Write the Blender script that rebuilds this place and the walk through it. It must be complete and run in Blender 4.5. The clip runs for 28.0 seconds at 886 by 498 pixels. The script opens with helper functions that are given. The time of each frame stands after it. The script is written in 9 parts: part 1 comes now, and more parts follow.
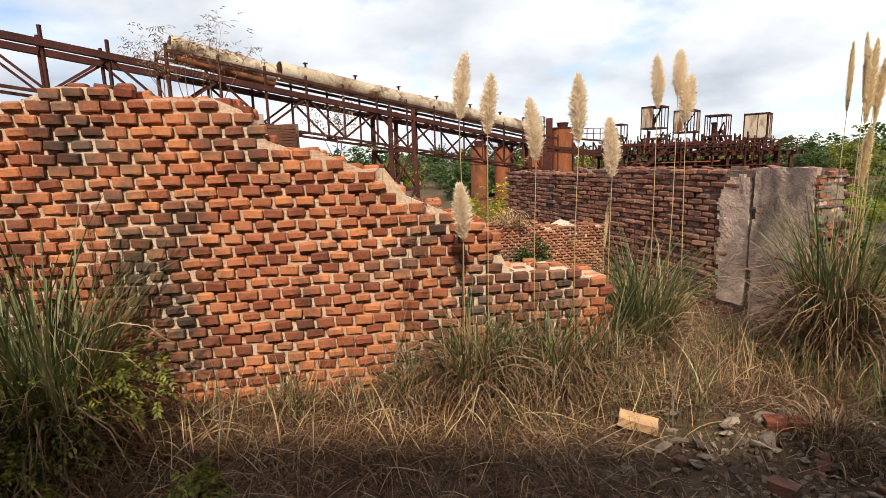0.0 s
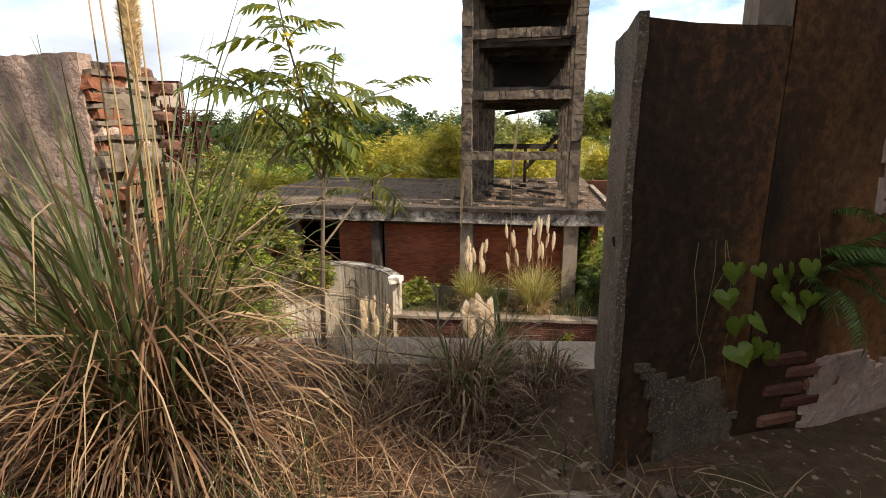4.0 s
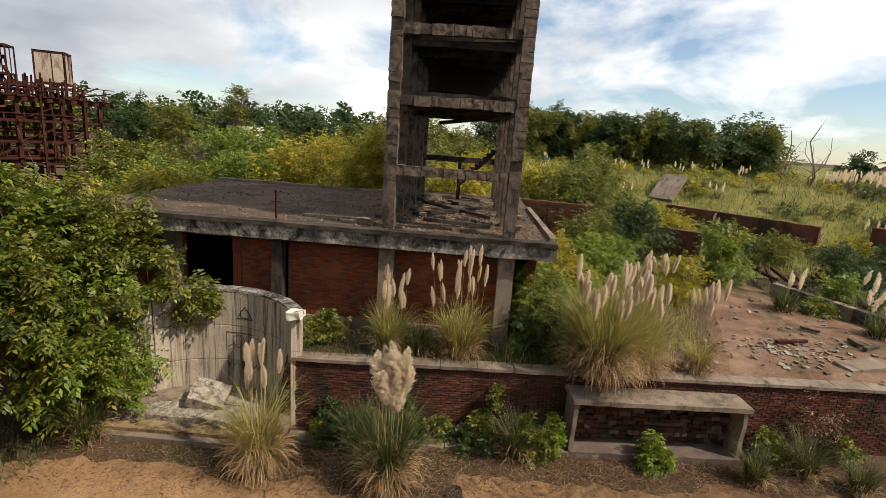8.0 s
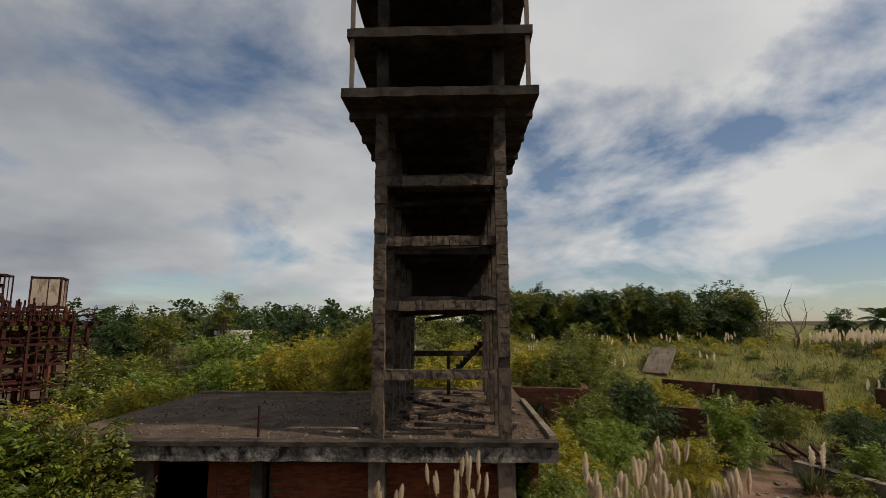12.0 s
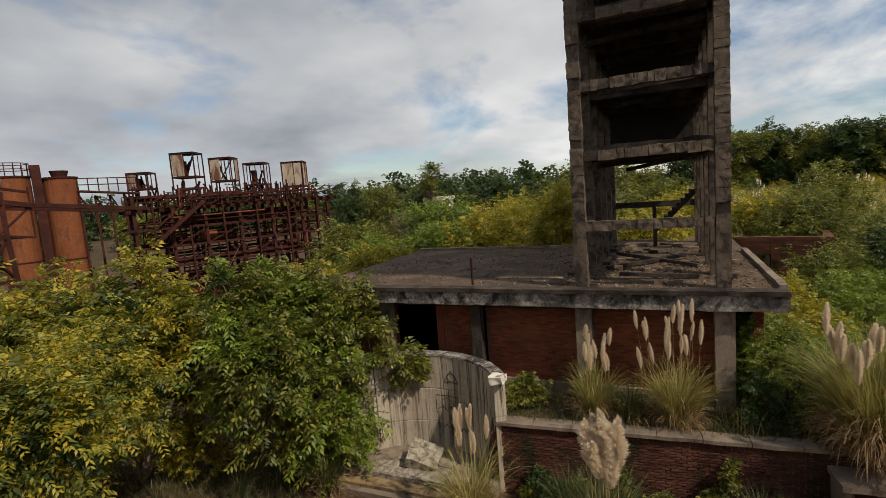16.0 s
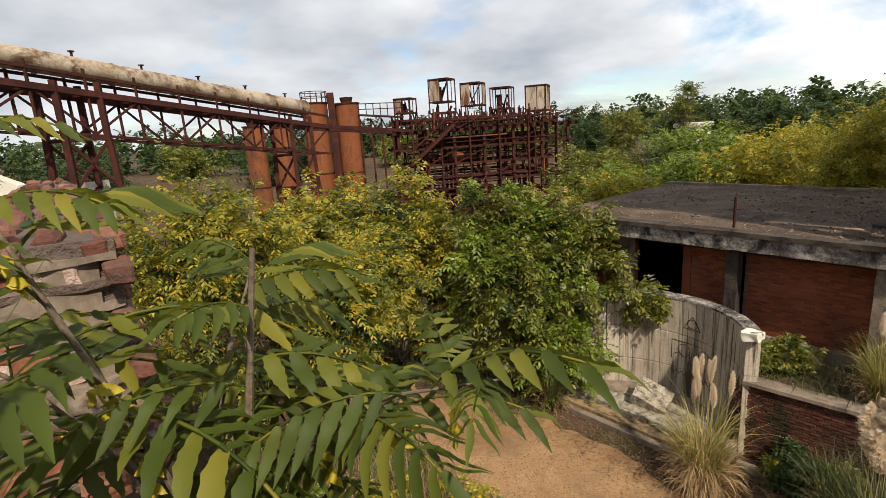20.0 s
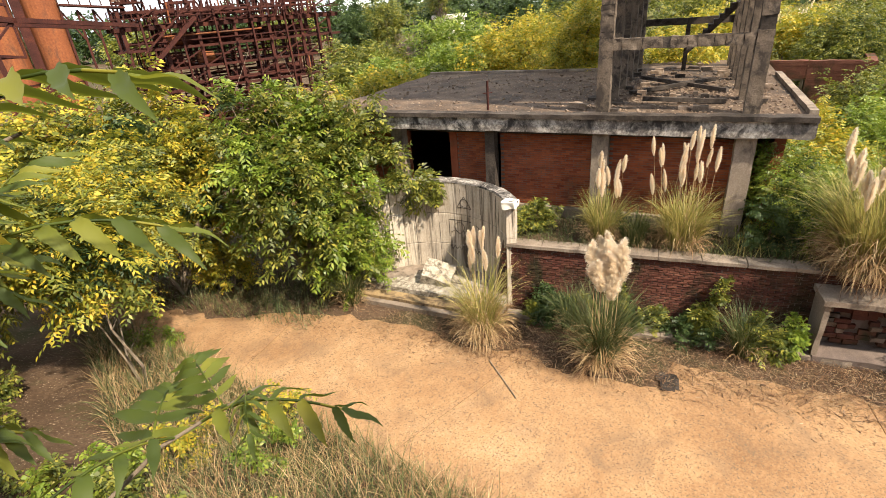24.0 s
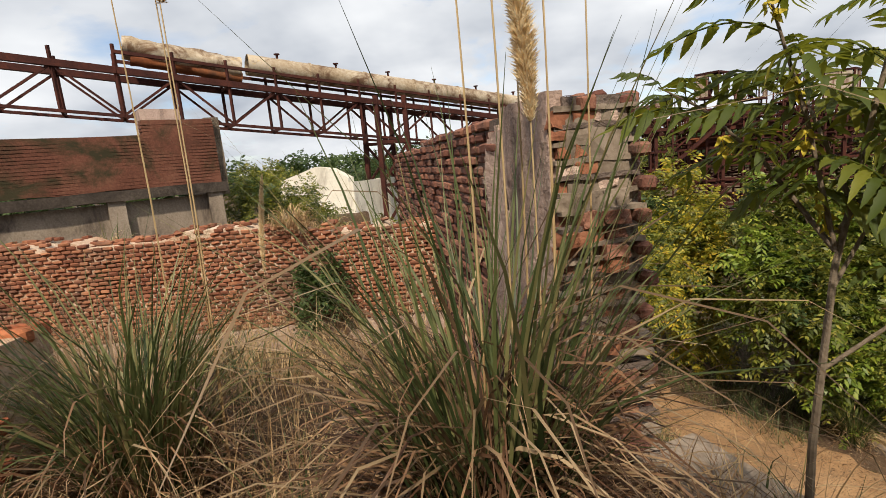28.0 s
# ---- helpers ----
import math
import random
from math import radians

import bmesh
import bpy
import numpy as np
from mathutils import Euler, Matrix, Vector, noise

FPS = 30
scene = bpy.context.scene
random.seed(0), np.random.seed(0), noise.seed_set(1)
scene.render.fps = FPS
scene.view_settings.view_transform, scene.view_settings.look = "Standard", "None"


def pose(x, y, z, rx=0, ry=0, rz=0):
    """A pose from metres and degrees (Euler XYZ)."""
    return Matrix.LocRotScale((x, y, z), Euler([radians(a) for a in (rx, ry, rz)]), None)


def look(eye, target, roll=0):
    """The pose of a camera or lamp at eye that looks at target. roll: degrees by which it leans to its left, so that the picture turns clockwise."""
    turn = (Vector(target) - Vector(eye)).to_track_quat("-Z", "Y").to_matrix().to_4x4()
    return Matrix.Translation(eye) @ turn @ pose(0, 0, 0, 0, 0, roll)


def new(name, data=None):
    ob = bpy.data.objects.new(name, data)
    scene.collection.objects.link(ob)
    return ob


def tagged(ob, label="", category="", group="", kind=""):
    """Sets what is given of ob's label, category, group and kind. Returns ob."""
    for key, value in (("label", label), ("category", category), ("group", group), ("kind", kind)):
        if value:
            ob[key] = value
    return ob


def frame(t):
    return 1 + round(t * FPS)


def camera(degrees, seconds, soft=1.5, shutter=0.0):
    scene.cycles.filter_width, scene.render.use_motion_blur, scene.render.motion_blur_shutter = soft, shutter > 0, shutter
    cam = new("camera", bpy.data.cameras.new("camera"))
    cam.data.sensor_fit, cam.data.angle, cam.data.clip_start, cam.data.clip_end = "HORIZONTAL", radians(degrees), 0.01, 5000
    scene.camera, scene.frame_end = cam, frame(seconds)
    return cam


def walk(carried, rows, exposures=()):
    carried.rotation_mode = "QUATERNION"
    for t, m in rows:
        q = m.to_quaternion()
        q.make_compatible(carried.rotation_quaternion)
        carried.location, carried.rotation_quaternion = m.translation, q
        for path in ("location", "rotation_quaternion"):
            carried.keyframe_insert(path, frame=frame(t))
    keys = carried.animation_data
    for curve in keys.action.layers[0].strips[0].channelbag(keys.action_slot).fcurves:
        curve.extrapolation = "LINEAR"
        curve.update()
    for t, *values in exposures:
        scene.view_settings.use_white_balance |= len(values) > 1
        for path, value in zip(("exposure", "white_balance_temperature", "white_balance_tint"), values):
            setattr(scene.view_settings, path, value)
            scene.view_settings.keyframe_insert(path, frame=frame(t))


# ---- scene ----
cam = camera(83.2, 28.0, soft=0.6)
PATH = [
    (0.0, pose(-0.052, 0.000, 1.588, 80.12, 1.46, 3.78)),
    (0.5, pose(-0.094, 0.279, 1.468, 79.79, 1.64, 1.58)),
    (1.0, pose(0.021, 0.699, 1.401, 79.38, 2.06, -5.18)),
    (1.5, pose(0.243, 1.150, 1.351, 78.80, 2.63, -13.18)),
    (2.0, pose(0.559, 1.445, 1.281, 78.18, 2.40, -22.61)),
    (2.5, pose(0.972, 1.802, 1.246, 77.57, 2.14, -31.57)),
    (3.0, pose(1.377, 1.958, 1.209, 77.04, 1.94, -39.94)),
    (3.5, pose(1.828, 2.153, 1.155, 76.74, 1.64, -48.07)),
    (4.0, pose(2.210, 2.348, 1.104, 76.54, 0.31, -54.37)),
    (4.5, pose(2.727, 2.645, 1.044, 77.69, -0.99, -60.07)),
    (6.5, pose(4.024, 2.988, 0.944, 79.64, -1.81, -59.15)),
    (7.0, pose(4.196, 3.092, 0.998, 79.40, -2.40, -59.14)),
    (7.5, pose(4.414, 3.301, 1.105, 78.29, -3.26, -59.98)),
    (8.0, pose(4.583, 3.482, 1.274, 77.23, -4.10, -61.32)),
    (8.5, pose(4.628, 3.536, 1.373, 76.60, -4.33, -62.74)),
    (9.0, pose(4.669, 3.557, 1.401, 77.37, -3.42, -63.87)),
    (9.5, pose(4.698, 3.526, 1.467, 80.41, -2.15, -64.39)),
    (10.0, pose(4.689, 3.486, 1.524, 83.79, -0.67, -64.37)),
    (10.5, pose(4.652, 3.473, 1.590, 87.80, 0.02, -63.92)),
    (11.0, pose(4.644, 3.445, 1.643, 90.98, 0.14, -63.54)),
    (11.5, pose(4.600, 3.437, 1.698, 94.61, 0.08, -63.11)),
    (12.0, pose(4.566, 3.430, 1.699, 98.33, 0.18, -62.78)),
    (12.5, pose(4.557, 3.411, 1.698, 101.58, 0.79, -61.88)),
    (14.5, pose(4.544, 3.399, 1.757, 99.93, 4.24, -57.05)),
    (15.0, pose(4.564, 3.436, 1.680, 93.37, 4.57, -53.89)),
    (15.5, pose(4.561, 3.466, 1.581, 87.62, 4.22, -48.69)),
    (16.0, pose(4.528, 3.503, 1.545, 83.29, 4.32, -40.86)),
    (16.5, pose(4.394, 3.505, 1.544, 82.44, 3.35, -30.98)),
    (17.0, pose(4.333, 3.542, 1.554, 83.63, 4.05, -19.81)),
    (17.5, pose(4.169, 3.560, 1.655, 83.55, 6.02, -7.49)),
    (18.0, pose(3.970, 3.575, 1.726, 83.70, 5.28, 4.48)),
    (18.5, pose(3.920, 3.592, 1.715, 83.78, 5.45, 12.36)),
    (19.0, pose(3.922, 3.588, 1.726, 82.77, 4.71, 8.17)),
    (19.5, pose(3.967, 3.584, 1.735, 79.58, 3.09, -2.81)),
    (20.0, pose(4.126, 3.572, 1.642, 76.71, 3.69, -14.65)),
    (20.5, pose(4.264, 3.583, 1.568, 74.23, 3.40, -27.76)),
    (21.0, pose(4.327, 3.576, 1.544, 71.54, 3.00, -34.23)),
    (21.5, pose(4.325, 3.563, 1.510, 69.55, 2.15, -36.46)),
    (22.0, pose(4.327, 3.594, 1.457, 65.98, 2.72, -38.22)),
    (22.5, pose(4.329, 3.591, 1.441, 64.14, 3.76, -37.61)),
    (24.5, pose(4.348, 3.574, 1.391, 64.53, 3.39, -40.81)),
    (25.0, pose(4.360, 3.569, 1.391, 64.72, 1.45, -41.40)),
    (25.5, pose(4.338, 3.533, 1.411, 69.15, 0.96, -41.01)),
    (26.0, pose(4.278, 3.537, 1.362, 72.10, 1.34, -38.64)),
    (26.5, pose(4.156, 3.428, 1.351, 75.04, 2.01, -32.88)),
    (27.0, pose(3.855, 3.222, 1.327, 78.16, 2.40, -21.36)),
    (27.5, pose(3.541, 3.121, 1.240, 79.75, 3.12, -6.49)),
    (28.0, pose(3.180, 2.802, 1.200, 79.85, 5.00, 11.98)),
]
EXPOSURES = [(0, 0.46), (1.2, 0.16), (3, 0.40), (4.5, 0.86), (6.5, 1.01), (7.2, 0.66), (8, -0.04), (9.5, -0.04), (11, -0.39), (12.5, -1.14), (14.5, -1.39), (15.2, -1.14), (16, -0.56), (17, -0.09), (18, -0.02), (19, 0.06), (20, 0.06), (22, 0.71), (25, 1.14), (26.5, 0.86), (28, 0.16)]
walk(cam, PATH, EXPOSURES)

# ---- world, sun ----
SUN_DIR = Vector((0.10, -1.0, 0.0)).normalized()
SUN_ELEV = radians(48)
world = bpy.data.worlds.new("world")
scene.world = world
world.use_nodes = True
wn, wl = world.node_tree.nodes, world.node_tree.links
wn.clear()
w_out = wn.new("ShaderNodeOutputWorld")
w_bg = wn.new("ShaderNodeBackground")
w_sky = wn.new("ShaderNodeTexSky")
w_sky.sky_type = 'NISHITA'
w_sky.sun_disc = False
w_sky.sun_elevation = SUN_ELEV
w_sky.sun_rotation = math.atan2(SUN_DIR.x, SUN_DIR.y)
w_sky.air_density, w_sky.dust_density, w_sky.ozone_density = 1.0, 0.25, 2.5
# broken clouds on a flat layer overhead
w_tc = wn.new("ShaderNodeTexCoord")
w_sep = wn.new("ShaderNodeSeparateXYZ")
wl.new(w_tc.outputs["Generated"], w_sep.inputs[0])


def wmath(op, a, b):
    n = wn.new("ShaderNodeMath")
    n.operation = op
    for s, v in zip(n.inputs, (a, b)):
        if isinstance(v, (int, float)):
            s.default_value = v
        else:
            wl.new(v, s)
    return n.outputs[0]


w_h = wmath('MAXIMUM', wmath('ADD', w_sep.outputs[2], 0.30), 0.12)
w_com = wn.new("ShaderNodeCombineXYZ")
wl.new(wmath('DIVIDE', w_sep.outputs[0], w_h), w_com.inputs[0])
wl.new(wmath('DIVIDE', w_sep.outputs[1], w_h), w_com.inputs[1])
w_noise = wn.new("ShaderNodeTexNoise")
w_noise.inputs["Scale"].default_value = 1.5
w_noise.inputs["Detail"].default_value = 9
w_noise.inputs["Roughness"].default_value = 0.56
w_noise.inputs["Distortion"].default_value = 0.25
wl.new(w_com.outputs[0], w_noise.inputs["Vector"])
w_ramp = wn.new("ShaderNodeValToRGB")
w_ramp.color_ramp.elements[0].color = (0.06, 0.06, 0.06, 1)
w_ramp.color_ramp.elements[0].position = 0.37
w_ramp.color_ramp.elements[1].position = 0.53
# fewer clouds towards the east and south
w_clear = wmath('MULTIPLY', wmath('MAXIMUM', wmath('SUBTRACT', wmath('MULTIPLY', w_sep.outputs[0], 0.85), wmath('MULTIPLY', w_sep.outputs[1], 0.5)), 0.0), 0.19)
# the clear band lies low; higher up the cover closes again
w_low = wmath('MULTIPLY', w_clear, wmath('MAXIMUM', wmath('SUBTRACT', 1.15, wmath('MULTIPLY', w_sep.outputs[2], 1.9)), 0.0))
wl.new(wmath('SUBTRACT', wmath('ADD', w_noise.outputs["Fac"], 0.05), w_low), w_ramp.inputs[0])
# cloud brightness varies with a second, larger noise: white edges, grey bellies
w_noise2 = wn.new("ShaderNodeTexNoise")
w_noise2.inputs["Scale"].default_value = 1.1
w_noise2.inputs["Detail"].default_value = 5
w_map = wn.new("ShaderNodeMapping")
w_map.inputs["Location"].default_value = (4.3, 7.1, 0)
wl.new(w_com.outputs[0], w_map.inputs[0])
wl.new(w_map.outputs[0], w_noise2.inputs["Vector"])
w_ramp2 = wn.new("ShaderNodeValToRGB")
w_ramp2.color_ramp.elements[0].position = 0.36
w_ramp2.color_ramp.elements[0].color = (3.2, 3.5, 4.0, 1)
w_ramp2.color_ramp.elements[1].position = 0.86
w_ramp2.color_ramp.elements[1].color = (9.5, 9.45, 9.3, 1)
wl.new(wmath('ADD', w_noise2.outputs["Fac"], wmath('MULTIPLY', w_clear, 2.2)), w_ramp2.inputs[0])
w_mix = wn.new("ShaderNodeMixRGB")
wl.new(w_ramp.outputs[0], w_mix.inputs[0])
wl.new(w_sky.outputs[0], w_mix.inputs[1])
wl.new(w_ramp2.outputs[0], w_mix.inputs[2])
wl.new(w_mix.outputs[0], w_bg.inputs[0])
w_bg.inputs[1].default_value = 0.13
wl.new(w_bg.outputs[0], w_out.inputs[0])

sun_data = bpy.data.lights.new("sun", 'SUN')
sun_data.energy = 5.0
sun_data.angle = radians(2.0)
sun_data.color = (1.0, 0.875, 0.70)
sun = new("sun", sun_data)
sun_pos = SUN_DIR * math.cos(SUN_ELEV) + Vector((0, 0, math.sin(SUN_ELEV)))
sun.matrix_world = look(sun_pos * 60, (0, 0, 0))

# ---- materials ----
def ramp_node(nt, fac, stops):
    r = nt.nodes.new("ShaderNodeValToRGB")
    els = r.color_ramp.elements
    while len(els) < len(stops):
        els.new(0.5)
    for e, (p, c) in zip(els, stops):
        e.position, e.color = p, (*c, 1)
    nt.links.new(fac, r.inputs[0])
    return r.outputs[0]


def tex_noise(nt, vec, scale, detail=6, rough=0.6, distort=0.0):
    n = nt.nodes.new("ShaderNodeTexNoise")
    n.inputs["Scale"].default_value, n.inputs["Detail"].default_value = scale, detail
    n.inputs["Roughness"].default_value, n.inputs["Distortion"].default_value = rough, distort
    nt.links.new(vec, n.inputs["Vector"])
    return n.outputs["Fac"]


def mixc(nt, fac, a, b, mode='MIX'):
    m = nt.nodes.new("ShaderNodeMixRGB")
    m.blend_type = mode
    for s, v in zip(m.inputs, (fac, a, b)):
        if isinstance(v, (int, float)):
            s.default_value = v
        elif isinstance(v, tuple):
            s.default_value = (*v, 1)
        else:
            nt.links.new(v, s)
    return m.outputs[0]


def scaled(nt, vec, s):
    m = nt.nodes.new("ShaderNodeMapping")
    m.inputs["Scale"].default_value = s
    nt.links.new(vec, m.inputs[0])
    return m.outputs[0]


def surface(name, stops, big=0.6, fine=25.0, rough=0.85, metal=0.0, bump=0.3, bump_dist=0.01, stain=None, stain_at=(0.5, 0.68), stain_scale=1.2,
            stretch=(1, 1, 1), vary='', vary_amount=0.25, specks=None):
    """Two scales of variation over a ramp of real base colours, an optional stain with a shape of its own, and fine relief."""
    m = bpy.data.materials.new(name)
    m.use_nodes = True
    nt = m.node_tree
    b = nt.nodes["Principled BSDF"]
    geo = nt.nodes.new("ShaderNodeNewGeometry")
    pos = scaled(nt, geo.outputs["Position"], stretch)
    n1 = tex_noise(nt, pos, big, 7, 0.62, 0.3)
    n2 = tex_noise(nt, geo.outputs["Position"], fine, 4, 0.65)
    f = mixc(nt, 0.42, n1, n2)
    c = ramp_node(nt, f, stops)
    if stain:
        n3 = tex_noise(nt, pos, stain_scale, 8, 0.7, 0.6)
        k = ramp_node(nt, n3, [(stain_at[0], (0, 0, 0)), (stain_at[1], (1, 1, 1))])
        c = mixc(nt, k, c, stain)
    if specks:
        n4 = tex_noise(nt, geo.outputs["Position"], specks[0], 2, 0.5)
        k = ramp_node(nt, n4, [(specks[1], (0, 0, 0)), (specks[1] + 0.05, (1, 1, 1))])
        c = mixc(nt, k, c, specks[2])
    if vary:
        if vary == 'object':
            rnd = nt.nodes.new("ShaderNodeObjectInfo").outputs["Random"]
        else:
            rnd = geo.outputs["Random Per Island"]
        v = nt.nodes.new("ShaderNodeMapRange")
        v.inputs[3].default_value, v.inputs[4].default_value = 1 - vary_amount, 1 + vary_amount
        nt.links.new(rnd, v.inputs[0])
        h = nt.nodes.new("ShaderNodeHueSaturation")
        nt.links.new(v.outputs[0], h.inputs["Value"])
        v2 = nt.nodes.new("ShaderNodeMapRange")
        v2.inputs[3].default_value, v2.inputs[4].default_value = 0.5 - vary_amount * 0.02, 0.5 + vary_amount * 0.02
        nt.links.new(rnd, v2.inputs[0])
        nt.links.new(v2.outputs[0], h.inputs["Hue"])
        nt.links.new(c, h.inputs["Color"])
        c = h.outputs[0]
    nt.links.new(c, b.inputs["Base Color"])
    b.inputs["Roughness"].default_value, b.inputs["Metallic"].default_value = rough, metal
    b.inputs["Specular IOR Level"].default_value = 0.12
    if bump:
        bm = nt.nodes.new("ShaderNodeBump")
        bm.inputs["Strength"].default_value, bm.inputs["Distance"].default_value = bump, bump_dist
        nt.links.new(n2, bm.inputs["Height"])
        nt.links.new(bm.outputs[0], b.inputs["Normal"])
    return m


def leaf_mat(name, stops, through_colour, rough=0.5, thin=0.26):
    """Leaves: colour varied leaf by leaf, with light that shines through."""
    m = bpy.data.materials.new(name)
    m.use_nodes = True
    nt = m.node_tree
    b = nt.nodes["Principled BSDF"]
    geo = nt.nodes.new("ShaderNodeNewGeometry")
    n1 = tex_noise(nt, geo.outputs["Position"], 0.9, 4, 0.6)
    f = mixc(nt, 0.55, n1, geo.outputs["Random Per Island"])
    c = ramp_node(nt, f, stops)
    nt.links.new(c, b.inputs["Base Color"])
    b.inputs["Roughness"].default_value = rough
    b.inputs["Specular IOR Level"].default_value = 0.3
    tr = nt.nodes.new("ShaderNodeBsdfTranslucent")
    nt.links.new(mixc(nt, 0.5, c, through_colour), tr.inputs[0])
    mx = nt.nodes.new("ShaderNodeMixShader")
    mx.inputs[0].default_value = thin
    out = nt.nodes["Material Output"]
    nt.links.new(b.outputs[0], mx.inputs[1])
    nt.links.new(tr.outputs[0], mx.inputs[2])
    nt.links.new(mx.outputs[0], out.inputs[0])
    return m


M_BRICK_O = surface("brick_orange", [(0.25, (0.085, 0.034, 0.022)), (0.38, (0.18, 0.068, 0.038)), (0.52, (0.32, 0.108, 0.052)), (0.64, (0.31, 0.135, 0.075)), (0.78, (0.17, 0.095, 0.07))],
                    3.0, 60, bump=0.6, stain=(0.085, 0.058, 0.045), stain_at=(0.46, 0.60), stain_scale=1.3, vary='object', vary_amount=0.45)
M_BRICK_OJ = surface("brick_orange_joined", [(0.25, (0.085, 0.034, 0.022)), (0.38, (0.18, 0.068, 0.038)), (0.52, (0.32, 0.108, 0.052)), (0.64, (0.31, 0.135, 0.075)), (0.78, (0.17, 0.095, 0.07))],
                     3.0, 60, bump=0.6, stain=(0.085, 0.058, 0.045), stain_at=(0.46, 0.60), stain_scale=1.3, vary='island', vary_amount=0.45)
M_BRICK_D = surface("brick_dark", [(0.25, (0.085, 0.042, 0.035)), (0.5, (0.19, 0.085, 0.06)), (0.75, (0.27, 0.15, 0.11))],
                    2.5, 60, bump=0.7, stain=(0.06, 0.05, 0.045), stain_at=(0.5, 0.68), stain_scale=2.0, vary='object', vary_amount=0.35)
M_BRICK_DJ = surface("brick_dark_joined", [(0.25, (0.085, 0.042, 0.035)), (0.5, (0.19, 0.085, 0.06)), (0.75, (0.27, 0.15, 0.11))],
                     2.5, 60, bump=0.7, stain=(0.06, 0.05, 0.045), stain_at=(0.5, 0.68), stain_scale=2.0, vary='island', vary_amount=0.35)
M_BRICK_R = surface("brick_red", [(0.3, (0.12, 0.036, 0.02)), (0.5, (0.25, 0.072, 0.034)), (0.75, (0.32, 0.115, 0.055))],
                    1.2, 40, bump=0.5, stain=(0.11, 0.06, 0.04), stain_at=(0.52, 0.72), stain_scale=0.9, vary='island', vary_amount=0.25)
M_MORTAR = surface("mortar", [(0.28, (0.24, 0.105, 0.055)), (0.42, (0.42, 0.27, 0.18)), (0.58, (0.56, 0.45, 0.35)), (0.78, (0.30, 0.20, 0.145))], 1.3, 45, bump=0.8, bump_dist=0.02)
M_MORTAR_D = surface("mortar_dark", [(0.3, (0.07, 0.055, 0.048)), (0.6, (0.17, 0.13, 0.11)), (0.8, (0.28, 0.23, 0.2))], 2.0, 45, bump=0.8, bump_dist=0.02)
M_PLASTER = surface("plaster_pinkish", [(0.3, (0.20, 0.15, 0.125)), (0.5, (0.43, 0.31, 0.255)), (0.75, (0.60, 0.49, 0.41))], 3.4, 40, bump=0.8, bump_dist=0.02,
                    stain=(0.15, 0.11, 0.09), stain_at=(0.5, 0.66), stain_scale=2.6, stretch=(1, 1, 0.5))
M_PLASTER_D = surface("plaster_damp", [(0.3, (0.02, 0.014, 0.011)), (0.44, (0.055, 0.033, 0.021)), (0.55, (0.15, 0.07, 0.03)), (0.68, (0.24, 0.13, 0.065)), (0.8, (0.32, 0.23, 0.16))], 1.3, 26, bump=0.7, bump_dist=0.015,
                      stain=(0.022, 0.017, 0.014), stain_at=(0.44, 0.64), stain_scale=1.2, stretch=(1, 1, 0.3))
M_STUCCO = surface("rough_stucco", [(0.3, (0.055, 0.04, 0.03)), (0.5, (0.15, 0.115, 0.085)), (0.72, (0.30, 0.235, 0.175))], 2.2, 70, bump=1.0, bump_dist=0.03,
                   stain=(0.07, 0.06, 0.05), stain_at=(0.5, 0.7), stain_scale=2.0, specks=(95, 0.60, (0.34, 0.28, 0.22)))
M_CONC = surface("weathered_concrete", [(0.3, (0.11, 0.085, 0.066)), (0.5, (0.22, 0.175, 0.135)), (0.75, (0.36, 0.30, 0.24))], 1.0, 28, bump=0.6,
                 stain=(0.07, 0.055, 0.045), stain_at=(0.5, 0.68), stain_scale=1.8, stretch=(1, 1, 0.4))
M_CONC_D = surface("blackened_concrete", [(0.3, (0.028, 0.022, 0.018)), (0.5, (0.065, 0.052, 0.043)), (0.75, (0.14, 0.115, 0.095))], 1.2, 24, bump=0.7,
                   stain=(0.016, 0.013, 0.011), stain_at=(0.45, 0.65), stain_scale=1.5)
M_FASCIA = surface("stained_fascia", [(0.3, (0.07, 0.062, 0.055)), (0.46, (0.16, 0.14, 0.125)), (0.56, (0.40, 0.37, 0.33)), (0.75, (0.62, 0.59, 0.54))], 1.3, 14, bump=0.5,
                   stain=(0.035, 0.032, 0.03), stain_at=(0.47, 0.6), stain_scale=1.9, stretch=(1, 1, 0.8))
M_ARCWALL = surface("streaked_concrete", [(0.3, (0.27, 0.22, 0.17)), (0.46, (0.42, 0.355, 0.28)), (0.58, (0.54, 0.47, 0.38)), (0.75, (0.64, 0.58, 0.49))], 2.0, 22, bump=0.7,
                    stain=(0.085, 0.068, 0.052), stain_at=(0.50, 0.63), stain_scale=3.2, stretch=(2.2, 2.2, 0.10))
M_CRACK = surface("cracked_pale_stone", [(0.36, (0.05, 0.04, 0.03)), (0.45, (0.17, 0.145, 0.11)), (0.54, (0.36, 0.32, 0.26)), (0.75, (0.52, 0.48, 0.41))], 6.0, 26, bump=1.0, bump_dist=0.02)
M_ROOF = surface("roof_felt", [(0.3, (0.038, 0.026, 0.018)), (0.46, (0.085, 0.058, 0.04)), (0.6, (0.15, 0.105, 0.072)), (0.78, (0.25, 0.185, 0.13))], 0.7, 18, bump=0.6,
                 stain=(0.05, 0.04, 0.033), stain_at=(0.5, 0.66), stain_scale=0.8, specks=(9, 0.66, (0.24, 0.19, 0.14)))
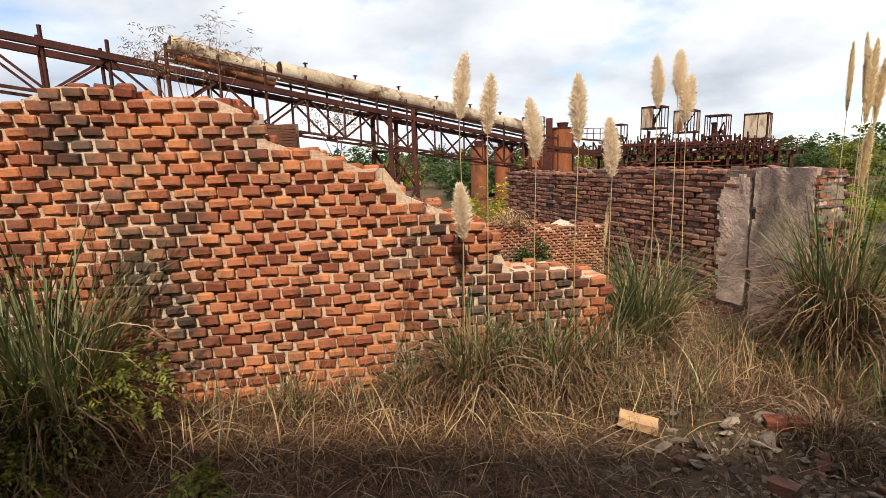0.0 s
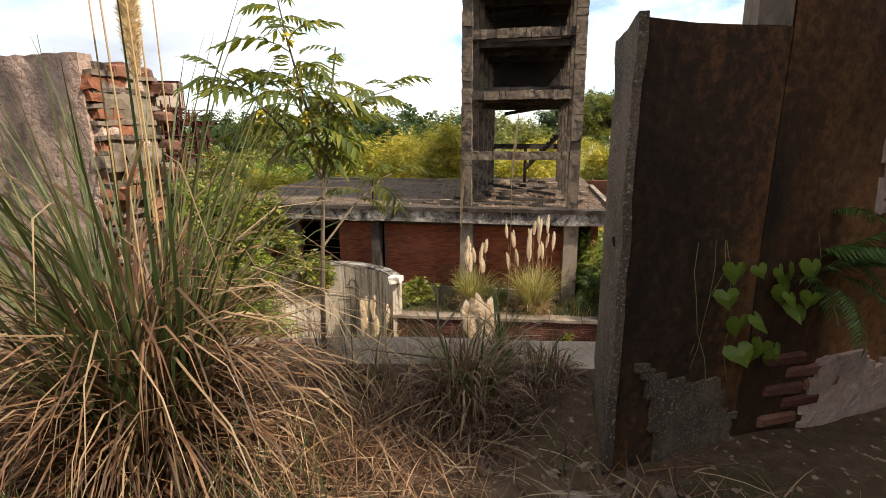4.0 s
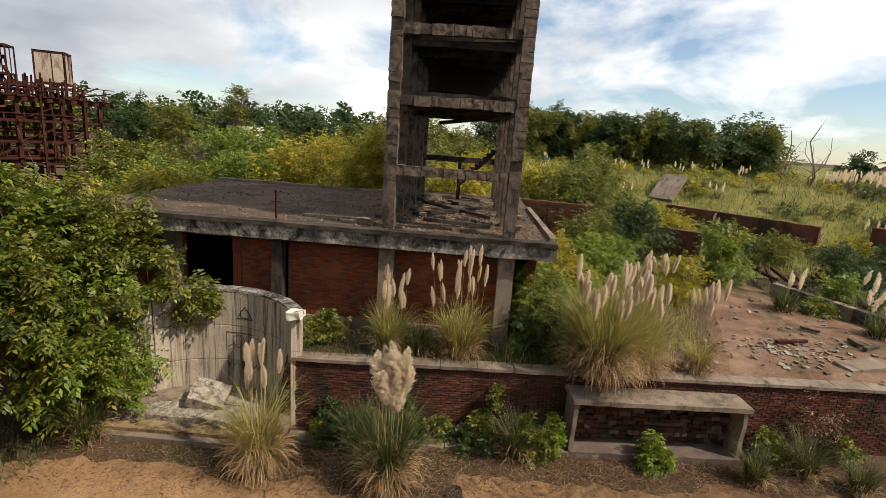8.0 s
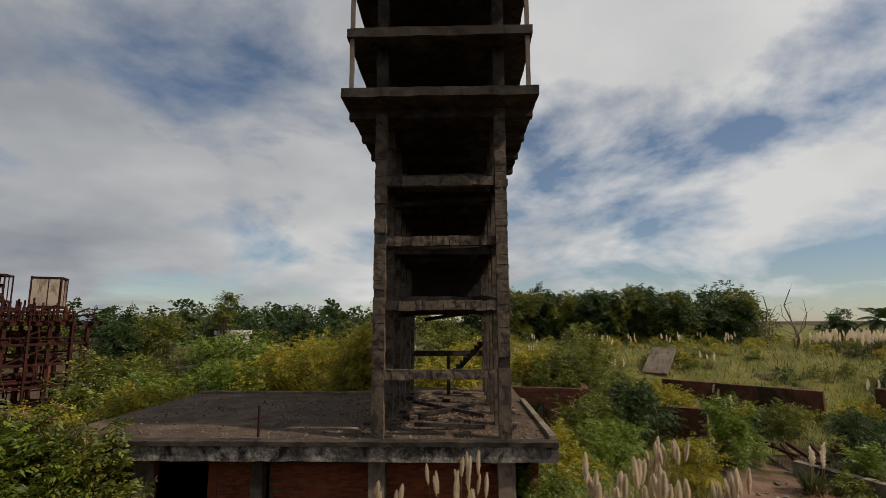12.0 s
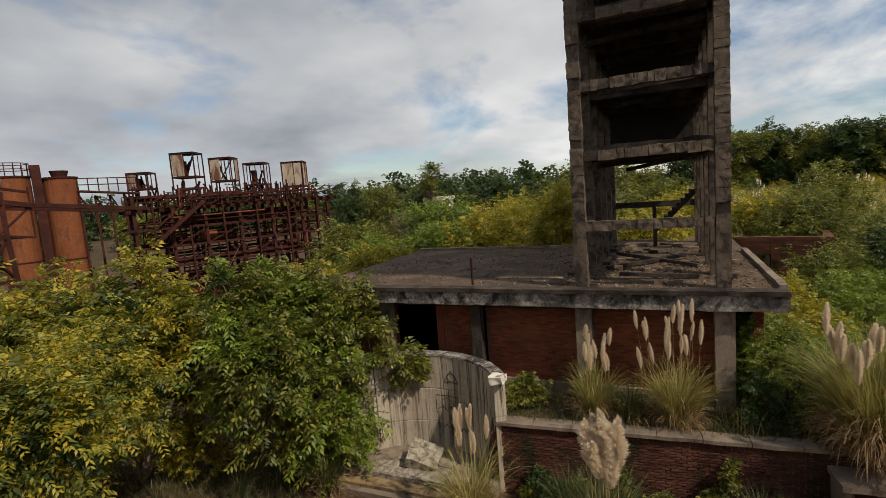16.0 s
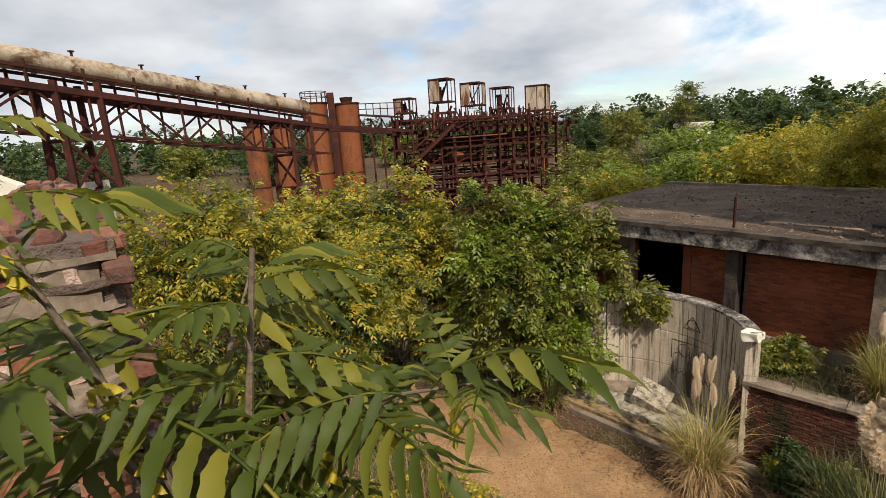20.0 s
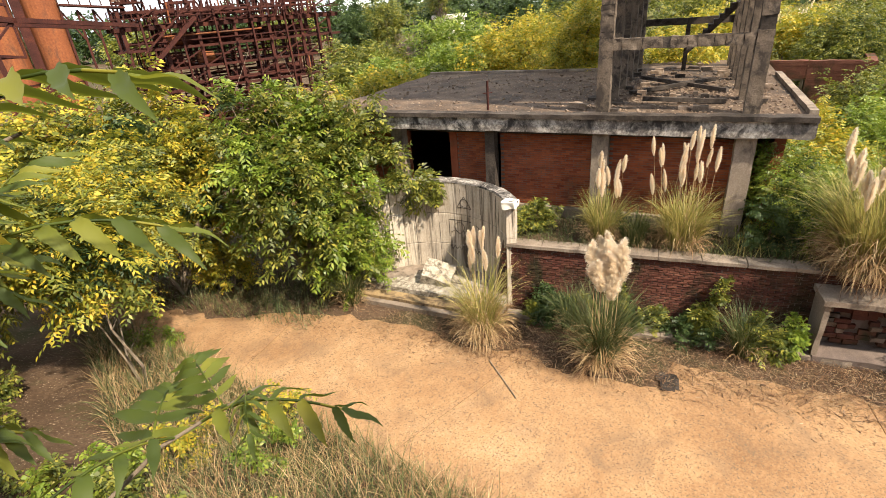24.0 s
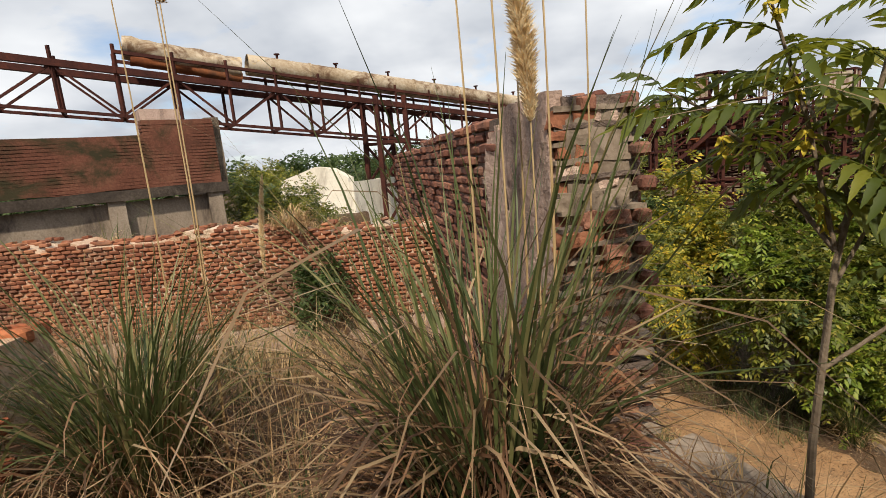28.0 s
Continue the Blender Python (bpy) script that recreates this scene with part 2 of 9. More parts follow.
M_RUST = surface("rusted_steel", [(0.3, (0.022, 0.011, 0.010)), (0.5, (0.056, 0.02, 0.016)), (0.7, (0.115, 0.036, 0.022))], 1.5, 20, rough=0.8, metal=0.2, bump=0.3)
M_RUST_O = surface("orange_rusted_steel", [(0.3, (0.11, 0.04, 0.022)), (0.5, (0.22, 0.075, 0.032)), (0.62, (0.30, 0.11, 0.04)), (0.78, (0.46, 0.24, 0.08))], 0.9, 10, rough=0.8, metal=0.15, bump=0.2,
                   stain=(0.09, 0.045, 0.03), stain_at=(0.5, 0.65), stain_scale=0.9, stretch=(1, 1, 0.3))
M_PIPE = surface("stained_sheet_metal", [(0.3, (0.17, 0.11, 0.065)), (0.46, (0.33, 0.255, 0.17)), (0.58, (0.46, 0.39, 0.30)), (0.72, (0.46, 0.31, 0.12))], 0.8, 9, rough=0.6, metal=0.25, bump=0.25,
                 stain=(0.13, 0.075, 0.045), stain_at=(0.5, 0.62), stain_scale=1.1)
M_BOXPANEL = surface("pale_rusty_panel", [(0.3, (0.20, 0.13, 0.09)), (0.5, (0.44, 0.36, 0.28)), (0.75, (0.58, 0.50, 0.41))], 0.9, 12, rough=0.7, metal=0.1, bump=0.2,
                     stain=(0.15, 0.065, 0.04), stain_at=(0.48, 0.6), stain_scale=1.2, stretch=(1, 1, 0.3))
M_WHITE = surface("pale_limewash", [(0.3, (0.52, 0.48, 0.40)), (0.6, (0.68, 0.64, 0.56)), (0.8, (0.75, 0.72, 0.66))], 1.0, 12, bump=0.2,
                  stain=(0.34, 0.30, 0.25), stain_at=(0.52, 0.68), stain_scale=1.2, stretch=(1, 1, 0.4))
M_ROAD = surface("sandy_road", [(0.3, (0.14, 0.076, 0.038)), (0.44, (0.245, 0.14, 0.07)), (0.56, (0.32, 0.195, 0.10)), (0.75, (0.42, 0.295, 0.18))], 0.5, 22, bump=0.5,
                 stain=(0.16, 0.105, 0.065), stain_at=(0.5, 0.8), stain_scale=0.9, specks=(26, 0.58, (0.15, 0.10, 0.06)))
M_WOOD = surface("grey_wood", [(0.3, (0.04, 0.032, 0.028)), (0.55, (0.09, 0.075, 0.062)), (0.8, (0.27, 0.23, 0.19))], 2.5, 40, bump=0.5, stretch=(1, 1, 1))
M_BARK = surface("bark", [(0.3, (0.08, 0.06, 0.045)), (0.55, (0.19, 0.15, 0.11)), (0.8, (0.30, 0.25, 0.19))], 4.0, 50, bump=0.6)
M_TWIG = surface("green_twig", [(0.3, (0.12, 0.11, 0.04)), (0.6, (0.24, 0.22, 0.09))], 4.0, 50, bump=0.2)
M_BOWL = surface("yellowed_plastic", [(0.3, (0.30, 0.19, 0.07)), (0.55, (0.50, 0.35, 0.15)), (0.8, (0.60, 0.46, 0.24))], 6.0, 40, rough=0.5, bump=0.15,
                 stain=(0.16, 0.09, 0.04), stain_at=(0.6, 0.68), stain_scale=9.0)
M_RUBBLE = surface("rubble", [(0.3, (0.09, 0.062, 0.045)), (0.5, (0.18, 0.13, 0.095)), (0.75, (0.32, 0.26, 0.205))], 3.0, 40, bump=0.7, vary='island', vary_amount=0.4)
# near-black colour that stands in for shade in rooms, bays and the drain
M_SHADE = surface("interior_shade", [(0.3, (0.02, 0.017, 0.015)), (0.7, (0.05, 0.04, 0.034))], 1.0, 10, bump=0.1)
M_BLADE_G = leaf_mat("grass_green", [(0.25, (0.03, 0.047, 0.016)), (0.5, (0.075, 0.095, 0.032)), (0.68, (0.15, 0.155, 0.06)), (0.85, (0.30, 0.24, 0.11))], (0.15, 0.18, 0.05))
M_BLADE_D = leaf_mat("grass_dry", [(0.2, (0.20, 0.12, 0.06)), (0.5, (0.38, 0.25, 0.125)), (0.8, (0.56, 0.42, 0.23))], (0.45, 0.3, 0.14))
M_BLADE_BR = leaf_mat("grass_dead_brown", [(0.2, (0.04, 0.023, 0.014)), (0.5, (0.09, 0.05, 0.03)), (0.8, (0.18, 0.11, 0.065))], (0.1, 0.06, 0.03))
M_PLUME = leaf_mat("pampas_plume", [(0.2, (0.78, 0.68, 0.52)), (0.5, (0.86, 0.78, 0.64)), (0.8, (0.90, 0.84, 0.73))], (0.95, 0.80, 0.62), rough=0.9, thin=0.5)
M_PLUME_D = leaf_mat("pampas_plume_narrow", [(0.2, (0.66, 0.52, 0.31)), (0.5, (0.80, 0.67, 0.45)), (0.8, (0.87, 0.77, 0.57))], (0.9, 0.74, 0.48), rough=0.9, thin=0.45)
M_LEAF = leaf_mat("leaf_green", [(0.15, (0.022, 0.034, 0.008)), (0.5, (0.10, 0.12, 0.02)), (0.85, (0.32, 0.28, 0.045))], (0.32, 0.35, 0.04))
M_LEAF_Y = leaf_mat("leaf_yellow_green", [(0.15, (0.06, 0.085, 0.014)), (0.38, (0.19, 0.205, 0.025)), (0.62, (0.40, 0.325, 0.034)), (0.84, (0.56, 0.33, 0.03))], (0.5, 0.46, 0.04), thin=0.32)
M_LEAF_B = leaf_mat("leaf_bright", [(0.15, (0.05, 0.09, 0.013)), (0.5, (0.135, 0.185, 0.022)), (0.8, (0.25, 0.28, 0.04)), (0.97, (0.5, 0.36, 0.03))], (0.3, 0.44, 0.04), rough=0.4)
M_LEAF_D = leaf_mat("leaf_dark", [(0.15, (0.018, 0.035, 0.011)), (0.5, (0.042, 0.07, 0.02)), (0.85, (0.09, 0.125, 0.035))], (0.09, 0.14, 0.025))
M_BRICK_B = surface("brick_brown", [(0.3, (0.11, 0.045, 0.028)), (0.5, (0.235, 0.095, 0.055)), (0.75, (0.34, 0.17, 0.10))], 1.6, 40, bump=0.6,
                    stain=(0.10, 0.065, 0.05), stain_at=(0.5, 0.66), stain_scale=1.1, vary='island', vary_amount=0.3)
M_BRICK_BO = surface("brick_brown_single", [(0.3, (0.11, 0.045, 0.028)), (0.5, (0.235, 0.095, 0.055)), (0.75, (0.34, 0.17, 0.10))], 1.6, 40, bump=0.6,
                     stain=(0.10, 0.065, 0.05), stain_at=(0.5, 0.66), stain_scale=1.1, vary='object', vary_amount=0.3)
M_TURF = surface("dry_turf", [(0.3, (0.06, 0.07, 0.018)), (0.48, (0.13, 0.13, 0.032)), (0.62, (0.24, 0.20, 0.06)), (0.8, (0.34, 0.26, 0.10))], 0.4, 9, bump=1.0, bump_dist=0.05)
M_PLASTER_O = surface("plaster_ochre", [(0.3, (0.028, 0.018, 0.012)), (0.46, (0.10, 0.05, 0.023)), (0.58, (0.225, 0.11, 0.046)), (0.75, (0.33, 0.19, 0.10))], 1.2, 26, bump=0.7, bump_dist=0.015,
                      stain=(0.028, 0.02, 0.015), stain_at=(0.45, 0.62), stain_scale=1.1, stretch=(1, 1, 0.3))
M_STEP = surface("weathered_step", [(0.3, (0.12, 0.085, 0.05)), (0.5, (0.27, 0.19, 0.10)), (0.75, (0.40, 0.30, 0.16))], 2.0, 30, bump=0.6, stain=(0.09, 0.065, 0.045), stain_at=(0.48, 0.62), stain_scale=3.0)

# ---- building blocks ----
rng = random.Random(7)


def part(name, bm, material, parent, label="", smooth=False):
    """Links a bmesh as one mesh object under a thing or a part."""
    me = bpy.data.meshes.new(name)
    bm.to_mesh(me)
    bm.free()
    return part_mesh(name, me, material, parent, label, smooth)


def part_mesh(name, me, material, parent, label="", smooth=False):
    if material and not me.materials:
        me.materials.append(material)
    if smooth:
        me.polygons.foreach_set("use_smooth", [True] * len(me.polygons))
    ob = new(name, me)
    if parent is not None:
        ob.parent = parent
    if label:
        ob["label"] = label
    return ob


def thing(name, label, category, at=(0, 0, 0), rz=0.0, group="", kind=""):
    ob = new(name)
    ob.matrix_basis = pose(*at, 0, 0, rz)
    ob.empty_display_size = 0.2
    return tagged(ob, label, category, group, kind)


def bm_box(bm, c, s, m=None, jitter=0.0, r=None):
    """A box with centre c and size s, turned by m, with its corners shaken."""
    vs = []
    for k in range(8):
        p = Vector(((k & 1) - 0.5, (k >> 1 & 1) - 0.5, (k >> 2) - 0.5))
        p = Vector((p.x * s[0], p.y * s[1], p.z * s[2]))
        if jitter:
            p += Vector([(r or rng).uniform(-jitter, jitter) for _ in range(3)])
        if m is not None:
            p = m @ p
        vs.append(bm.verts.new(p + Vector(c)))
    for f in ((0, 2, 3, 1), (4, 5, 7, 6), (0, 1, 5, 4), (2, 6, 7, 3), (0, 4, 6, 2), (1, 3, 7, 5)):
        bm.faces.new([vs[i] for i in f])
    return vs


def bm_tube(bm, p0, p1, r0, r1=None, n=8, cap=True):
    p0, p1 = Vector(p0), Vector(p1)
    r1 = r0 if r1 is None else r1
    z = (p1 - p0).normalized()
    x = z.orthogonal().normalized()
    y = z.cross(x)
    a = [bm.verts.new(p0 + (x * math.cos(t) + y * math.sin(t)) * r0) for t in [2 * math.pi * i / n for i in range(n)]]
    b = [bm.verts.new(p1 + (x * math.cos(t) + y * math.sin(t)) * r1) for t in [2 * math.pi * i / n for i in range(n)]]
    for i in range(n):
        bm.faces.new((a[i], a[(i + 1) % n], b[(i + 1) % n], b[i]))
    if cap:
        bm.faces.new(a[::-1])
        bm.faces.new(b)


def bm_bar(bm, p0, p1, w, h=None):
    """A square bar from p0 to p1."""
    p0, p1 = Vector(p0), Vector(p1)
    h = h or w
    d = p1 - p0
    q = d.to_track_quat('X', 'Z').to_matrix()
    bm_box(bm, (p0 + p1) / 2, (d.length, w, h), q)


def bar(name, p0, p1, w, mat, parent, h=None, label=""):
    bm = bmesh.new()
    bm_bar(bm, p0, p1, w, h)
    return part(name, bm, mat, parent, label)


def fast_mesh(name, verts, faces_len, loops):
    """A mesh from numpy arrays: verts (n, 3), polygons of faces_len corners, loops flat."""
    me = bpy.data.meshes.new(name)
    verts = np.asarray(verts, np.float32).reshape(-1, 3)
    loops = np.asarray(loops, np.int32).ravel()
    nf = len(loops) // faces_len
    me.vertices.add(len(verts))
    me.vertices.foreach_set("co", verts.ravel())
    me.loops.add(len(loops))
    me.loops.foreach_set("vertex_index", loops)
    me.polygons.add(nf)
    me.polygons.foreach_set("loop_start", np.arange(0, nf * faces_len, faces_len, dtype=np.int32))
    me.update(calc_edges=True)
    me.validate()
    return me


def rough_block(bm, c, s, m=None, cuts=3, amount=0.03, seed=0, scale=1.5):
    """A box with subdivided faces, pushed about by noise: worn masonry and cast concrete."""
    b2 = bmesh.new()
    bm_box(b2, (0, 0, 0), s)
    longest = max(s)
    step = longest / cuts
    for ax in range(3):
        k = int(s[ax] / step)
        for i in range(1, k + 1):
            co = [0, 0, 0]
            co[ax] = -s[ax] / 2 + s[ax] * i / (k + 1)
            no = [0, 0, 0]
            no[ax] = 1
            bmesh.ops.bisect_plane(b2, geom=b2.verts[:] + b2.edges[:] + b2.faces[:], plane_co=co, plane_no=no)
    for v in b2.verts:
        w = (m @ v.co if m is not None else v.co) + Vector(c)
        n = noise.noise_vector(w * scale + Vector((seed, seed * 0.7, 0)))
        v.co = w + n * amount
    me = bpy.data.meshes.new("tmp")
    b2.to_mesh(me)
    b2.free()
    bm.from_mesh(me)
    bpy.data.meshes.remove(me)


def rough_part(name, c, s, mat, parent, m=None, cuts=6, amount=0.025, label="", seed=0, scale=1.5):
    bm = bmesh.new()
    rough_block(bm, c, s, m, cuts, amount, seed, scale)
    return part(name, bm, mat, parent, label)


def fbm(x, y, s, o=3):
    v, a = 0.0, 1.0
    for _ in range(o):
        v += a * noise.noise((x * s, y * s, 3.1))
        s *= 2.1
        a *= 0.5
    return v


# ---- the ground ----
R0 = Vector((13.6, 12.5))            # left end of the low brick wall along the road
ND = Vector((0.866, 0.5))            # from the road towards the brick building
QD = Vector((0.5, -0.866))           # along the road
ROAD_Z, TERR_Z, UP_Z = -6.75, -4.75, -0.2


def eq(x, y):
    d = Vector((x, y)) - R0
    return d.dot(ND), d.dot(QD)


def at_eq(e, q, z=0.0):
    p = R0 + ND * e + QD * q
    return Vector((p.x, p.y, z))


def step01(t):
    t = max(0.0, min(1.0, t))
    return t * t * (3 - 2 * t)


def platform_edge(y):
    if y < 2.4:
        return 6.4
    if y < 3.2:
        return 5.2 - (y - 2.4) * 0.2
    if y < 5.0:
        return 5.04 - (y - 3.2) * 0.73
    if y < 11.5:
        return 3.55 - (y - 5.0) * 0.44
    if y < 16:
        return 0.69 - (y - 11.5) * 0.94
    return -3.54 - (y - 16) * 0.12


def ground_z(x, y):
    e, q = eq(x, y)
    if x < platform_edge(y) and y < 25 and x > -60 and y > -60:
        z = UP_Z + 0.05 * fbm(x, y, 0.9)
        z -= 0.5 * step01((y - 5.6) / 1.2)
        return z
    g = (Vector((x, y)) - Vector((7.3, 11.2))).dot(Vector((0.95, 0.3)))
    r = math.hypot(x - 4, y - 4)
    if e > 0.12 and q > -0.2:
        z = TERR_Z + 0.06 * fbm(x, y, 0.6)
        # the hillside on the far right
        h = step01((e - 24 + 0.55 * max(0.0, q - 16)) / 22) * step01((q + 4) / 12)
        z += 3.6 * h + 0.25 * h * fbm(x, y, 0.12)
    elif e > 0.12:
        z = ROAD_Z + 1.3 * step01(e / 7) + 0.1 * fbm(x, y, 0.4)
    else:
        z = ROAD_Z + 0.02 * fbm(x, y, 0.8)
        if g < 0:
            z += min(1.9, -g * 0.42) + 0.12 * fbm(x, y, 0.8) * min(1, -g)
    z += step01((r - 45) / 60) * (2.2 if z < -3 else 0.0)
    return z


def axis(lo, hi, step, far):
    a = list(np.arange(lo, hi + 1e-6, step))
    d, v, w = step, a[-1], a[0]
    right, left = [], []
    while v < far:
        d *= 1.35
        v += d
        w -= d
        right.append(v)
        left.append(w)
    return left[::-1] + a + right


def grid_mesh(name, ex, qx, zf, warp=None):
    V = []
    for e in ex:
        for q in qx:
            p = R0 + ND * e + QD * q
            V.append((p.x, p.y, zf(p.x, p.y)))
    nq = len(qx)
    i = np.arange((len(ex) - 1) * (nq - 1))
    a = (i // (nq - 1)) * nq + i % (nq - 1)
    loops = np.stack([a, a + nq, a + nq + 1, a + 1], 1)
    return fast_mesh(name, V, 4, loops)


M_SOIL = surface("dry_soil_and_litter", [(0.25, (0.026, 0.017, 0.011)), (0.45, (0.062, 0.039, 0.024)), (0.6, (0.105, 0.068, 0.042)), (0.8, (0.17, 0.12, 0.075))], 0.5, 14, bump=1.0, bump_dist=0.03,
                 stain=(0.055, 0.05, 0.022), stain_at=(0.5, 0.62), stain_scale=0.3, specks=(22, 0.64, (0.26, 0.2, 0.14)))
ground = part_mesh("ground", grid_mesh("ground", axis(-16, 30, 0.22, 3000), axis(-14, 18, 0.3, 3000), ground_z), M_SOIL, None, smooth=True)
tagged(ground, "dry brown soil with litter and grass", "ground", kind="structure")

hill = part_mesh("hillside", grid_mesh("hillside", list(np.arange(12, 70, 1.2)) + list(np.arange(75, 400, 25)), list(np.arange(2, 46, 1.2)) + list(np.arange(50, 260, 25)), lambda x, y: ground_z(x, y) + 0.05), M_TURF, None, smooth=True)
tagged(hill, "grassy hillside of straw and olive turf", "ground", kind="structure")

# sandy concrete road in slabs with open joints
road = tagged(new("road"), "sandy concrete road with cracked joints", "road", kind="structure")
for q0, q1 in ((-19, -6.012), (-5.988, 0.392), (0.408, 8.2), (8.22, 22)):
    bm = bmesh.new()
    nq, ne = max(4, int((q1 - q0) / 0.16)), 14
    rows = []
    for i in range(nq + 1):
        q = q0 + (q1 - q0) * i / nq
        skew = 0.52 * max(0.0, 1 - abs(q - 0.4) / 4)
        row = []
        # the near edge bends away to the left, the far edge frays into the verge
        p = R0 + QD * q
        lo = -(p - Vector((7.3, 11.2))).dot(Vector((0.95, 0.3))) / ND.dot(Vector((0.95, 0.3)))
        lo = max(lo, -13) + 0.25 * noise.noise((q * 0.7, 1, 0))
        hi = -2.05 + 0.35 * noise.noise((q * 0.5, 9, 0)) + 0.3 * noise.noise((q * 2.1, 5, 0)) + 0.35 * step01((-1 - q) / 2) - 1.1 * step01((-5.0 - q) / 4) - 0.45 * step01(q / 2) + 0.75 * step01((q - 4.1) / 0.4)
        for j in range(ne + 1):
            e = lo + (hi - lo) * j / ne
            P = at_eq(e, q + skew * (e + 3.4))
            row.append(bm.verts.new((P.x, P.y, ROAD_Z + 0.045 + 0.008 * noise.noise((P.x * 0.5, P.y * 0.5, 2)) - 0.05 * max(0, j - ne + 2) / 2)))
        rows.append(row)
    for i in range(nq):
        for j in range(ne):
            bm.faces.new((rows[i][j], rows[i][j + 1], rows[i + 1][j + 1], rows[i + 1][j]))
    geom = bmesh.ops.extrude_face_region(bm, geom=bm.faces[:])
    bmesh.ops.translate(bm, vec=(0, 0, -0.22), verts=[v for v in geom["geom"] if isinstance(v, bmesh.types.BMVert)])
    bmesh.ops.recalc_face_normals(bm, faces=bm.faces[:])
    part("slab", bm, M_ROAD, road)


# ---- brick walls ----
def brick_set(mat, L, D, H, n=7, seed=1):
    """A few alike bricks with worn edges and corners, to be shared."""
    r = random.Random(seed)
    out = []
    for k in range(n):
        bm = bmesh.new()
        bm_box(bm, (0, 0, 0), (L, D, H), None, 0.004, r)
        bmesh.ops.bevel(bm, geom=bm.edges[:], offset=r.uniform(0.006, 0.016), segments=1, affect='EDGES')
        for v in bm.verts:
            v.co += Vector([r.uniform(-0.0035, 0.0035) for _ in range(3)])
        me = bpy.data.meshes.new("brick")
        bm.to_mesh(me)
        bm.free()
        me.materials.append(mat)
        out.append(me)
    return out


def brick_wall(name, p0, p1, base, top, thick, label, core_mat, mat, mat_joined, L=0.145, H=0.072, joint=0.016, single=None, bond=0.5, gap=0.03, proud=0.018,
               both=False, skip=None, seed=3, inset=0.02, kind="structure", brick_depth=0.07, jit=0.006, cap=True):
    """A wall from p0 to p1 seen from its left-hand side: a mortar core and proud bricks on its face. top(s): height of its broken edge at s metres from p0.
    single: the stretch (s0, s1, z0, z1) whose bricks are pieces of their own."""
    r = random.Random(seed)
    p0, p1 = Vector((*p0, 0)), Vector((*p1, 0))
    d = (p1 - p0)
    length = d.length
    d.normalize()
    n = Vector((-d.y, d.x, 0))
    ang = math.atan2(d.y, d.x)
    wall = tagged(new(name), label, "wall", kind=kind)
    # mortar core
    bm = bmesh.new()
    ns = max(2, int(length / 0.16))
    prof = []
    for i in range(ns + 1):
        s = length * i / ns
        z = max(base + 0.02, top(s) - 0.03)
        row = []
        for off in (-inset, -thick + inset):
            col = []
            m = 8
            for j in range(m + 1):
                zz = base + (z - base) * j / m
                w = p0 + d * s + n * off + Vector((0, 0, zz))
                w += noise.noise_vector(w * 6) * 0.006
                col.append(bm.verts.new(w))
            row.append(col)
        prof.append(row)
    for i in range(ns):
        for k in range(2):
            for j in range(8):
                q = (prof[i][k][j], prof[i + 1][k][j], prof[i + 1][k][j + 1], prof[i][k][j + 1])
                bm.faces.new(q if k == 0 else q[::-1])
        bm.faces.new((prof[i][0][8], prof[i + 1][0][8], prof[i + 1][1][8], prof[i][1][8]))
    for i in (0, ns):
        for j in range(8):
            q = (prof[i][0][j], prof[i][0][j + 1], prof[i][1][j + 1], prof[i][1][j])
            bm.faces.new(q if i == 0 else q[::-1])
    bmesh.ops.recalc_face_normals(bm, faces=bm.faces[:])
    part("mortar_core", bm, core_mat, wall)
    # bricks
    meshes = brick_set(mat, L - joint, brick_depth, H - joint * 0.8, seed=seed)
    V, F = [], []
    faces = [(0.0, 1)] + ([(-thick, -1)] if both else [])
    count = 0
    for off, side in faces:
        z = base + H / 2
        k = 0
        while z < base + 12:
            s = L / 2 - (L * bond if k % 2 else 0)
            any_left = False
            while s < length + L * 0.3:
                ss = max(0.02, min(length - 0.02, s))
                if z + H * 0.5 < top(ss) + r.uniform(-0.02, 0.03):
                    any_left = True
                    hole = skip(s, z, r) if skip and side == 1 else 0
                    if hole != 1:
                        push = r.uniform(-0.6, 1.0) * proud - (r.uniform(0.004, 0.012) if hole == 2 else 0)
                        c = p0 + d * (s + r.uniform(-jit, jit)) + n * (off + side * (push + inset * 0.2 - brick_depth / 2)) + Vector((0, 0, z + r.uniform(-0.004, 0.004)))
                        m = Matrix.LocRotScale(c, Euler((r.gauss(0, 0.03), r.gauss(0, 0.025), ang + r.gauss(0, 0.03))), (r.uniform(0.9, 1.04), 1, r.uniform(0.88, 1.05)))
                        me = r.choice(meshes)
                        if single and side == 1 and count < 300 and single[0] <= s <= single[1] and single[2] <= z <= single[3]:
                            ob = new("brick", me)
                            ob.parent = wall
                            ob.matrix_basis = m
                            count += 1
                        else:
                            b0 = len(V)
                            V.extend([m @ v.co for v in me.vertices])
                            F.extend([[b0 + i for i in p.vertices] for p in me.polygons])
                s += L
            z += H
            k += 1
            if not any_left and z > base + 0.5:
                break
    # a broken layer of bricks over the top of the core
    s = 0.08
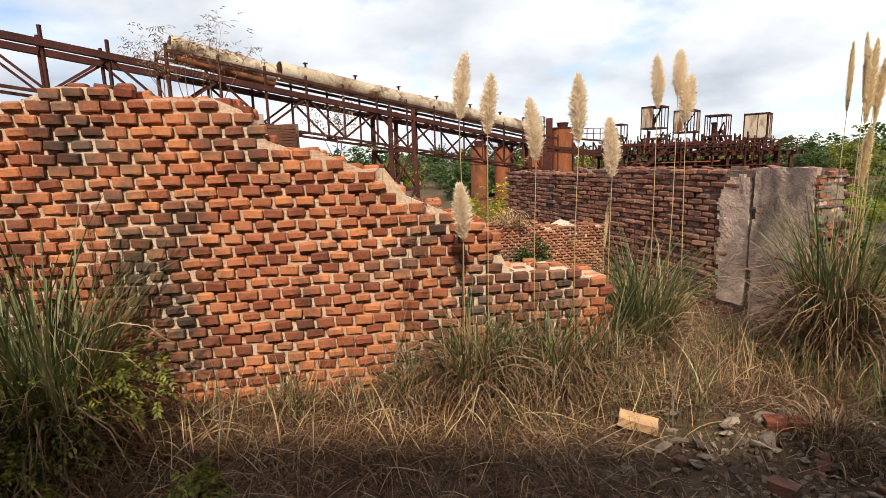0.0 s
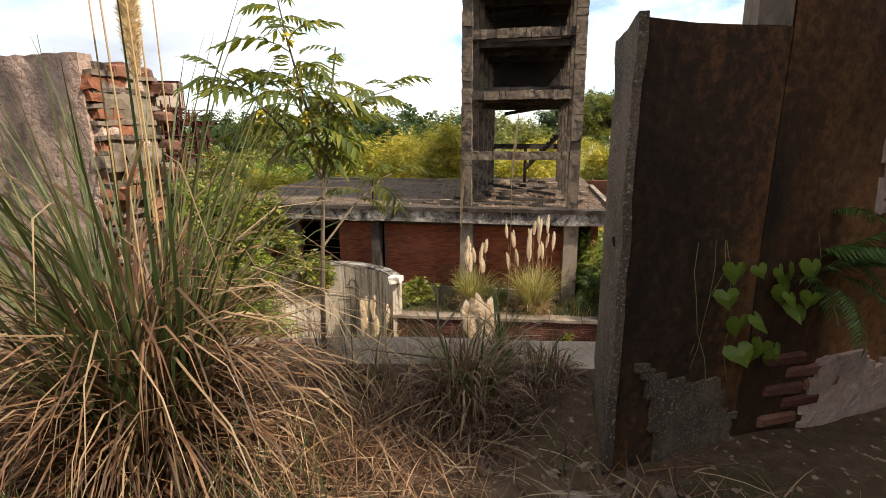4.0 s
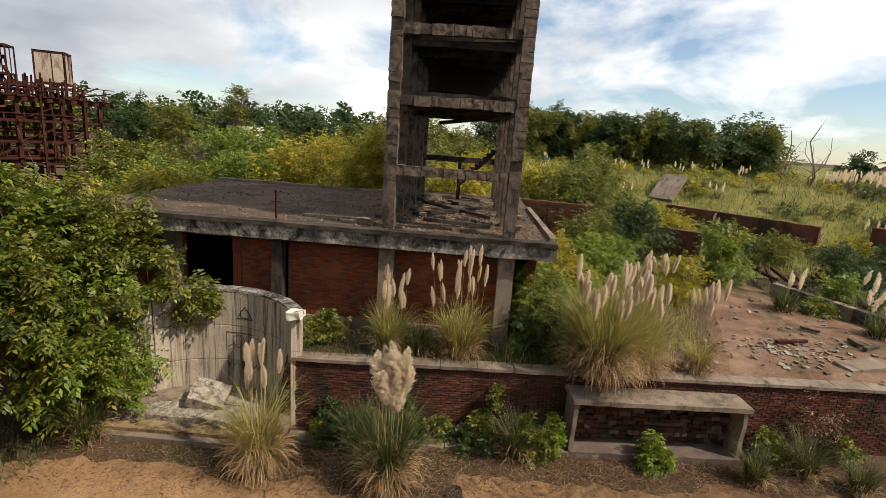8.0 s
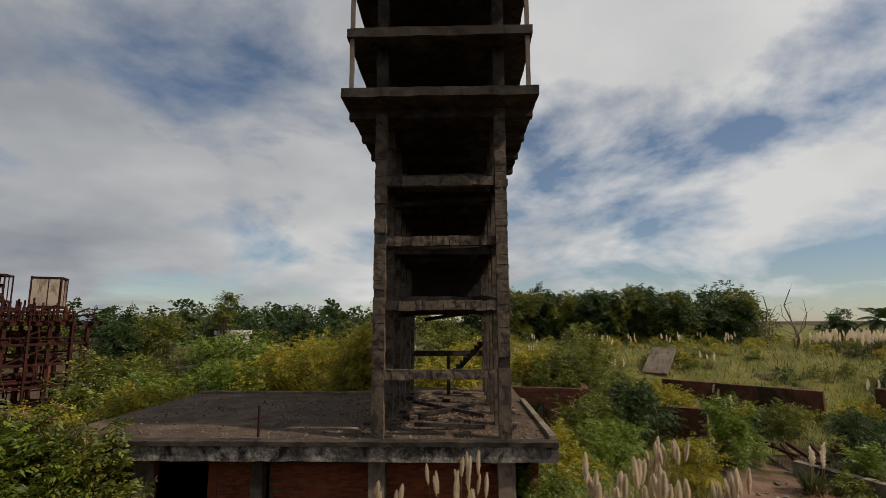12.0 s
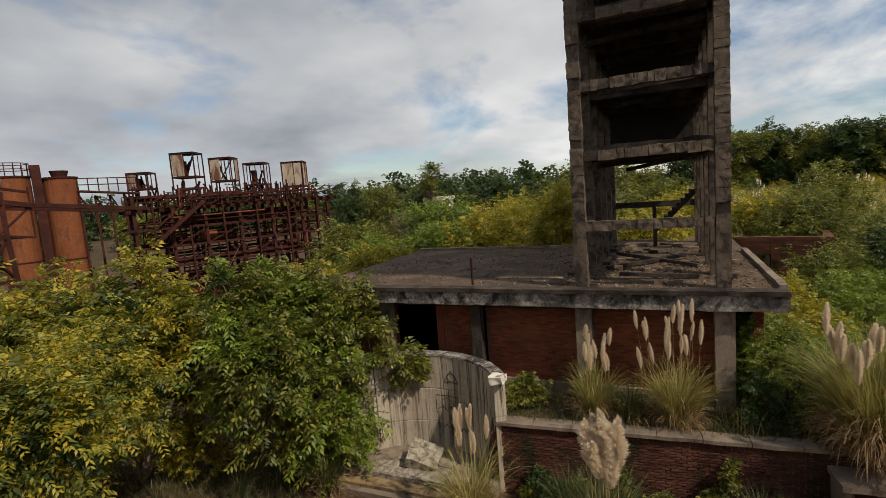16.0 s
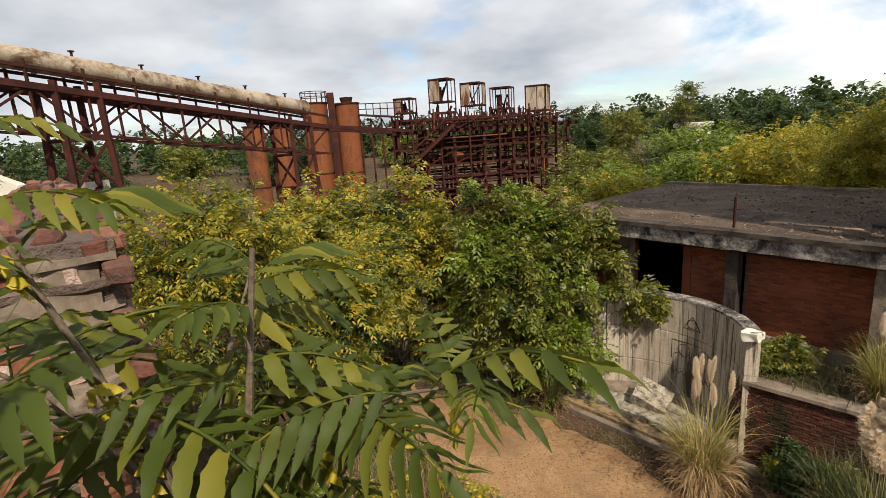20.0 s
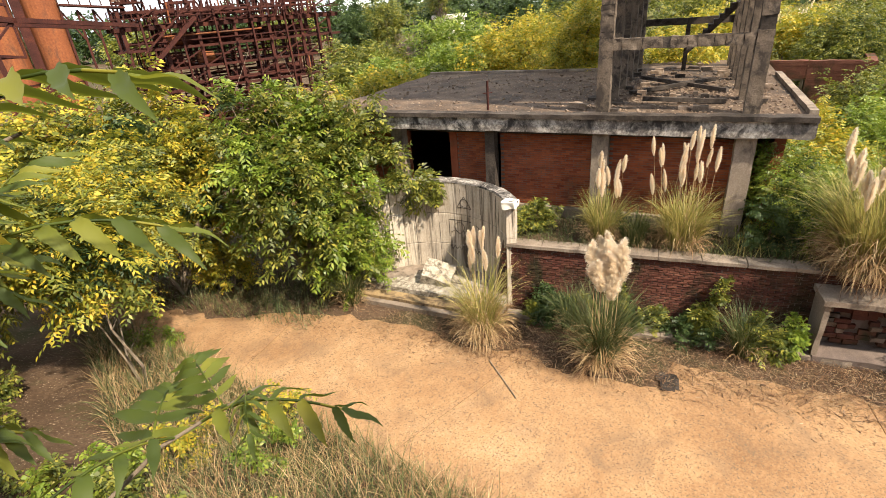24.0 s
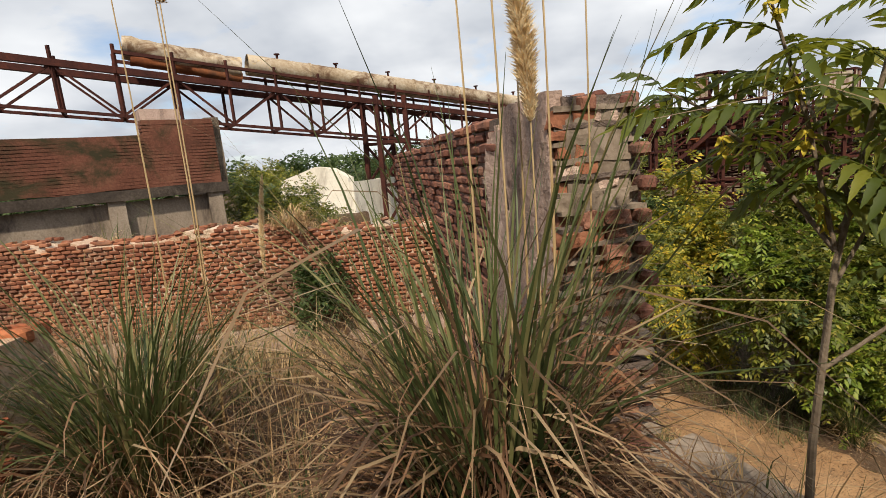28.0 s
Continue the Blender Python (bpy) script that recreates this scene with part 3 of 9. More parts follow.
    while cap and s < length - 0.08:
        off = -0.06
        while off > -thick + 0.08:
            off -= brick_depth * 0.8
            if r.random() < 0.86:
                c = p0 + d * (s + r.uniform(-0.03, 0.03)) + n * off + Vector((0, 0, top(s) - H * 0.5 + r.uniform(-0.025, 0.02)))
                m = Matrix.LocRotScale(c, Euler((r.gauss(0, 0.07), r.gauss(0, 0.07), ang + r.gauss(0, 0.12))), (r.uniform(0.8, 1.05), 1, 1))
                me = r.choice(meshes)
                b0 = len(V)
                V.extend([m @ v.co for v in me.vertices])
                F.extend([[b0 + i for i in p.vertices] for p in me.polygons])
            off -= 0.045
        s += L
    if V:
        me = bpy.data.meshes.new("bricks")
        me.from_pydata([tuple(v) for v in V], [], F)
        ob = part_mesh("bricks", me, mat_joined, wall)
        tagged(ob, kind="stuff")
    return wall


def lerp_profile(pts, ragged=0.05, seed=0, steps=0.072):
    """A stepped, ragged broken edge through (s, z) points."""
    def f(s):
        s0 = s + 0.10 * noise.noise((s * 4, seed, 0))
        for (a, za), (b, zb) in zip(pts, pts[1:]):
            if s0 <= b:
                t = (s0 - a) / max(1e-6, b - a)
                z = za + (zb - za) * max(0, min(1, t))
                break
        else:
            z = pts[-1][1]
        z += ragged * noise.noise((s * 7, seed + 5, 0))
        return round(z / steps) * steps
    return f

# ---- the upper ruin ----
def hole_a(s, z, r):
    v = noise.noise((s * 2.9, z * 4.2, 4.4))
    if v > 0.76:
        return 1
    return 2 if v > 0.42 or r.random() < 0.10 else 0


WA0, WA1 = (-5.5, 2.5), (1.02, 4.123)
LEN_A = (Vector(WA1) - Vector(WA0)).length
wall_a_top = lerp_profile([(0, 1.72), (2.2, 1.9), (2.5, 2.03), (2.74, 2.17), (3.19, 2.17), (3.27, 2.09), (3.95, 2.06), (4.05, 1.92), (4.12, 1.76), (4.64, 1.66), (4.83, 1.58), (5.01, 1.42), (5.2, 1.31),
                           (5.5, 1.18), (5.74, 1.02), (5.84, 0.74), (6.72, 0.66)], 0.035, 1)
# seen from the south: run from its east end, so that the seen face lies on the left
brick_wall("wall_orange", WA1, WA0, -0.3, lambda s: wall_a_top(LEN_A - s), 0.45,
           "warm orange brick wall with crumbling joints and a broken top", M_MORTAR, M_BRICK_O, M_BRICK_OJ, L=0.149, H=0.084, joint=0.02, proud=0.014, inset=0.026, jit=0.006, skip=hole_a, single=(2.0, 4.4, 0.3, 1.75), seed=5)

WB0, WB1 = (3.22, 5.02), (0.62, 11.0)
wall_b_top = lerp_profile([(0, 1.46), (0.25, 1.45), (1.9, 1.43), (4, 1.40), (6.6, 1.38)], 0.03, 2)
# plain plaster hides the bricks of its near end
brick_wall("wall_dark", WB0, WB1, -0.95, wall_b_top, 0.38, "dark weathered brick wall with a plastered end", M_MORTAR_D, M_BRICK_D, M_BRICK_DJ,
           L=0.21, H=0.072, joint=0.014, single=(1.05, 4.6, 0.2, 1.4), seed=8, proud=0.022, both=True, skip=lambda s, z, r: 1 if s < 1.0 + 0.06 * math.sin(z * 9) else (1 if noise.noise((s * 3, z * 3, 8)) > 0.55 else 0))
dB = (Vector(WB1) - Vector(WB0)).normalized()
nB = Vector((-dB.y, dB.x))
angB = math.degrees(math.atan2(dB.y, dB.x))


def on_b(s, off, z):
    p = Vector(WB0) + dB * s + nB * off
    return Vector((p.x, p.y, z))


pil = thing("plaster_pilaster", "grey pinkish plaster pilaster with a long crack", "pilaster", kind="structure")
RB = Euler((0, 0, radians(angB))).to_matrix()


def plaster_sheet(parent, s0, s1, z0, z1, off, thick, fade, seed, mat):
    """Plaster on the face of the dark wall, with a fallen, ragged outline."""
    bm = bmesh.new()
    c = 0.035
    ns, nz = int((s1 - s0) / c), int((z1 - z0) / c)
    vs = {}

    def vert(i, j, k):
        if (i, j, k) not in vs:
            s, z = s0 + i * c, z0 + j * c
            h = 0.016 * noise.noise((s * 5, z * 5, seed)) + 0.006 * noise.noise((s * 22, z * 22, seed))
            vs[i, j, k] = bm.verts.new(on_b(s + 0.012 * noise.noise((i * 0.9, j * 0.9, seed)), off + (thick + h if k else -0.03), z + 0.012 * noise.noise((i * 0.9, j * 0.9, seed + 3))))
        return vs[i, j, k]
    cells = set()
    for i in range(ns):
        for j in range(nz):
            s, z = s0 + (i + 0.5) * c, z0 + (j + 0.5) * c
            edge = min(s1 - s, z1 - z, s - s0 + 0.2) / fade
            if edge > 0.5 + 0.8 * noise.noise((s * 4, z * 4, seed + 9)) + 0.3 * noise.noise((s * 13, z * 13, seed)):
                cells.add((i, j))
    for i, j in cells:
        bm.faces.new((vert(i, j, 1), vert(i + 1, j, 1), vert(i + 1, j + 1, 1), vert(i, j + 1, 1)))
        for (di, dj), (p, q) in (((-1, 0), ((0, 0), (0, 1))), ((1, 0), ((1, 0), (1, 1))), ((0, -1), ((0, 0), (1, 0))), ((0, 1), ((0, 1), (1, 1)))):
            if (i + di, j + dj) not in cells:
                bm.faces.new((vert(i + p[0], j + p[1], 1), vert(i + q[0], j + q[1], 1), vert(i + q[0], j + q[1], 0), vert(i + p[0], j + p[1], 0)))
    bmesh.ops.recalc_face_normals(bm, faces=bm.faces[:])
    return part("plaster", bm, mat, parent)


plaster_sheet(pil, 0.02, 0.66, -0.9, 1.47, 0.0, 0.045, 0.05, 2, M_PLASTER)
plaster_sheet(pil, 0.70, 1.16, -0.1, 1.38, -0.012, 0.03, 0.14, 7, M_PLASTER)
# broken end of the wall: ragged courses of brick sticking out and stepping down towards the road
stub = thing("broken_wall_end", "ragged broken brick end of the dark wall, stepping down to the road", "wall", kind="structure")
rs = random.Random(4)
rough_part("lower_wall", on_b(0.2, -0.21, -3.95), (1.5, 0.42, 5.6), M_MORTAR_D, stub, RB, 20, 0.06, "", 3, 2)
rough_part("core", on_b(0.03, -0.16, 0.1), (0.1, 0.30, 2.5), M_CONC, stub, RB, 24, 0.02, "", 13, 9)
z, k = -1.15, 0
while z < 1.36:
    reach = 0.05 + 0.20 * step01((0.95 - z) / 1.6) + 0.09 * noise.noise((z * 3.1, 0, 6)) - 0.05 * step01((z - 1.1) / 0.3)
    for row in range(3):
        L = max(0.05, reach + rs.uniform(-0.07, 0.05))
        if rs.random() < 0.12:
            continue
        bm = bmesh.new()
        turn = RB @ Euler((rs.gauss(0, 0.04), rs.gauss(0, 0.035), rs.gauss(0, 0.09))).to_matrix()
        rough_block(bm, on_b(-L / 2 + 0.03, -0.01 - row * 0.105 + rs.uniform(-0.02, 0.02), z + 0.03 + rs.uniform(-0.012, 0.012)), (L, 0.105 * rs.uniform(0.85, 1.1), 0.062 * rs.uniform(0.85, 1.08)), turn, 7, 0.016, k * 5 + row, 18)
        part("brick", bm, rs.choice((M_BRICK_B, M_BRICK_DJ, M_BRICK_DJ, M_BRICK_B, M_BRICK_B, M_PLASTER, M_CONC, M_BRICK_DJ) if z < 0.9 else (M_BRICK_B, M_PLASTER, M_BRICK_B, M_CONC)), stub)
    # mortar squeezed between the courses
    bm = bmesh.new()
    rough_block(bm, on_b(-reach * 0.35, -0.16, z + 0.064), (max(0.05, reach * 0.8), 0.39, 0.022), RB, 8, 0.012, k, 12)
    part("mortar_bed", bm, M_CONC if k % 3 else M_MORTAR_D, stub)
    z += 0.072
    k += 1

# low wall behind, brick over a plaster dado
WD0, WD1 = (2.05, 7.95), (-4.4, 6.25)
LEN_D = (Vector(WD1) - Vector(WD0)).length
wall_d_top = lerp_profile([(0, 0.56), (1.2, 0.6), (2.4, 0.70), (3.2, 0.64), (LEN_D, 0.82)], 0.06, 3)
brick_wall("wall_low", WD0, WD1, -0.42, wall_d_top, 0.5, "low red brick wall over a pale plaster dado", M_MORTAR, M_BRICK_BO, M_BRICK_B, L=0.105, H=0.045, joint=0.010, single=(0.9, 1.9, -0.1, 0.5), seed=12, proud=0.008)
mid = (Vector(WD0) + Vector(WD1)) / 2
dado = rough_part("dado", (mid.x, mid.y + 0.22, -0.85), (LEN_D, 0.52, 0.84), M_PLASTER, None, Euler((0, 0, math.atan2(WD1[1] - WD0[1], WD1[0] - WD0[0]))).to_matrix(), 24, 0.03, seed=5)
tagged(dado, "pale flaking plaster dado under the low brick wall", "wall", kind="structure")
cap = rough_part("rubble_cap", (mid.x + 0.1, mid.y + 0.55, 0.2), (LEN_D, 0.9, 0.5), M_SOIL, None, Euler((0, 0, math.atan2(WD1[1] - WD0[1], WD1[0] - WD0[0]))).to_matrix(), 30, 0.12, seed=7, scale=2.5)
tagged(cap, "earth and rubble heaped behind the low wall", "rubble", kind="structure")

# damp wall on the right: a thick pier with a low shoulder, then a high wall
PN, PF = Vector((3.97, 2.82)), Vector((4.47, 3.04))
dC = Vector((0.8, -0.6))
wallc = thing("wall_damp", "damp dark plaster wall with exposed bricks and a thick pier", "wall", kind="structure")


def prism(name, pts, z0, z1, mat, parent, amount=0.012, label="", nz=10):
    """An upright block over a plan, with slightly uneven faces."""
    bm = bmesh.new()
    plan = []
    for a, b in zip(pts, pts[1:] + pts[:1]):
        a, b = Vector(a), Vector(b)
        k = max(1, int((b - a).length / 0.18))
        plan += [a + (b - a) * i / k for i in range(k)]
    rings = []
    for j in range(nz + 1):
        z = z0 + (z1 - z0) * j / nz
        ring = []
        for p in plan:
            w = Vector((p.x, p.y, z))
            ring.append(bm.verts.new(w + noise.noise_vector(w * 2.5) * amount))
        rings.append(ring)
    n = len(plan)
    for j in range(nz):
        for i in range(n):
            bm.faces.new((rings[j][i], rings[j][(i + 1) % n], rings[j + 1][(i + 1) % n], rings[j + 1][i]))
    bm.faces.new(rings[0][::-1])
    bm.faces.new(rings[-1])
    bmesh.ops.recalc_face_normals(bm, faces=bm.faces[:])
    return part(name, bm, mat, parent, label)


n_c = PF - PN
pA = PN + dC * 0.62
prism("pier", [PN, pA, pA + n_c, PF], -0.5, 1.45, M_PLASTER_D, wallc, 0.015)
# rough stucco skin on the pier's end
end_dir = n_c.normalized()
end_n = Vector((-end_dir.y, end_dir.x))
mid = (PN + PF) / 2 + end_n * 0.004
rough_part("stucco", (mid.x, mid.y, 0.485), (n_c.length + 0.02, 0.03, 1.95), M_STUCCO, wallc, Euler((0, 0, math.atan2(end_dir.y, end_dir.x))).to_matrix(), 26, 0.012, seed=3, scale=6)
pB = PN + dC * 3.6
prism("high_wall", [pA + dC * 0.002, pB, pB + n_c * 0.8, pA + n_c * 0.8 + dC * 0.002], -0.5, 2.7, M_PLASTER_O, wallc, 0.02, nz=20)
prism("post", [pA - dC * 0.16, pA - dC * 0.004, pA + n_c * 0.3 - dC * 0.004, pA + n_c * 0.3 - dC * 0.16], 1.452, 2.6, M_CONC, wallc, 0.008)
# bare bricks where the plaster has fallen
nC = Vector((dC.y, -dC.x))
rb = random.Random(9)
mesh_c = brick_set(M_BRICK_D, 0.21, 0.06, 0.056, seed=21)
for k in range(42):
    zc = -0.36 + 0.072 * k
    for i in range(16):
        s = 0.75 + i * 0.225 + (0.11 if k % 2 else 0)
        v = noise.noise((s * 0.9 + 3, zc * 0.8, 2)) + 0.55 * step01((s - 1.35) / 0.3) * step01((zc - 0.9) / 0.4) + 0.5 * step01((0.35 - zc) / 0.3) * step01((s - 0.7) / 0.2)
        if v > 0.5 and s < 3.5:
            p = PN + dC * s + nC * -0.016
            ob = new("brick", rb.choice(mesh_c))
            ob.parent = wallc
            ob.matrix_basis = Matrix.LocRotScale((p.x, p.y, zc), Euler((rb.gauss(0, 0.03), 0, math.atan2(dC.y, dC.x) + rb.gauss(0, 0.03))), None)

# pale cracked render low on the damp wall, and old lime plaster higher up
RC = Euler((0, 0, math.atan2(dC.y, dC.x))).to_matrix()


def render_patch(s0, s1, z0, z1, mat, seed, name="old_plaster"):
    bm = bmesh.new()
    c = 0.03
    vs = {}

    def vert(i, j, k):
        if (i, j, k) not in vs:
            s, z = s0 + i * c + 0.011 * noise.noise((i * 0.9, j * 0.9, seed)), z0 + j * c + 0.011 * noise.noise((i * 0.9, j * 0.9, seed + 3))
            h = 0.014 + 0.012 * noise.noise((s * 6, z * 6, seed)) + 0.006 * noise.noise((s * 24, z * 24, seed))
            p = PN + dC * s + nC * (h if k else -0.02)
            vs[i, j, k] = bm.verts.new((p.x, p.y, z))
        return vs[i, j, k]
    ni, nj = int((s1 - s0) / c), int((z1 - z0) / c)
    cells = {(i, j) for i in range(ni) for j in range(nj)
             if min(i, ni - i, nj - j, j + 8) * c / 0.16 > 0.45 + 0.9 * noise.noise((i * c * 3.2, j * c * 3.2, seed + 9)) + 0.4 * noise.noise((i * c * 11, j * c * 11, seed))}
    for i, j in cells:
        bm.faces.new((vert(i, j, 1), vert(i + 1, j, 1), vert(i + 1, j + 1, 1), vert(i, j + 1, 1)))
        for (di, dj), (p, q) in (((-1, 0), ((0, 0), (0, 1))), ((1, 0), ((1, 0), (1, 1))), ((0, -1), ((0, 0), (1, 0))), ((0, 1), ((0, 1), (1, 1)))):
            if (i + di, j + dj) not in cells:
                bm.faces.new((vert(i + p[0], j + p[1], 1), vert(i + q[0], j + q[1], 1), vert(i + q[0], j + q[1], 0), vert(i + p[0], j + p[1], 0)))
    bmesh.ops.recalc_face_normals(bm, faces=bm.faces[:])
    part(name, bm, mat, wallc)


render_patch(0.05, 0.62, -0.3, 0.26, M_STUCCO, 4)
render_patch(0.95, 3.5, -0.3, 0.2, M_PLASTER, 6)
render_patch(1.15, 3.5, 0.75, 2.6, M_PLASTER, 12)
# concrete sill across the opening
sill = thing("concrete_sill", "low mossy concrete sill across the wall opening", "sill", kind="structure")
S0, S1 = Vector((5.0, 3.0)), Vector((3.7, 4.95))
dS = (S1 - S0).normalized()
sm = (S0 + S1) / 2
rough_part("slab", (sm.x - 0.06, sm.y - 0.03, -0.22), ((S1 - S0).length + 0.1, 0.36, 0.2), M_CONC, sill, Euler((0, 0, math.atan2(dS.y, dS.x))).to_matrix(), 12, 0.02, seed=6)
# face of the platform, down to the yard
rough_part("face", (sm.x - 0.05, sm.y - 0.03, -3.45), (2.3, 0.3, 6.2), M_PLASTER_D, sill, Euler((0, 0, math.atan2(dS.y, dS.x))).to_matrix(), 14, 0.03, seed=8)
# plain unseen walls that close the ruin behind and beside the walker
# south wall and raised parts are added to shade the floor and pier wall
prism("wall_south", [(-7, -2.2), (6.6, -2.2), (6.6, -2.6), (-7, -2.6)], -0.4, 5.3, M_PLASTER_D, None, 0.02)
prism("wall_south_high", [(4.15, -2.21), (6.6, -2.21), (6.6, -2.59), (4.15, -2.59)], 5.3, 7.6, M_PLASTER_D, None, 0.02)
tagged(bpy.data.objects["wall_south_high"], "unseen high part of the wall behind, added for shade", "wall", kind="structure")
prism("wall_south_west", [(-7, -2.21), (2.3, -2.21), (2.3, -2.59), (-7, -2.59)], 5.3, 5.5, M_PLASTER_D, None, 0.02)
tagged(bpy.data.objects["wall_south_west"], "unseen upper part of the wall behind, added to shade the floor", "wall", kind="structure")
prism("wall_south_mid", [(2.31, -2.21), (4.14, -2.21), (4.14, -2.59), (2.31, -2.59)], 5.3, 5.85, M_PLASTER_D, None, 0.02)
tagged(bpy.data.objects["wall_south_mid"], "unseen upper part of the wall behind, added to shade the floor", "wall", kind="structure")
tagged(bpy.data.objects["wall_south"], "unseen plastered wall behind the path, added to shade the floor", "wall", kind="structure")
prism("wall_west", [(-6.9, -2.2), (-6.5, -2.2), (-6.5, 3.0), (-6.9, 3.0)], -0.4, 2.6, M_BRICK_OJ, None, 0.02)
tagged(bpy.data.objects["wall_west"], "plain brick wall", "wall", kind="structure")
pC = PN + dC * 3.62
prism("wall_east", [(pC.x, pC.y), (pC.x + 0.4, pC.y), (pC.x + 0.4, -2.2), (pC.x, -2.2)], -0.4, 4.2, M_PLASTER_D, None, 0.02)
tagged(bpy.data.objects["wall_east"], "damp plastered wall", "wall", kind="structure")

# ---- the brick building with the concrete frame tower ----
BO = Vector((18.05, 8.45))
BU = Vector((-0.43, 0.903))     # along the front, to the left
BV = Vector((0.903, 0.43))      # away from the road
B_ANG = math.atan2(BU.y, BU.x)
RBU = Euler((0, 0, B_ANG)).to_matrix()


def bp(s, v, z):
    p = BO + BU * s + BV * v
    return Vector((p.x, p.y, z))


def bblock(name, s0, s1, v0, v1, z0, z1, mat, parent, amount=0.02, cuts=10, label="", seed=0, scale=1.5):
    return rough_part(name, bp((s0 + s1) / 2, (v0 + v1) / 2, (z0 + z1) / 2), (s1 - s0, v1 - v0, z1 - z0), mat, parent, RBU, cuts, amount, label, seed, scale)


bld = thing("brick_building", "derelict one-storey brick building with a stained flat roof", "building")
ROOF_Z = -1.45
bblock("roof_slab", -1.3, 13.0, -0.42, 8.8, ROOF_Z - 0.40, ROOF_Z - 0.02, M_ROOF, bld, 0.03, 26, seed=1, scale=1.0)
bblock("roof_slab", -1.3, 4.9, 8.8, 11.4, ROOF_Z - 0.40, ROOF_Z - 0.02, M_ROOF, bld, 0.03, 14, seed=17, scale=1.0)
bblock("fascia", -1.32, 13.0, -0.50, -0.424, ROOF_Z - 0.52, ROOF_Z - 0.12, M_FASCIA, bld, 0.03, 60, "mould-blackened pale fascia", 2, 3)
bblock("ledge", -1.34, 13.0, -0.58, -0.18, ROOF_Z - 0.116, ROOF_Z + 0.01, M_CONC_D, bld, 0.025, 60, "", 3, 3)
bblock("side_kerb", -1.36, -1.18, -0.15, 6.6, ROOF_Z - 0.06, ROOF_Z + 0.10, M_CONC, bld, 0.015, 20, "", 4, 2)
bblock("fascia", -1.36, -1.302, -0.40, 8.6, ROOF_Z - 0.50, ROOF_Z - 0.07, M_FASCIA, bld, 0.02, 30, "", 5, 3)
bblock("rear_kerb", 4.8, 13.0, 8.6, 8.8, ROOF_Z - 0.06, ROOF_Z + 0.08, M_CONC, bld, 0.02, 20, "", 6, 2)
for s, w in ((0.0, 0.46), (3.5, 0.44), (6.75, 0.30), (10.0, 0.4)):
    bblock("column", s - w / 2, s + w / 2, -0.28, 0.10, TERR_Z - 0.1, ROOF_Z - 0.50, M_CONC if w > 0.35 else M_CONC_D, bld, 0.018, 14, "", int(s * 7), 3)
bblock("plinth", 0.0, 10.0, 0.10, 0.34, TERR_Z - 0.15, TERR_Z + 0.32, M_CONC, bld, 0.02, 24, "pale concrete plinth", 8, 2)
bblock("lintel_beam", -0.2, 12.9, 0.13, 0.5, ROOF_Z - 0.72, ROOF_Z - 0.40, M_CONC_D, bld, 0.015, 24, "", 9, 2)
# brick panels: thin courses seen one by one
panel_mat = M_BRICK_R
for s0, s1 in ((0.2, 3.3), (3.7, 6.58), (6.92, 8.05)):
    bm = bmesh.new()
    rough_block(bm, bp((s0 + s1) / 2, 0.34, (TERR_Z + 0.32 + ROOF_Z - 0.72) / 2), (s1 - s0, 0.2, ROOF_Z - 0.72 - TERR_Z - 0.32), RBU, 8, 0.004, 1)
    part("wall_core", bm, M_MORTAR_D, bld)
    V, F = [], []
    r = random.Random(int(s0 * 10) + 3)
    z, k = TERR_Z + 0.36, 0
    while z < ROOF_Z - 0.74:
        s = s0 + 0.12 - (0.12 if k % 2 else 0)
        while s < s1 - 0.03:
            a, b = max(s0 + 0.01, s - 0.115), min(s1 - 0.01, s + 0.115)
            dep = r.uniform(0.006, 0.022)
            b0 = len(V)
            for vv in (0.24 - dep, 0.30):
                for ss in (a, b):
                    for zz in (z - 0.027, z + 0.027):
                        V.append(tuple(bp(ss, vv, zz)))
            F += [[b0 + i for i in f] for f in ((0, 1, 3, 2), (4, 6, 7, 5), (0, 2, 6, 4), (1, 5, 7, 3), (0, 4, 5, 1), (2, 3, 7, 6))]
            s += 0.24
        z += 0.068
        k += 1
    me = bpy.data.meshes.new("bricks")
    me.from_pydata(V, [], F)
    tagged(part_mesh("bricks", me, panel_mat, bld), kind="stuff")
# dark doorway and room behind
bblock("side_wall", 8.05, 8.3, 0.2, 0.5, TERR_Z, ROOF_Z - 0.42, M_BRICK_R, bld, 0.01, 6, "", 11)
bblock("side_wall", 9.9, 13.0, 0.2, 0.5, TERR_Z, ROOF_Z - 0.42, M_BRICK_R, bld, 0.01, 8, "", 12)
bblock("back_wall", -0.9, 13.0, 8.2, 8.5, TERR_Z - 0.1, ROOF_Z - 0.42, M_BRICK_R, bld, 0.01, 12, "", 13)
bblock("gable_wall", -0.95, -0.7, 0.5, 8.2, TERR_Z - 0.1, ROOF_Z - 0.42, M_BRICK_R, bld, 0.01, 12, "", 14)
bblock("gable_wall", 12.7, 12.95, 0.5, 8.2, TERR_Z - 0.1, ROOF_Z - 0.42, M_BRICK_R, bld, 0.01, 12, "", 15)
# near-black floor puts the room's shade into its colour
bblock("inner_floor", -0.7, 12.7, 0.5, 8.2, TERR_Z - 0.1, TERR_Z + 0.08, M_SHADE, bld, 0.01, 8, "", 16)

# roof post near the front edge
post = thing("roof_post", "thin rusty steel post standing on the roof edge", "post", tuple(bp(6.9, 0.1, ROOF_Z - 0.02)))
bar("shaft", (0, 0, 0), (0, 0, 0.85), 0.05, M_RUST, post)
bar("cross_piece", (-0.14, 0.06, 0.5), (0.14, -0.06, 0.5), 0.03, M_RUST, post)

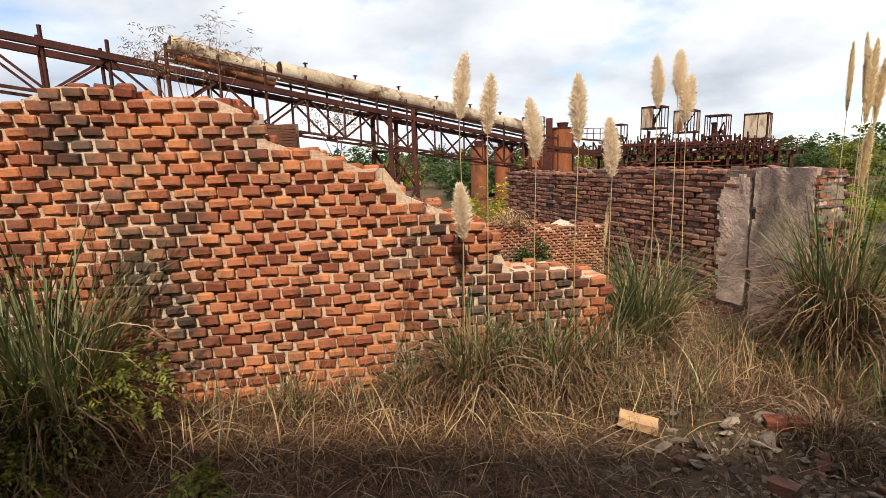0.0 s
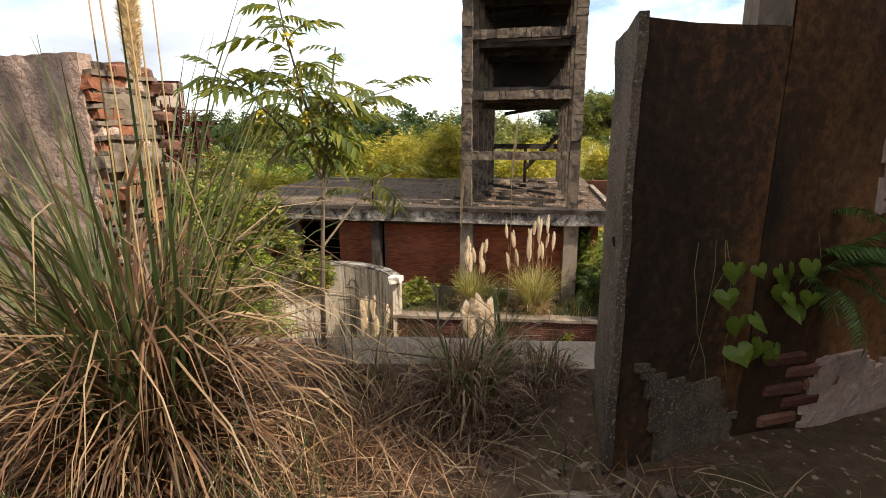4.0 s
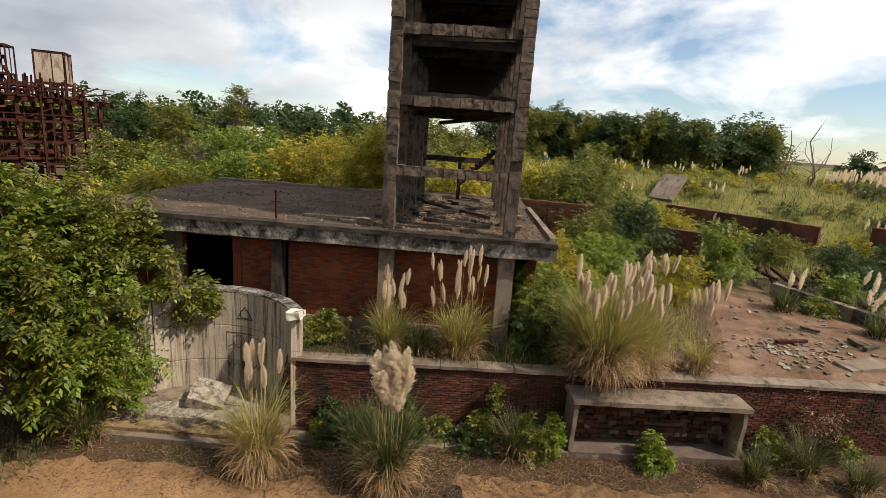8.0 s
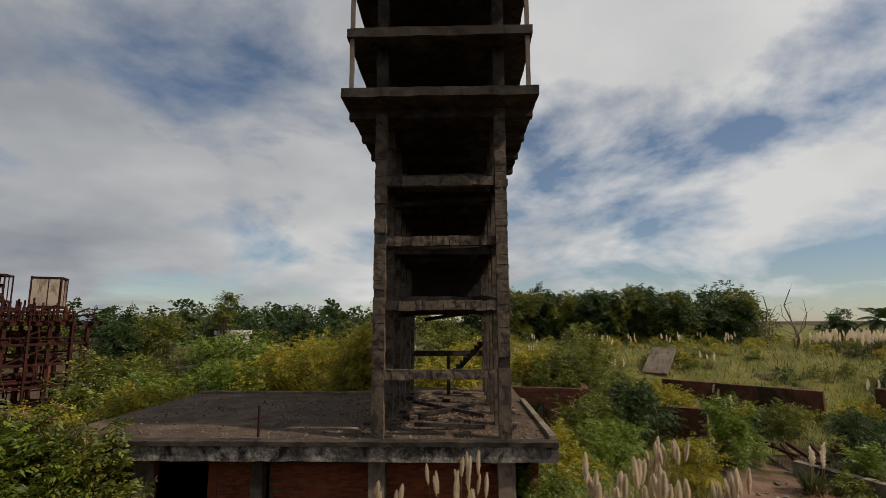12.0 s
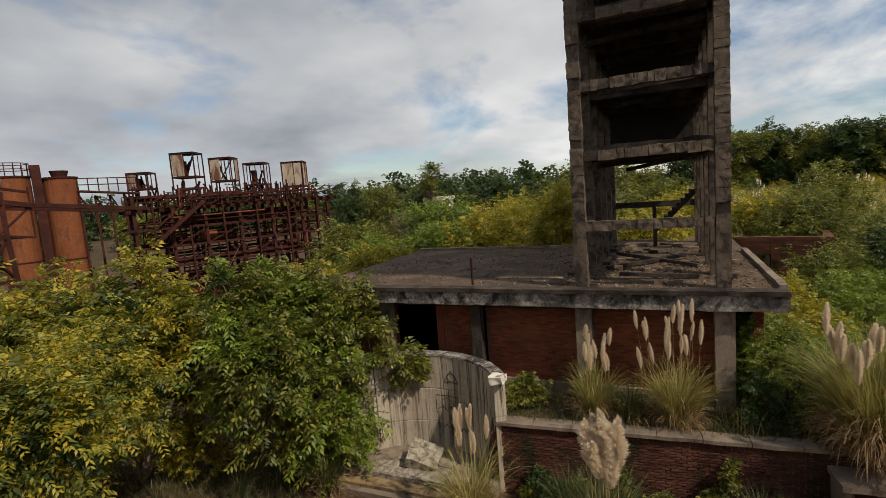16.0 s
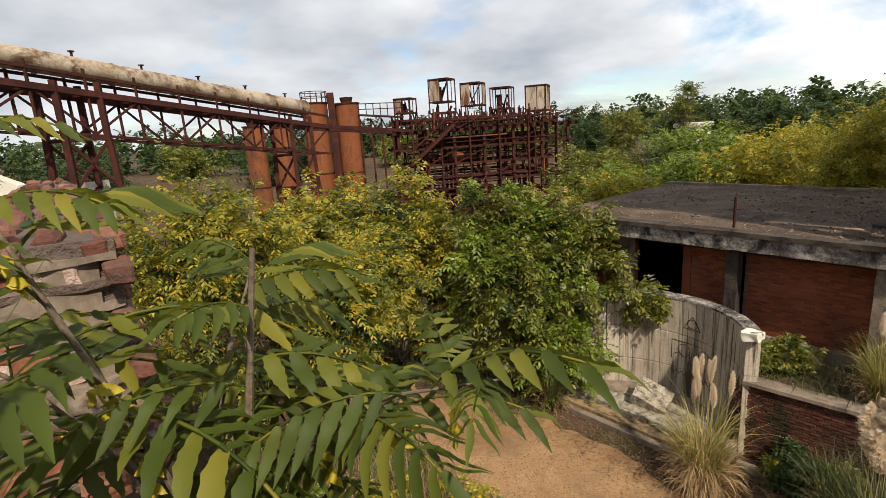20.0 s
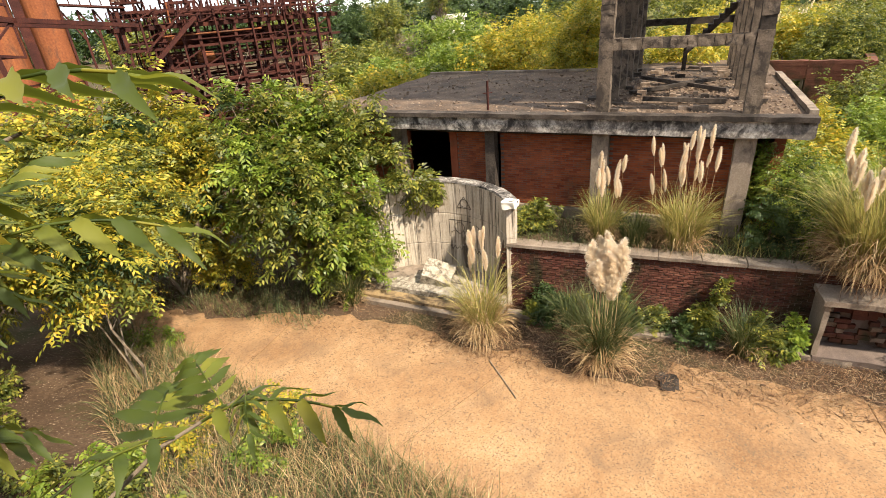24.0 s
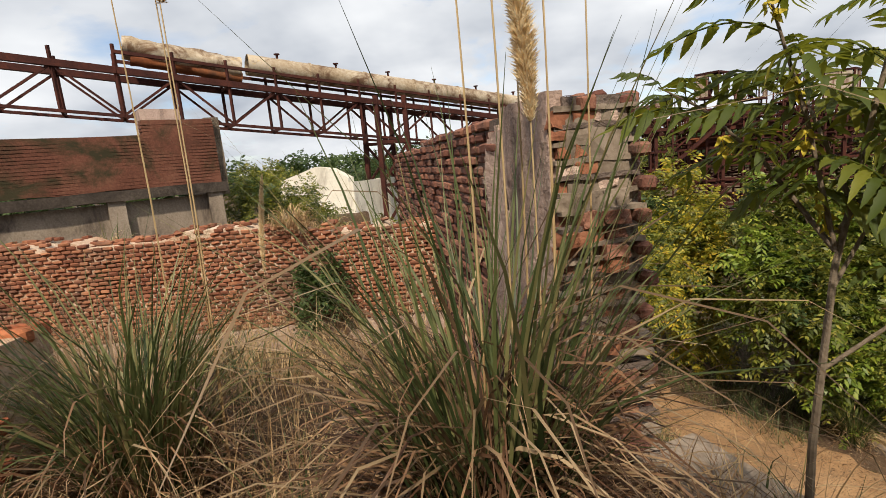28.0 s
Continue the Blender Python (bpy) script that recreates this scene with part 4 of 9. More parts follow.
# ---- the tower ----
M_CONC_T = surface("cracked_concrete", [(0.3, (0.055, 0.043, 0.033)), (0.5, (0.13, 0.10, 0.075)), (0.75, (0.23, 0.18, 0.135))], 1.4, 30, bump=0.9, bump_dist=0.02,
                   stain=(0.045, 0.036, 0.03), stain_at=(0.47, 0.6), stain_scale=2.6)
tow = thing("concrete_tower", "tall charred concrete frame tower on the flat roof", "tower")
TS = (0.0, 3.52)
TV = (0.0, 1.9, 3.8, 5.7, 7.6, 9.5)
TOPZ = 8.2
beams = (0.25, 2.17, 4.02, 5.80)
for i, v in enumerate(TV):
    for s in TS:
        h = 0.155 if i == 0 else 0.17
        bblock("column", s - h, s + h, v - h, v + h, ROOF_Z - 0.02, TOPZ - 0.1, M_CONC_D if i == 0 else M_CONC_T, tow, 0.02, 34, "", int(s * 3 + v * 5) + 20, 3.5)
# the cracked render on the front columns, broken into collars
rk = random.Random(44)
for s in TS:
    z = ROOF_Z
    while z < TOPZ - 0.25:
        d = rk.uniform(1.3, 1.9) if z < ROOF_Z + 0.1 else rk.uniform(0.12, 0.5)
        d = min(d, TOPZ - 0.12 - z)
        a_, b_ = rk.uniform(0.166, 0.173), rk.uniform(0.166, 0.173)
        if rk.random() > 0.08:
            bblock("render_collar", s - a_, s + b_, -rk.uniform(0.168, 0.18), 0.15, z, z + d, M_CONC_T, tow, 0.018, 10, "", rk.randrange(999), 6)
        z += d + rk.uniform(0.006, 0.016)
for i, v in enumerate(TV):
    for z in beams:
        if i not in (0, 5) and z == beams[0]:
            continue
        bblock("beam", TS[0] + 0.14, TS[1] - 0.14, v - 0.12, v + 0.12, z - 0.125, z + 0.125, M_CONC_D, tow, 0.02, 20, "", int(z * 10 + v), 3.5)
for z in beams:
    s = 0.2
    while s < 3.3:
        d = min(rk.uniform(0.14, 0.5), 3.36 - s)
        if rk.random() > 0.1:
            bblock("render_plate", s, s + d, -0.15, 0.08, z - rk.uniform(0.12, 0.15), z + rk.uniform(0.12, 0.15), M_CONC_T, tow, 0.025, 8, "", rk.randrange(999), 6)
        s += d + rk.uniform(0.006, 0.016)
for s in TS:
    for z in beams[1:]:
        for v0, v1 in zip(TV, TV[1:]):
            bblock("side_beam", s - 0.12, s + 0.12, v0 + 0.19, v1 - 0.19, z + 0.02, z + 0.30, M_CONC_D, tow, 0.03, 10, "", int(z * 9 + v0), 3)
# what is left of the floors
for z, v0, v1, s0, s1 in ((2.36, 0.3, 9.6, 0.1, 3.4), (4.22, 1.6, 9.6, 0.1, 3.4), (6.02, 0.2, 7.6, 0.1, 3.4), (6.02, 8.0, 9.6, 0.3, 3.3)):
    bblock("broken_floor", s0, s1, v0, v1, z - 0.08, z + 0.08, M_CONC_D, tow, 0.06, 18, "", int(z * 7 + v0), 2)
# near-black sheets added to keep the bays behind the beams dark
for z0, z1 in ((2.5, 4.05), (4.3, 5.7)):
    bblock("charred_partition", 0.3, 3.2, 6.5, 6.65, z0, z1, M_SHADE, tow, 0.05, 10, "", int(z0 * 5), 2)
rj = random.Random(15)
for z in (2.3, 4.15, 5.9):
    for k in range(5):
        v = rj.uniform(0.6, 7.5)
        bar("hanging_joist", bp(rj.uniform(0.1, 0.6), v, z + rj.uniform(-0.4, 0.0)), bp(rj.uniform(2.6, 3.4), v + rj.uniform(-0.4, 0.4), z + rj.uniform(-0.5, 0.05)), rj.uniform(0.08, 0.16), M_CONC_D, tow)
for k in range(60):
    s_, v_ = rj.uniform(-0.9, 4.4), rj.uniform(0.1, 9.5)
    q = rj.uniform(0.1, 0.4)
    bblock("roof_rubble", s_ - q / 2, s_ + q / 2, v_ - q / 3, v_ + q / 3, ROOF_Z - 0.03, ROOF_Z + rj.uniform(0.03, 0.14), M_RUBBLE if k % 2 else M_CONC_D, tow, 0.03, 3, "", k, 5)
# flight of stairs inside
for k in range(9):
    bblock("stair", 1.5 - k * 0.16, 1.7 - k * 0.16, 7.9, 8.7, ROOF_Z + 0.75 + k * 0.17, ROOF_Z + 0.93 + k * 0.17, M_CONC_D, tow, 0.01, 3, "", k)
bar("stair_beam", bp(1.75, 8.3, ROOF_Z + 0.6), bp(0.1, 8.3, ROOF_Z + 2.3), 0.7, M_CONC_D, tow, 0.12)
bblock("stair_post", 1.65, 1.8, 8.2, 8.35, ROOF_Z - 0.02, 0.2, M_CONC_D, tow, 0.02, 6)
# wide platform and the storeys over it
bblock("platform_slab", -1.05, 4.57, -1.0, 6.9, 8.05, 8.32, M_CONC_D, tow, 0.03, 24, "broad jutting concrete platform", 30, 2)
for v in TV:
    bblock("platform_beam", -1.0, 4.5, v - 0.13, v + 0.13, 7.76, 8.06, M_CONC_D, tow, 0.02, 12, "", int(v * 3) + 40, 2)
for z0, z1 in ((8.3, 9.95), (10.2, 11.9)):
    for s in TS:
        for v in TV:
            bblock("column", s - 0.17, s + 0.17, v - 0.17, v + 0.17, z0, z1, M_CONC_D, tow, 0.02, 10, "", int(z0 + s + v), 3)
    for s in (-0.8, 4.32):
        for v in (-0.75, 3.0, 6.6):
            bblock("corner_post", s - 0.06, s + 0.06, v - 0.06, v + 0.06, z0, z1 + 0.02, M_CONC, tow, 0.01, 8, "", 3)
    bblock("floor_slab", -0.95, 4.47, -0.9, 6.8, z1, z1 + 0.28, M_CONC_D, tow, 0.03, 20, "", int(z1), 2)
    # near-black back wall puts the storey's shade into its colour
    bblock("back_wall", 0.1, 3.4, 5.9, 6.1, z0, z1, M_SHADE, tow, 0.01, 4)
bblock("penthouse", 0.2, 3.3, 0.3, 5.6, 12.2, 13.8, M_CONC_D, tow, 0.03, 10, "", 3)
# lattice of low steel in the foot of the tower
for a, b in (((0.4, 3.0), (3.0, 5.2)), ((3.1, 2.6), (0.7, 4.6)), ((0.5, 1.2), (2.6, 1.0))):
    bar("fallen_beam", bp(*a, ROOF_Z + 0.06), bp(*b, ROOF_Z + 0.16), 0.11, M_CONC_D, tow)

# ---- curved concrete wall with its stage ----
CC, CR, CH = Vector((11.44, 14.04)), 2.63, radians(62.4)
arcw = thing("curved_concrete_wall", "curved pale concrete wall with dark water streaks and faint line drawings", "wall")
ca = math.atan2(0.444, 0.896)


def on_arc(t, r, z):
    return Vector((CC.x + math.cos(ca + t) * r, CC.y + math.sin(ca + t) * r, z))


ZT, ZB = -3.5, -6.8
bands = [ZB, -5.62, -4.55, ZT]
nseg = 26
for k in range(3):
    bm = bmesh.new()
    rows = []
    zs = [bands[k] + 0.006, *np.linspace(bands[k] + 0.02, bands[k + 1] - 0.02, 5), bands[k + 1] - 0.006]
    for i in range(nseg + 1):
        t = -CH + 2 * CH * i / nseg
        col = [bm.verts.new(on_arc(t, CR + (0.012 if j in (0, len(zs) - 1) else 0) + 0.012 * noise.noise((t * 4, z * 3, 1)), z)) for j, z in enumerate(zs)]
        col += [bm.verts.new(on_arc(t, CR + 0.30, z)) for z in zs[::-1]]
        rows.append(col)
    m = len(rows[0])
    for i in range(nseg):
        for j in range(m):
            bm.faces.new((rows[i][j], rows[i][(j + 1) % m], rows[i + 1][(j + 1) % m], rows[i + 1][j]))
    bm.faces.new(rows[0][::-1])
    bm.faces.new(rows[-1])
    bmesh.ops.recalc_face_normals(bm, faces=bm.faces[:])
    part("band", bm, M_ARCWALL, arcw)
bm = bmesh.new()
rows = []
for i in range(nseg * 2 + 1):
    t = -CH - 0.01 + (2 * CH + 0.02) * i / (nseg * 2)
    j = 0.02 * noise.noise((t * 9, 3, 3))
    rows.append([bm.verts.new(on_arc(t, r, z)) for r, z in ((CR - 0.02 + j, ZT + 0.002), (CR + 0.33 + j, ZT + 0.002), (CR + 0.32, ZT + 0.07 + j), (CR - 0.01, ZT + 0.06 + j))])
for a, b in zip(rows, rows[1:]):
    for j in range(4):
        bm.faces.new((a[j], a[(j + 1) % 4], b[(j + 1) % 4], b[j]))
bm.faces.new(rows[0][::-1])
bm.faces.new(rows[-1])
bmesh.ops.recalc_face_normals(bm, faces=bm.faces[:])
part("coping", bm, M_FASCIA, arcw, "worn pale coping")
end_p = min((on_arc(-CH, CR + 0.15, ZT), on_arc(CH, CR + 0.15, ZT)), key=lambda p: p.y)
rough_part("broken_end", end_p + Vector((-0.02, 0.03, -0.02)), (0.36, 0.36, 0.2), M_WHITE, arcw, Euler((0.05, 0.1, B_ANG)).to_matrix(), 5, 0.05, "broken white corner", 4, 5)
# stage floor and two steps in front
stage = thing("stage_floor", "cracked pale paved stage floor with yellowed steps", "stage")


def disc(name, r, z0, z1, front, mat, parent, cut=0.0):
    bm = bmesh.new()
    ring = [on_arc(-CH + 2 * CH * i / 20, r, 0) for i in range(21)]
    a, b = ring[0], ring[-1]
    fwd = Vector((-0.896, -0.444, 0))
    pts = ring + [b + fwd * front, a + fwd * front]
    top = [bm.verts.new((p.x, p.y, z1 + 0.01 * noise.noise((p.x * 2, p.y * 2, 1)))) for p in pts]
    bot = [bm.verts.new((p.x, p.y, z0)) for p in pts]
    n = len(pts)
    bm.faces.new(top)
    for i in range(n):
        bm.faces.new((top[i], bot[i], bot[(i + 1) % n], top[(i + 1) % n]))
    bmesh.ops.recalc_face_normals(bm, faces=bm.faces[:])
    return part(name, bm, mat, parent)


disc("floor", CR - 0.02, -6.85, -6.42, 0.25, M_CONC, stage)
a, b = on_arc(-CH, CR, 0), on_arc(CH, CR, 0)
fwd = Vector((-0.896, -0.444, 0))
for k, (o0, o1, z1, mt) in enumerate(((0.16, 0.62, -6.34, M_CRACK), (0.60, 1.0, -6.50, M_STEP), (0.98, 1.2, -6.60, M_CONC))):
    m = (a + b) / 2 + fwd * (o0 + o1) / 2
    rough_part("step", (m.x, m.y, (z1 - 6.85) / 2), ((a - b).length - 0.2 * k, o1 - o0, z1 + 6.85), mt, stage, Euler((0, 0, math.atan2((a - b).y, (a - b).x))).to_matrix(), 18, 0.02, "", k, 2)
# pale paving flags
rf = random.Random(3)
for i in range(7):
    for j in range(4):
        p = (a + b) / 2 + (a - b).normalized() * (-1.9 + i * 0.62) + fwd * (0.05 - j * 0.5)
        if (Vector((p.x, p.y)) - CC).length < CR - 0.4 and rf.random() < 0.8:
            rough_part("flag", (p.x, p.y, -6.405), (0.58 * rf.uniform(0.8, 1), 0.46 * rf.uniform(0.8, 1), 0.05), M_CRACK, stage, Euler((rf.gauss(0, 0.015), rf.gauss(0, 0.015), math.atan2((a - b).y, (a - b).x) + rf.gauss(0, 0.06))).to_matrix(), 3, 0.015, "", i * 4 + j, 4)
plinth = rough_part("tilted_plinth", (12.75, 14.75, -6.18), (0.95, 0.85, 0.34), M_CRACK, None, Euler((radians(-14), radians(-20), B_ANG + 0.25)).to_matrix(), 6, 0.03, "", 5, 3)
tagged(plinth, "tilted square pale stone block lying on the stage", "stone block")

# ---- low brick wall along the road ----
M_BRICK_K, M_BRICK_KJ = [surface("brick_grimy" + w, [(0.25, (0.035, 0.016, 0.013)), (0.5, (0.095, 0.036, 0.026)), (0.75, (0.165, 0.075, 0.05))], 1.4, 40, bump=0.8, vary=v, stain=(0.03, 0.026, 0.014), stain_at=(0.46, 0.62), stain_scale=0.8) for w, v in (("", "object"), ("_joined", "island"))]
rt = lerp_profile([(0, -4.78), (60, -4.78)], 0.0, 1, 0.001)
brick_wall("wall_retaining", at_eq(0.02, 22).to_2d(), at_eq(0.02, -0.05).to_2d(), -6.9, rt, 0.35, "long low dark brick wall with a stone coping beside the road", M_MORTAR_D, M_BRICK_K, M_BRICK_KJ,
           L=0.24, H=0.072, joint=0.012, single=(13.0, 16.5, -6.3, -4.8), seed=31, proud=0.008, cap=False)
coping = thing("wall_coping", "pale worn concrete coping on the low brick wall", "coping", kind="structure")
for k in range(22):
    c = at_eq(0.17, 0.45 + k * 1.0, -4.74)
    rough_part("coping_stone", c, (0.985, 0.46, 0.09), M_CONC, coping, Euler((0, 0, math.atan2(QD.y, QD.x))).to_matrix(), 8, 0.012, "", k, 3)
# footing kerb at the foot of the wall
kerb = thing("footing_kerb", "low earth-covered concrete footing at the foot of the wall", "kerb", kind="structure")
for k in range(8):
    rough_part("kerb_stone", at_eq(-0.62, 0.6 + k * 1.02, -6.72), (1.0, 0.4, 0.26), M_CONC, kerb, Euler((0, 0, math.atan2(QD.y, QD.x))).to_matrix(), 8, 0.02, "", k + 50, 3)
# broken drain in the verge and a long stick on the road
drain = thing("drain", "broken concrete drain with a dark hole beside the road", "drain", tuple(at_eq(-2.5, 4.3, ROAD_Z)), math.degrees(math.atan2(QD.y, QD.x)))
for x, y, w, d in ((0.02, 0.3, 0.4, 0.12), (0.2, 0.05, 0.1, 0.42), (-0.19, 0.16, 0.1, 0.2)):
    rough_part("rim", (x, y, 0.035), (w, d, 0.05), M_CONC_D, drain, None, 4, 0.035, "", int(x * 90 + y * 70), 6)
# no recess here: a near-black plate stands in for the hole's shade
rough_part("hole", (0, 0, 0.035), (0.3, 0.46, 0.03), M_SHADE, drain, None, 3, 0.01, "dark plate painted as the shaded opening", 3, 4)
stick = thing("stick", "long thin dry stick lying on the road", "stick")
bm = bmesh.new()
for p0, p1 in (((11.3, 11.0), (11.12, 10.5)), ((11.12, 10.5), (10.95, 10.05)), ((10.95, 10.05), (10.78, 9.6))):
    bm_tube(bm, (*p0, ROAD_Z + 0.07), (*p1, ROAD_Z + 0.065), 0.014, 0.012, n=6)
part("shaft", bm, M_BARK, stick)
# concrete shelf on side panels against the wall
RQ = Euler((0, 0, math.atan2(QD.y, QD.x))).to_matrix()
bench = thing("concrete_bench", "wide concrete shelf on thick side panels against the brick wall", "bench")
rough_part("top", at_eq(-0.42, 9.75, -5.12), (4.75, 0.82, 0.13), M_CONC, bench, RQ, 30, 0.018, "", 3, 3)
for q in (7.5, 12.0):
    rough_part("side_panel", at_eq(-0.40, q, -5.98), (0.11, 0.72, 1.58), M_CONC, bench, RQ, 14, 0.03, "", int(q), 3)
rough_part("back_panel", at_eq(-0.06, 9.75, -5.9), (4.3, 0.06, 1.4), M_MORTAR_D, bench, RQ, 20, 0.02, "", 8, 3)
rb_ = random.Random(41)
for row in range(9):
    u = -2.1 + rb_.uniform(0, 0.1)
    while u < 2.05:
        w = rb_.uniform(0.16, 0.36)
        if rb_.random() < 0.84:
            rough_part("stone", at_eq(-0.12 - rb_.uniform(0, 0.05), 9.75 + u + w / 2, -6.42 + row * 0.135), (w - 0.02, 0.12, 0.115), rb_.choice((M_BRICK_K, M_RUBBLE, M_CONC_D, M_BRICK_K)), bench, RQ, 2, 0.03, "", row * 31 + int(u * 9), 5)
        u += w
rough_part("base", at_eq(-0.45, 9.75, -6.66), (4.6, 0.75, 0.22), M_MORTAR_D, bench, RQ, 20, 0.03, "", 9, 3)

# ---- brick remains beyond the terrace ----
M_BRICK_W = surface("brick_stained", [(0.3, (0.05, 0.024, 0.017)), (0.5, (0.125, 0.05, 0.033)), (0.75, (0.20, 0.10, 0.065))], 1.1, 24, bump=0.8, stain=(0.035, 0.03, 0.016), stain_at=(0.48, 0.6), stain_scale=0.6)


def brick_box(name, c, s, rz, label, mat=None, top_rag=0.06, cat="wall"):
    """A far piece of brick wall with its courses cut in as thin proud layers."""
    ob = thing(name, label, cat, kind="structure")
    m = Euler((0, 0, rz)).to_matrix()
    rough_part("core", c, s, mat or M_BRICK_R, ob, m, 14, 0.03, "", int(s[0] * 10), 2)
    z = c[2] - s[2] / 2 + 0.05
    bm = bmesh.new()
    while z < c[2] + s[2] / 2 - 0.04:
        bm_box(bm, (c[0], c[1], z), (s[0] + 0.012, s[1] + 0.012, 0.06), m, 0.004)
        z += 0.075
    tagged(part("brick_course", bm, mat or M_BRICK_R, ob), kind="stuff")
    return ob


# hut wall with a square opening in it
HA, HB = Vector((32.68, 13.43)), Vector((33.77, 9.50))
HR = math.atan2(HB.y - HA.y, HB.x - HA.x)


def hut_at(u, z):
    return (*HA.lerp(HB, u), z)


brick_box("wall_hut", hut_at(0.715, -3.6), (2.32, 0.35, 3.2), HR, "red brick wall of a ruined hut", M_BRICK_W)
brick_box("wall_hut_pier", hut_at(0.07, -3.6), (0.6, 0.35, 3.2), HR, "red brick wall of a ruined hut", M_BRICK_W)
brick_box("wall_hut_head", hut_at(0.285, -2.4), (1.14, 0.33, 0.8), HR, "red brick wall of a ruined hut", M_BRICK_W)
brick_box("wall_hut_side", (*(HB + Vector((1.5, 0.4))), -3.6), (3.0, 0.35, 3.1), HR + 1.57, "red brick wall of a ruined hut", M_BRICK_W)
hl = thing("hut_frame", "small pale frame set in the ruined hut wall", "frame")
bar("jamb", hut_at(0.165, -5.0), hut_at(0.165, -2.9), 0.14, M_CONC, hl)
bar("jamb", hut_at(0.405, -5.0), hut_at(0.405, -2.9), 0.14, M_CONC, hl)
bar("head", hut_at(0.15, -2.86), hut_at(0.42, -2.86), 0.12, M_CONC, hl)
brick_box("wall_stub", (35.32, 4.77, -4.1), (2.4, 0.4, 2.4), math.atan2(-2.36, 0.1), "short stub of red brick wall among weeds", M_BRICK_W)
brick_box("wall_long", (46.5, 1.7, -4.0), (10.2, 0.5, 2.5), math.atan2(-9.58, -3.43), "long low brick wall across the foot of the hill", M_BRICK_W)
brick_box("wall_long_end", (40.2, -8.2, -3.2), (7.0, 0.5, 2.2), math.atan2(-1, -0.5), "long low brick wall across the foot of the hill", M_BRICK_W)
# low kerb wall of the paved terrace
kb = thing("terrace_kerb", "low concrete kerb wall beside the paved terrace", "kerb", kind="structure")
for k in range(7):
    t = k / 7.0
    p = Vector((30.9, 0.35)).lerp(Vector((27.0, -4.1)), t + 0.07)
    rough_part("kerb_stone", (p.x, p.y, -4.47), (0.86, 0.4, 0.72), M_CONC_D if k % 3 else M_CONC, kb, Euler((0, 0, math.atan2(-4.45, -3.9))).to_matrix(), 6, 0.03, "", k, 2)
# paved terrace floor, broken pale slabs
pav = thing("terrace_paving", "broken paving and pale rubble on the earth terrace", "paving", kind="structure")
rp = random.Random(11)
bm = bmesh.new()
rows = []
for i in range(23):
    e = 0.36 + i * 0.457
    q0, q1 = 11.9 + (e - 0.85) * 0.51, 22.7 - e * 0.36
    rows.append([bm.verts.new((*at_eq(e, q0 + (q1 - q0) * j / 20 + 0.35 * noise.noise((i * 0.6, j, 1)) * (j in (0, 20))).to_2d(), TERR_Z + 0.10 + 0.07 * noise.noise((i * 0.35, j * 0.35, 6)) - (0.12 if j in (0, 20) or i == 0 else 0))) for j in range(21)])
for a, b in zip(rows, rows[1:]):
    for j in range(20):
        bm.faces.new((a[j], a[j + 1], b[j + 1], b[j]))
bmesh.ops.recalc_face_normals(bm, faces=bm.faces[:])
M_TERR = surface("worn_terrace_floor", [(0.28, (0.07, 0.042, 0.028)), (0.46, (0.16, 0.092, 0.06)), (0.6, (0.26, 0.165, 0.115)), (0.78, (0.34, 0.25, 0.185))], 0.9, 18, bump=1.0, bump_dist=0.03, stain=(0.07, 0.06, 0.03), stain_at=(0.5, 0.62), stain_scale=0.35)
part("floor", bm, M_TERR, pav)
for k in range(210):
    near = rp.random() < 0.75
    p = at_eq(rp.gauss(2.4, 0.7), rp.gauss(15.2, 1.3)) if near else at_eq(rp.uniform(0.7, 8), rp.uniform(14.5, 19))
    q = rp.uniform(0.05, 0.18) if k > 8 else rp.uniform(0.2, 0.34)
    rough_part("paving_piece", (p.x, p.y, TERR_Z + 0.135), (q, q * rp.uniform(0.4, 1), 0.04), M_CRACK if k % 3 == 0 else M_CONC, pav, Euler((rp.gauss(0, 0.14), rp.gauss(0, 0.14), rp.uniform(0, 6))).to_matrix(), 3, 0.03, "", k, 4)
rough_part("fallen_slab", (23.1, -1.35, TERR_Z + 0.17), (1.5, 0.6, 0.1), M_CONC, pav, Euler((0.04, -0.03, -0.85)).to_matrix(), 8, 0.02, "", 7, 3)
for k, (x, y, l, a) in enumerate(((24.0, 0.35, 1.3, -0.8), (25.4, -1.6, 0.7, 0.3), (25.2, -2.0, 0.9, -0.6), (25.9, -0.4, 0.6, 1.2))):
    ob = rough_part("timber", (x, y, TERR_Z + 0.2), (l, 0.13, 0.09), M_RUST if k == 0 else M_WOOD, None, Euler((0.05, 0.03, a)).to_matrix(), 5, 0.02, "", k, 4)
    tagged(ob, "short rotten timber lying on the terrace", "timber", "timbers")
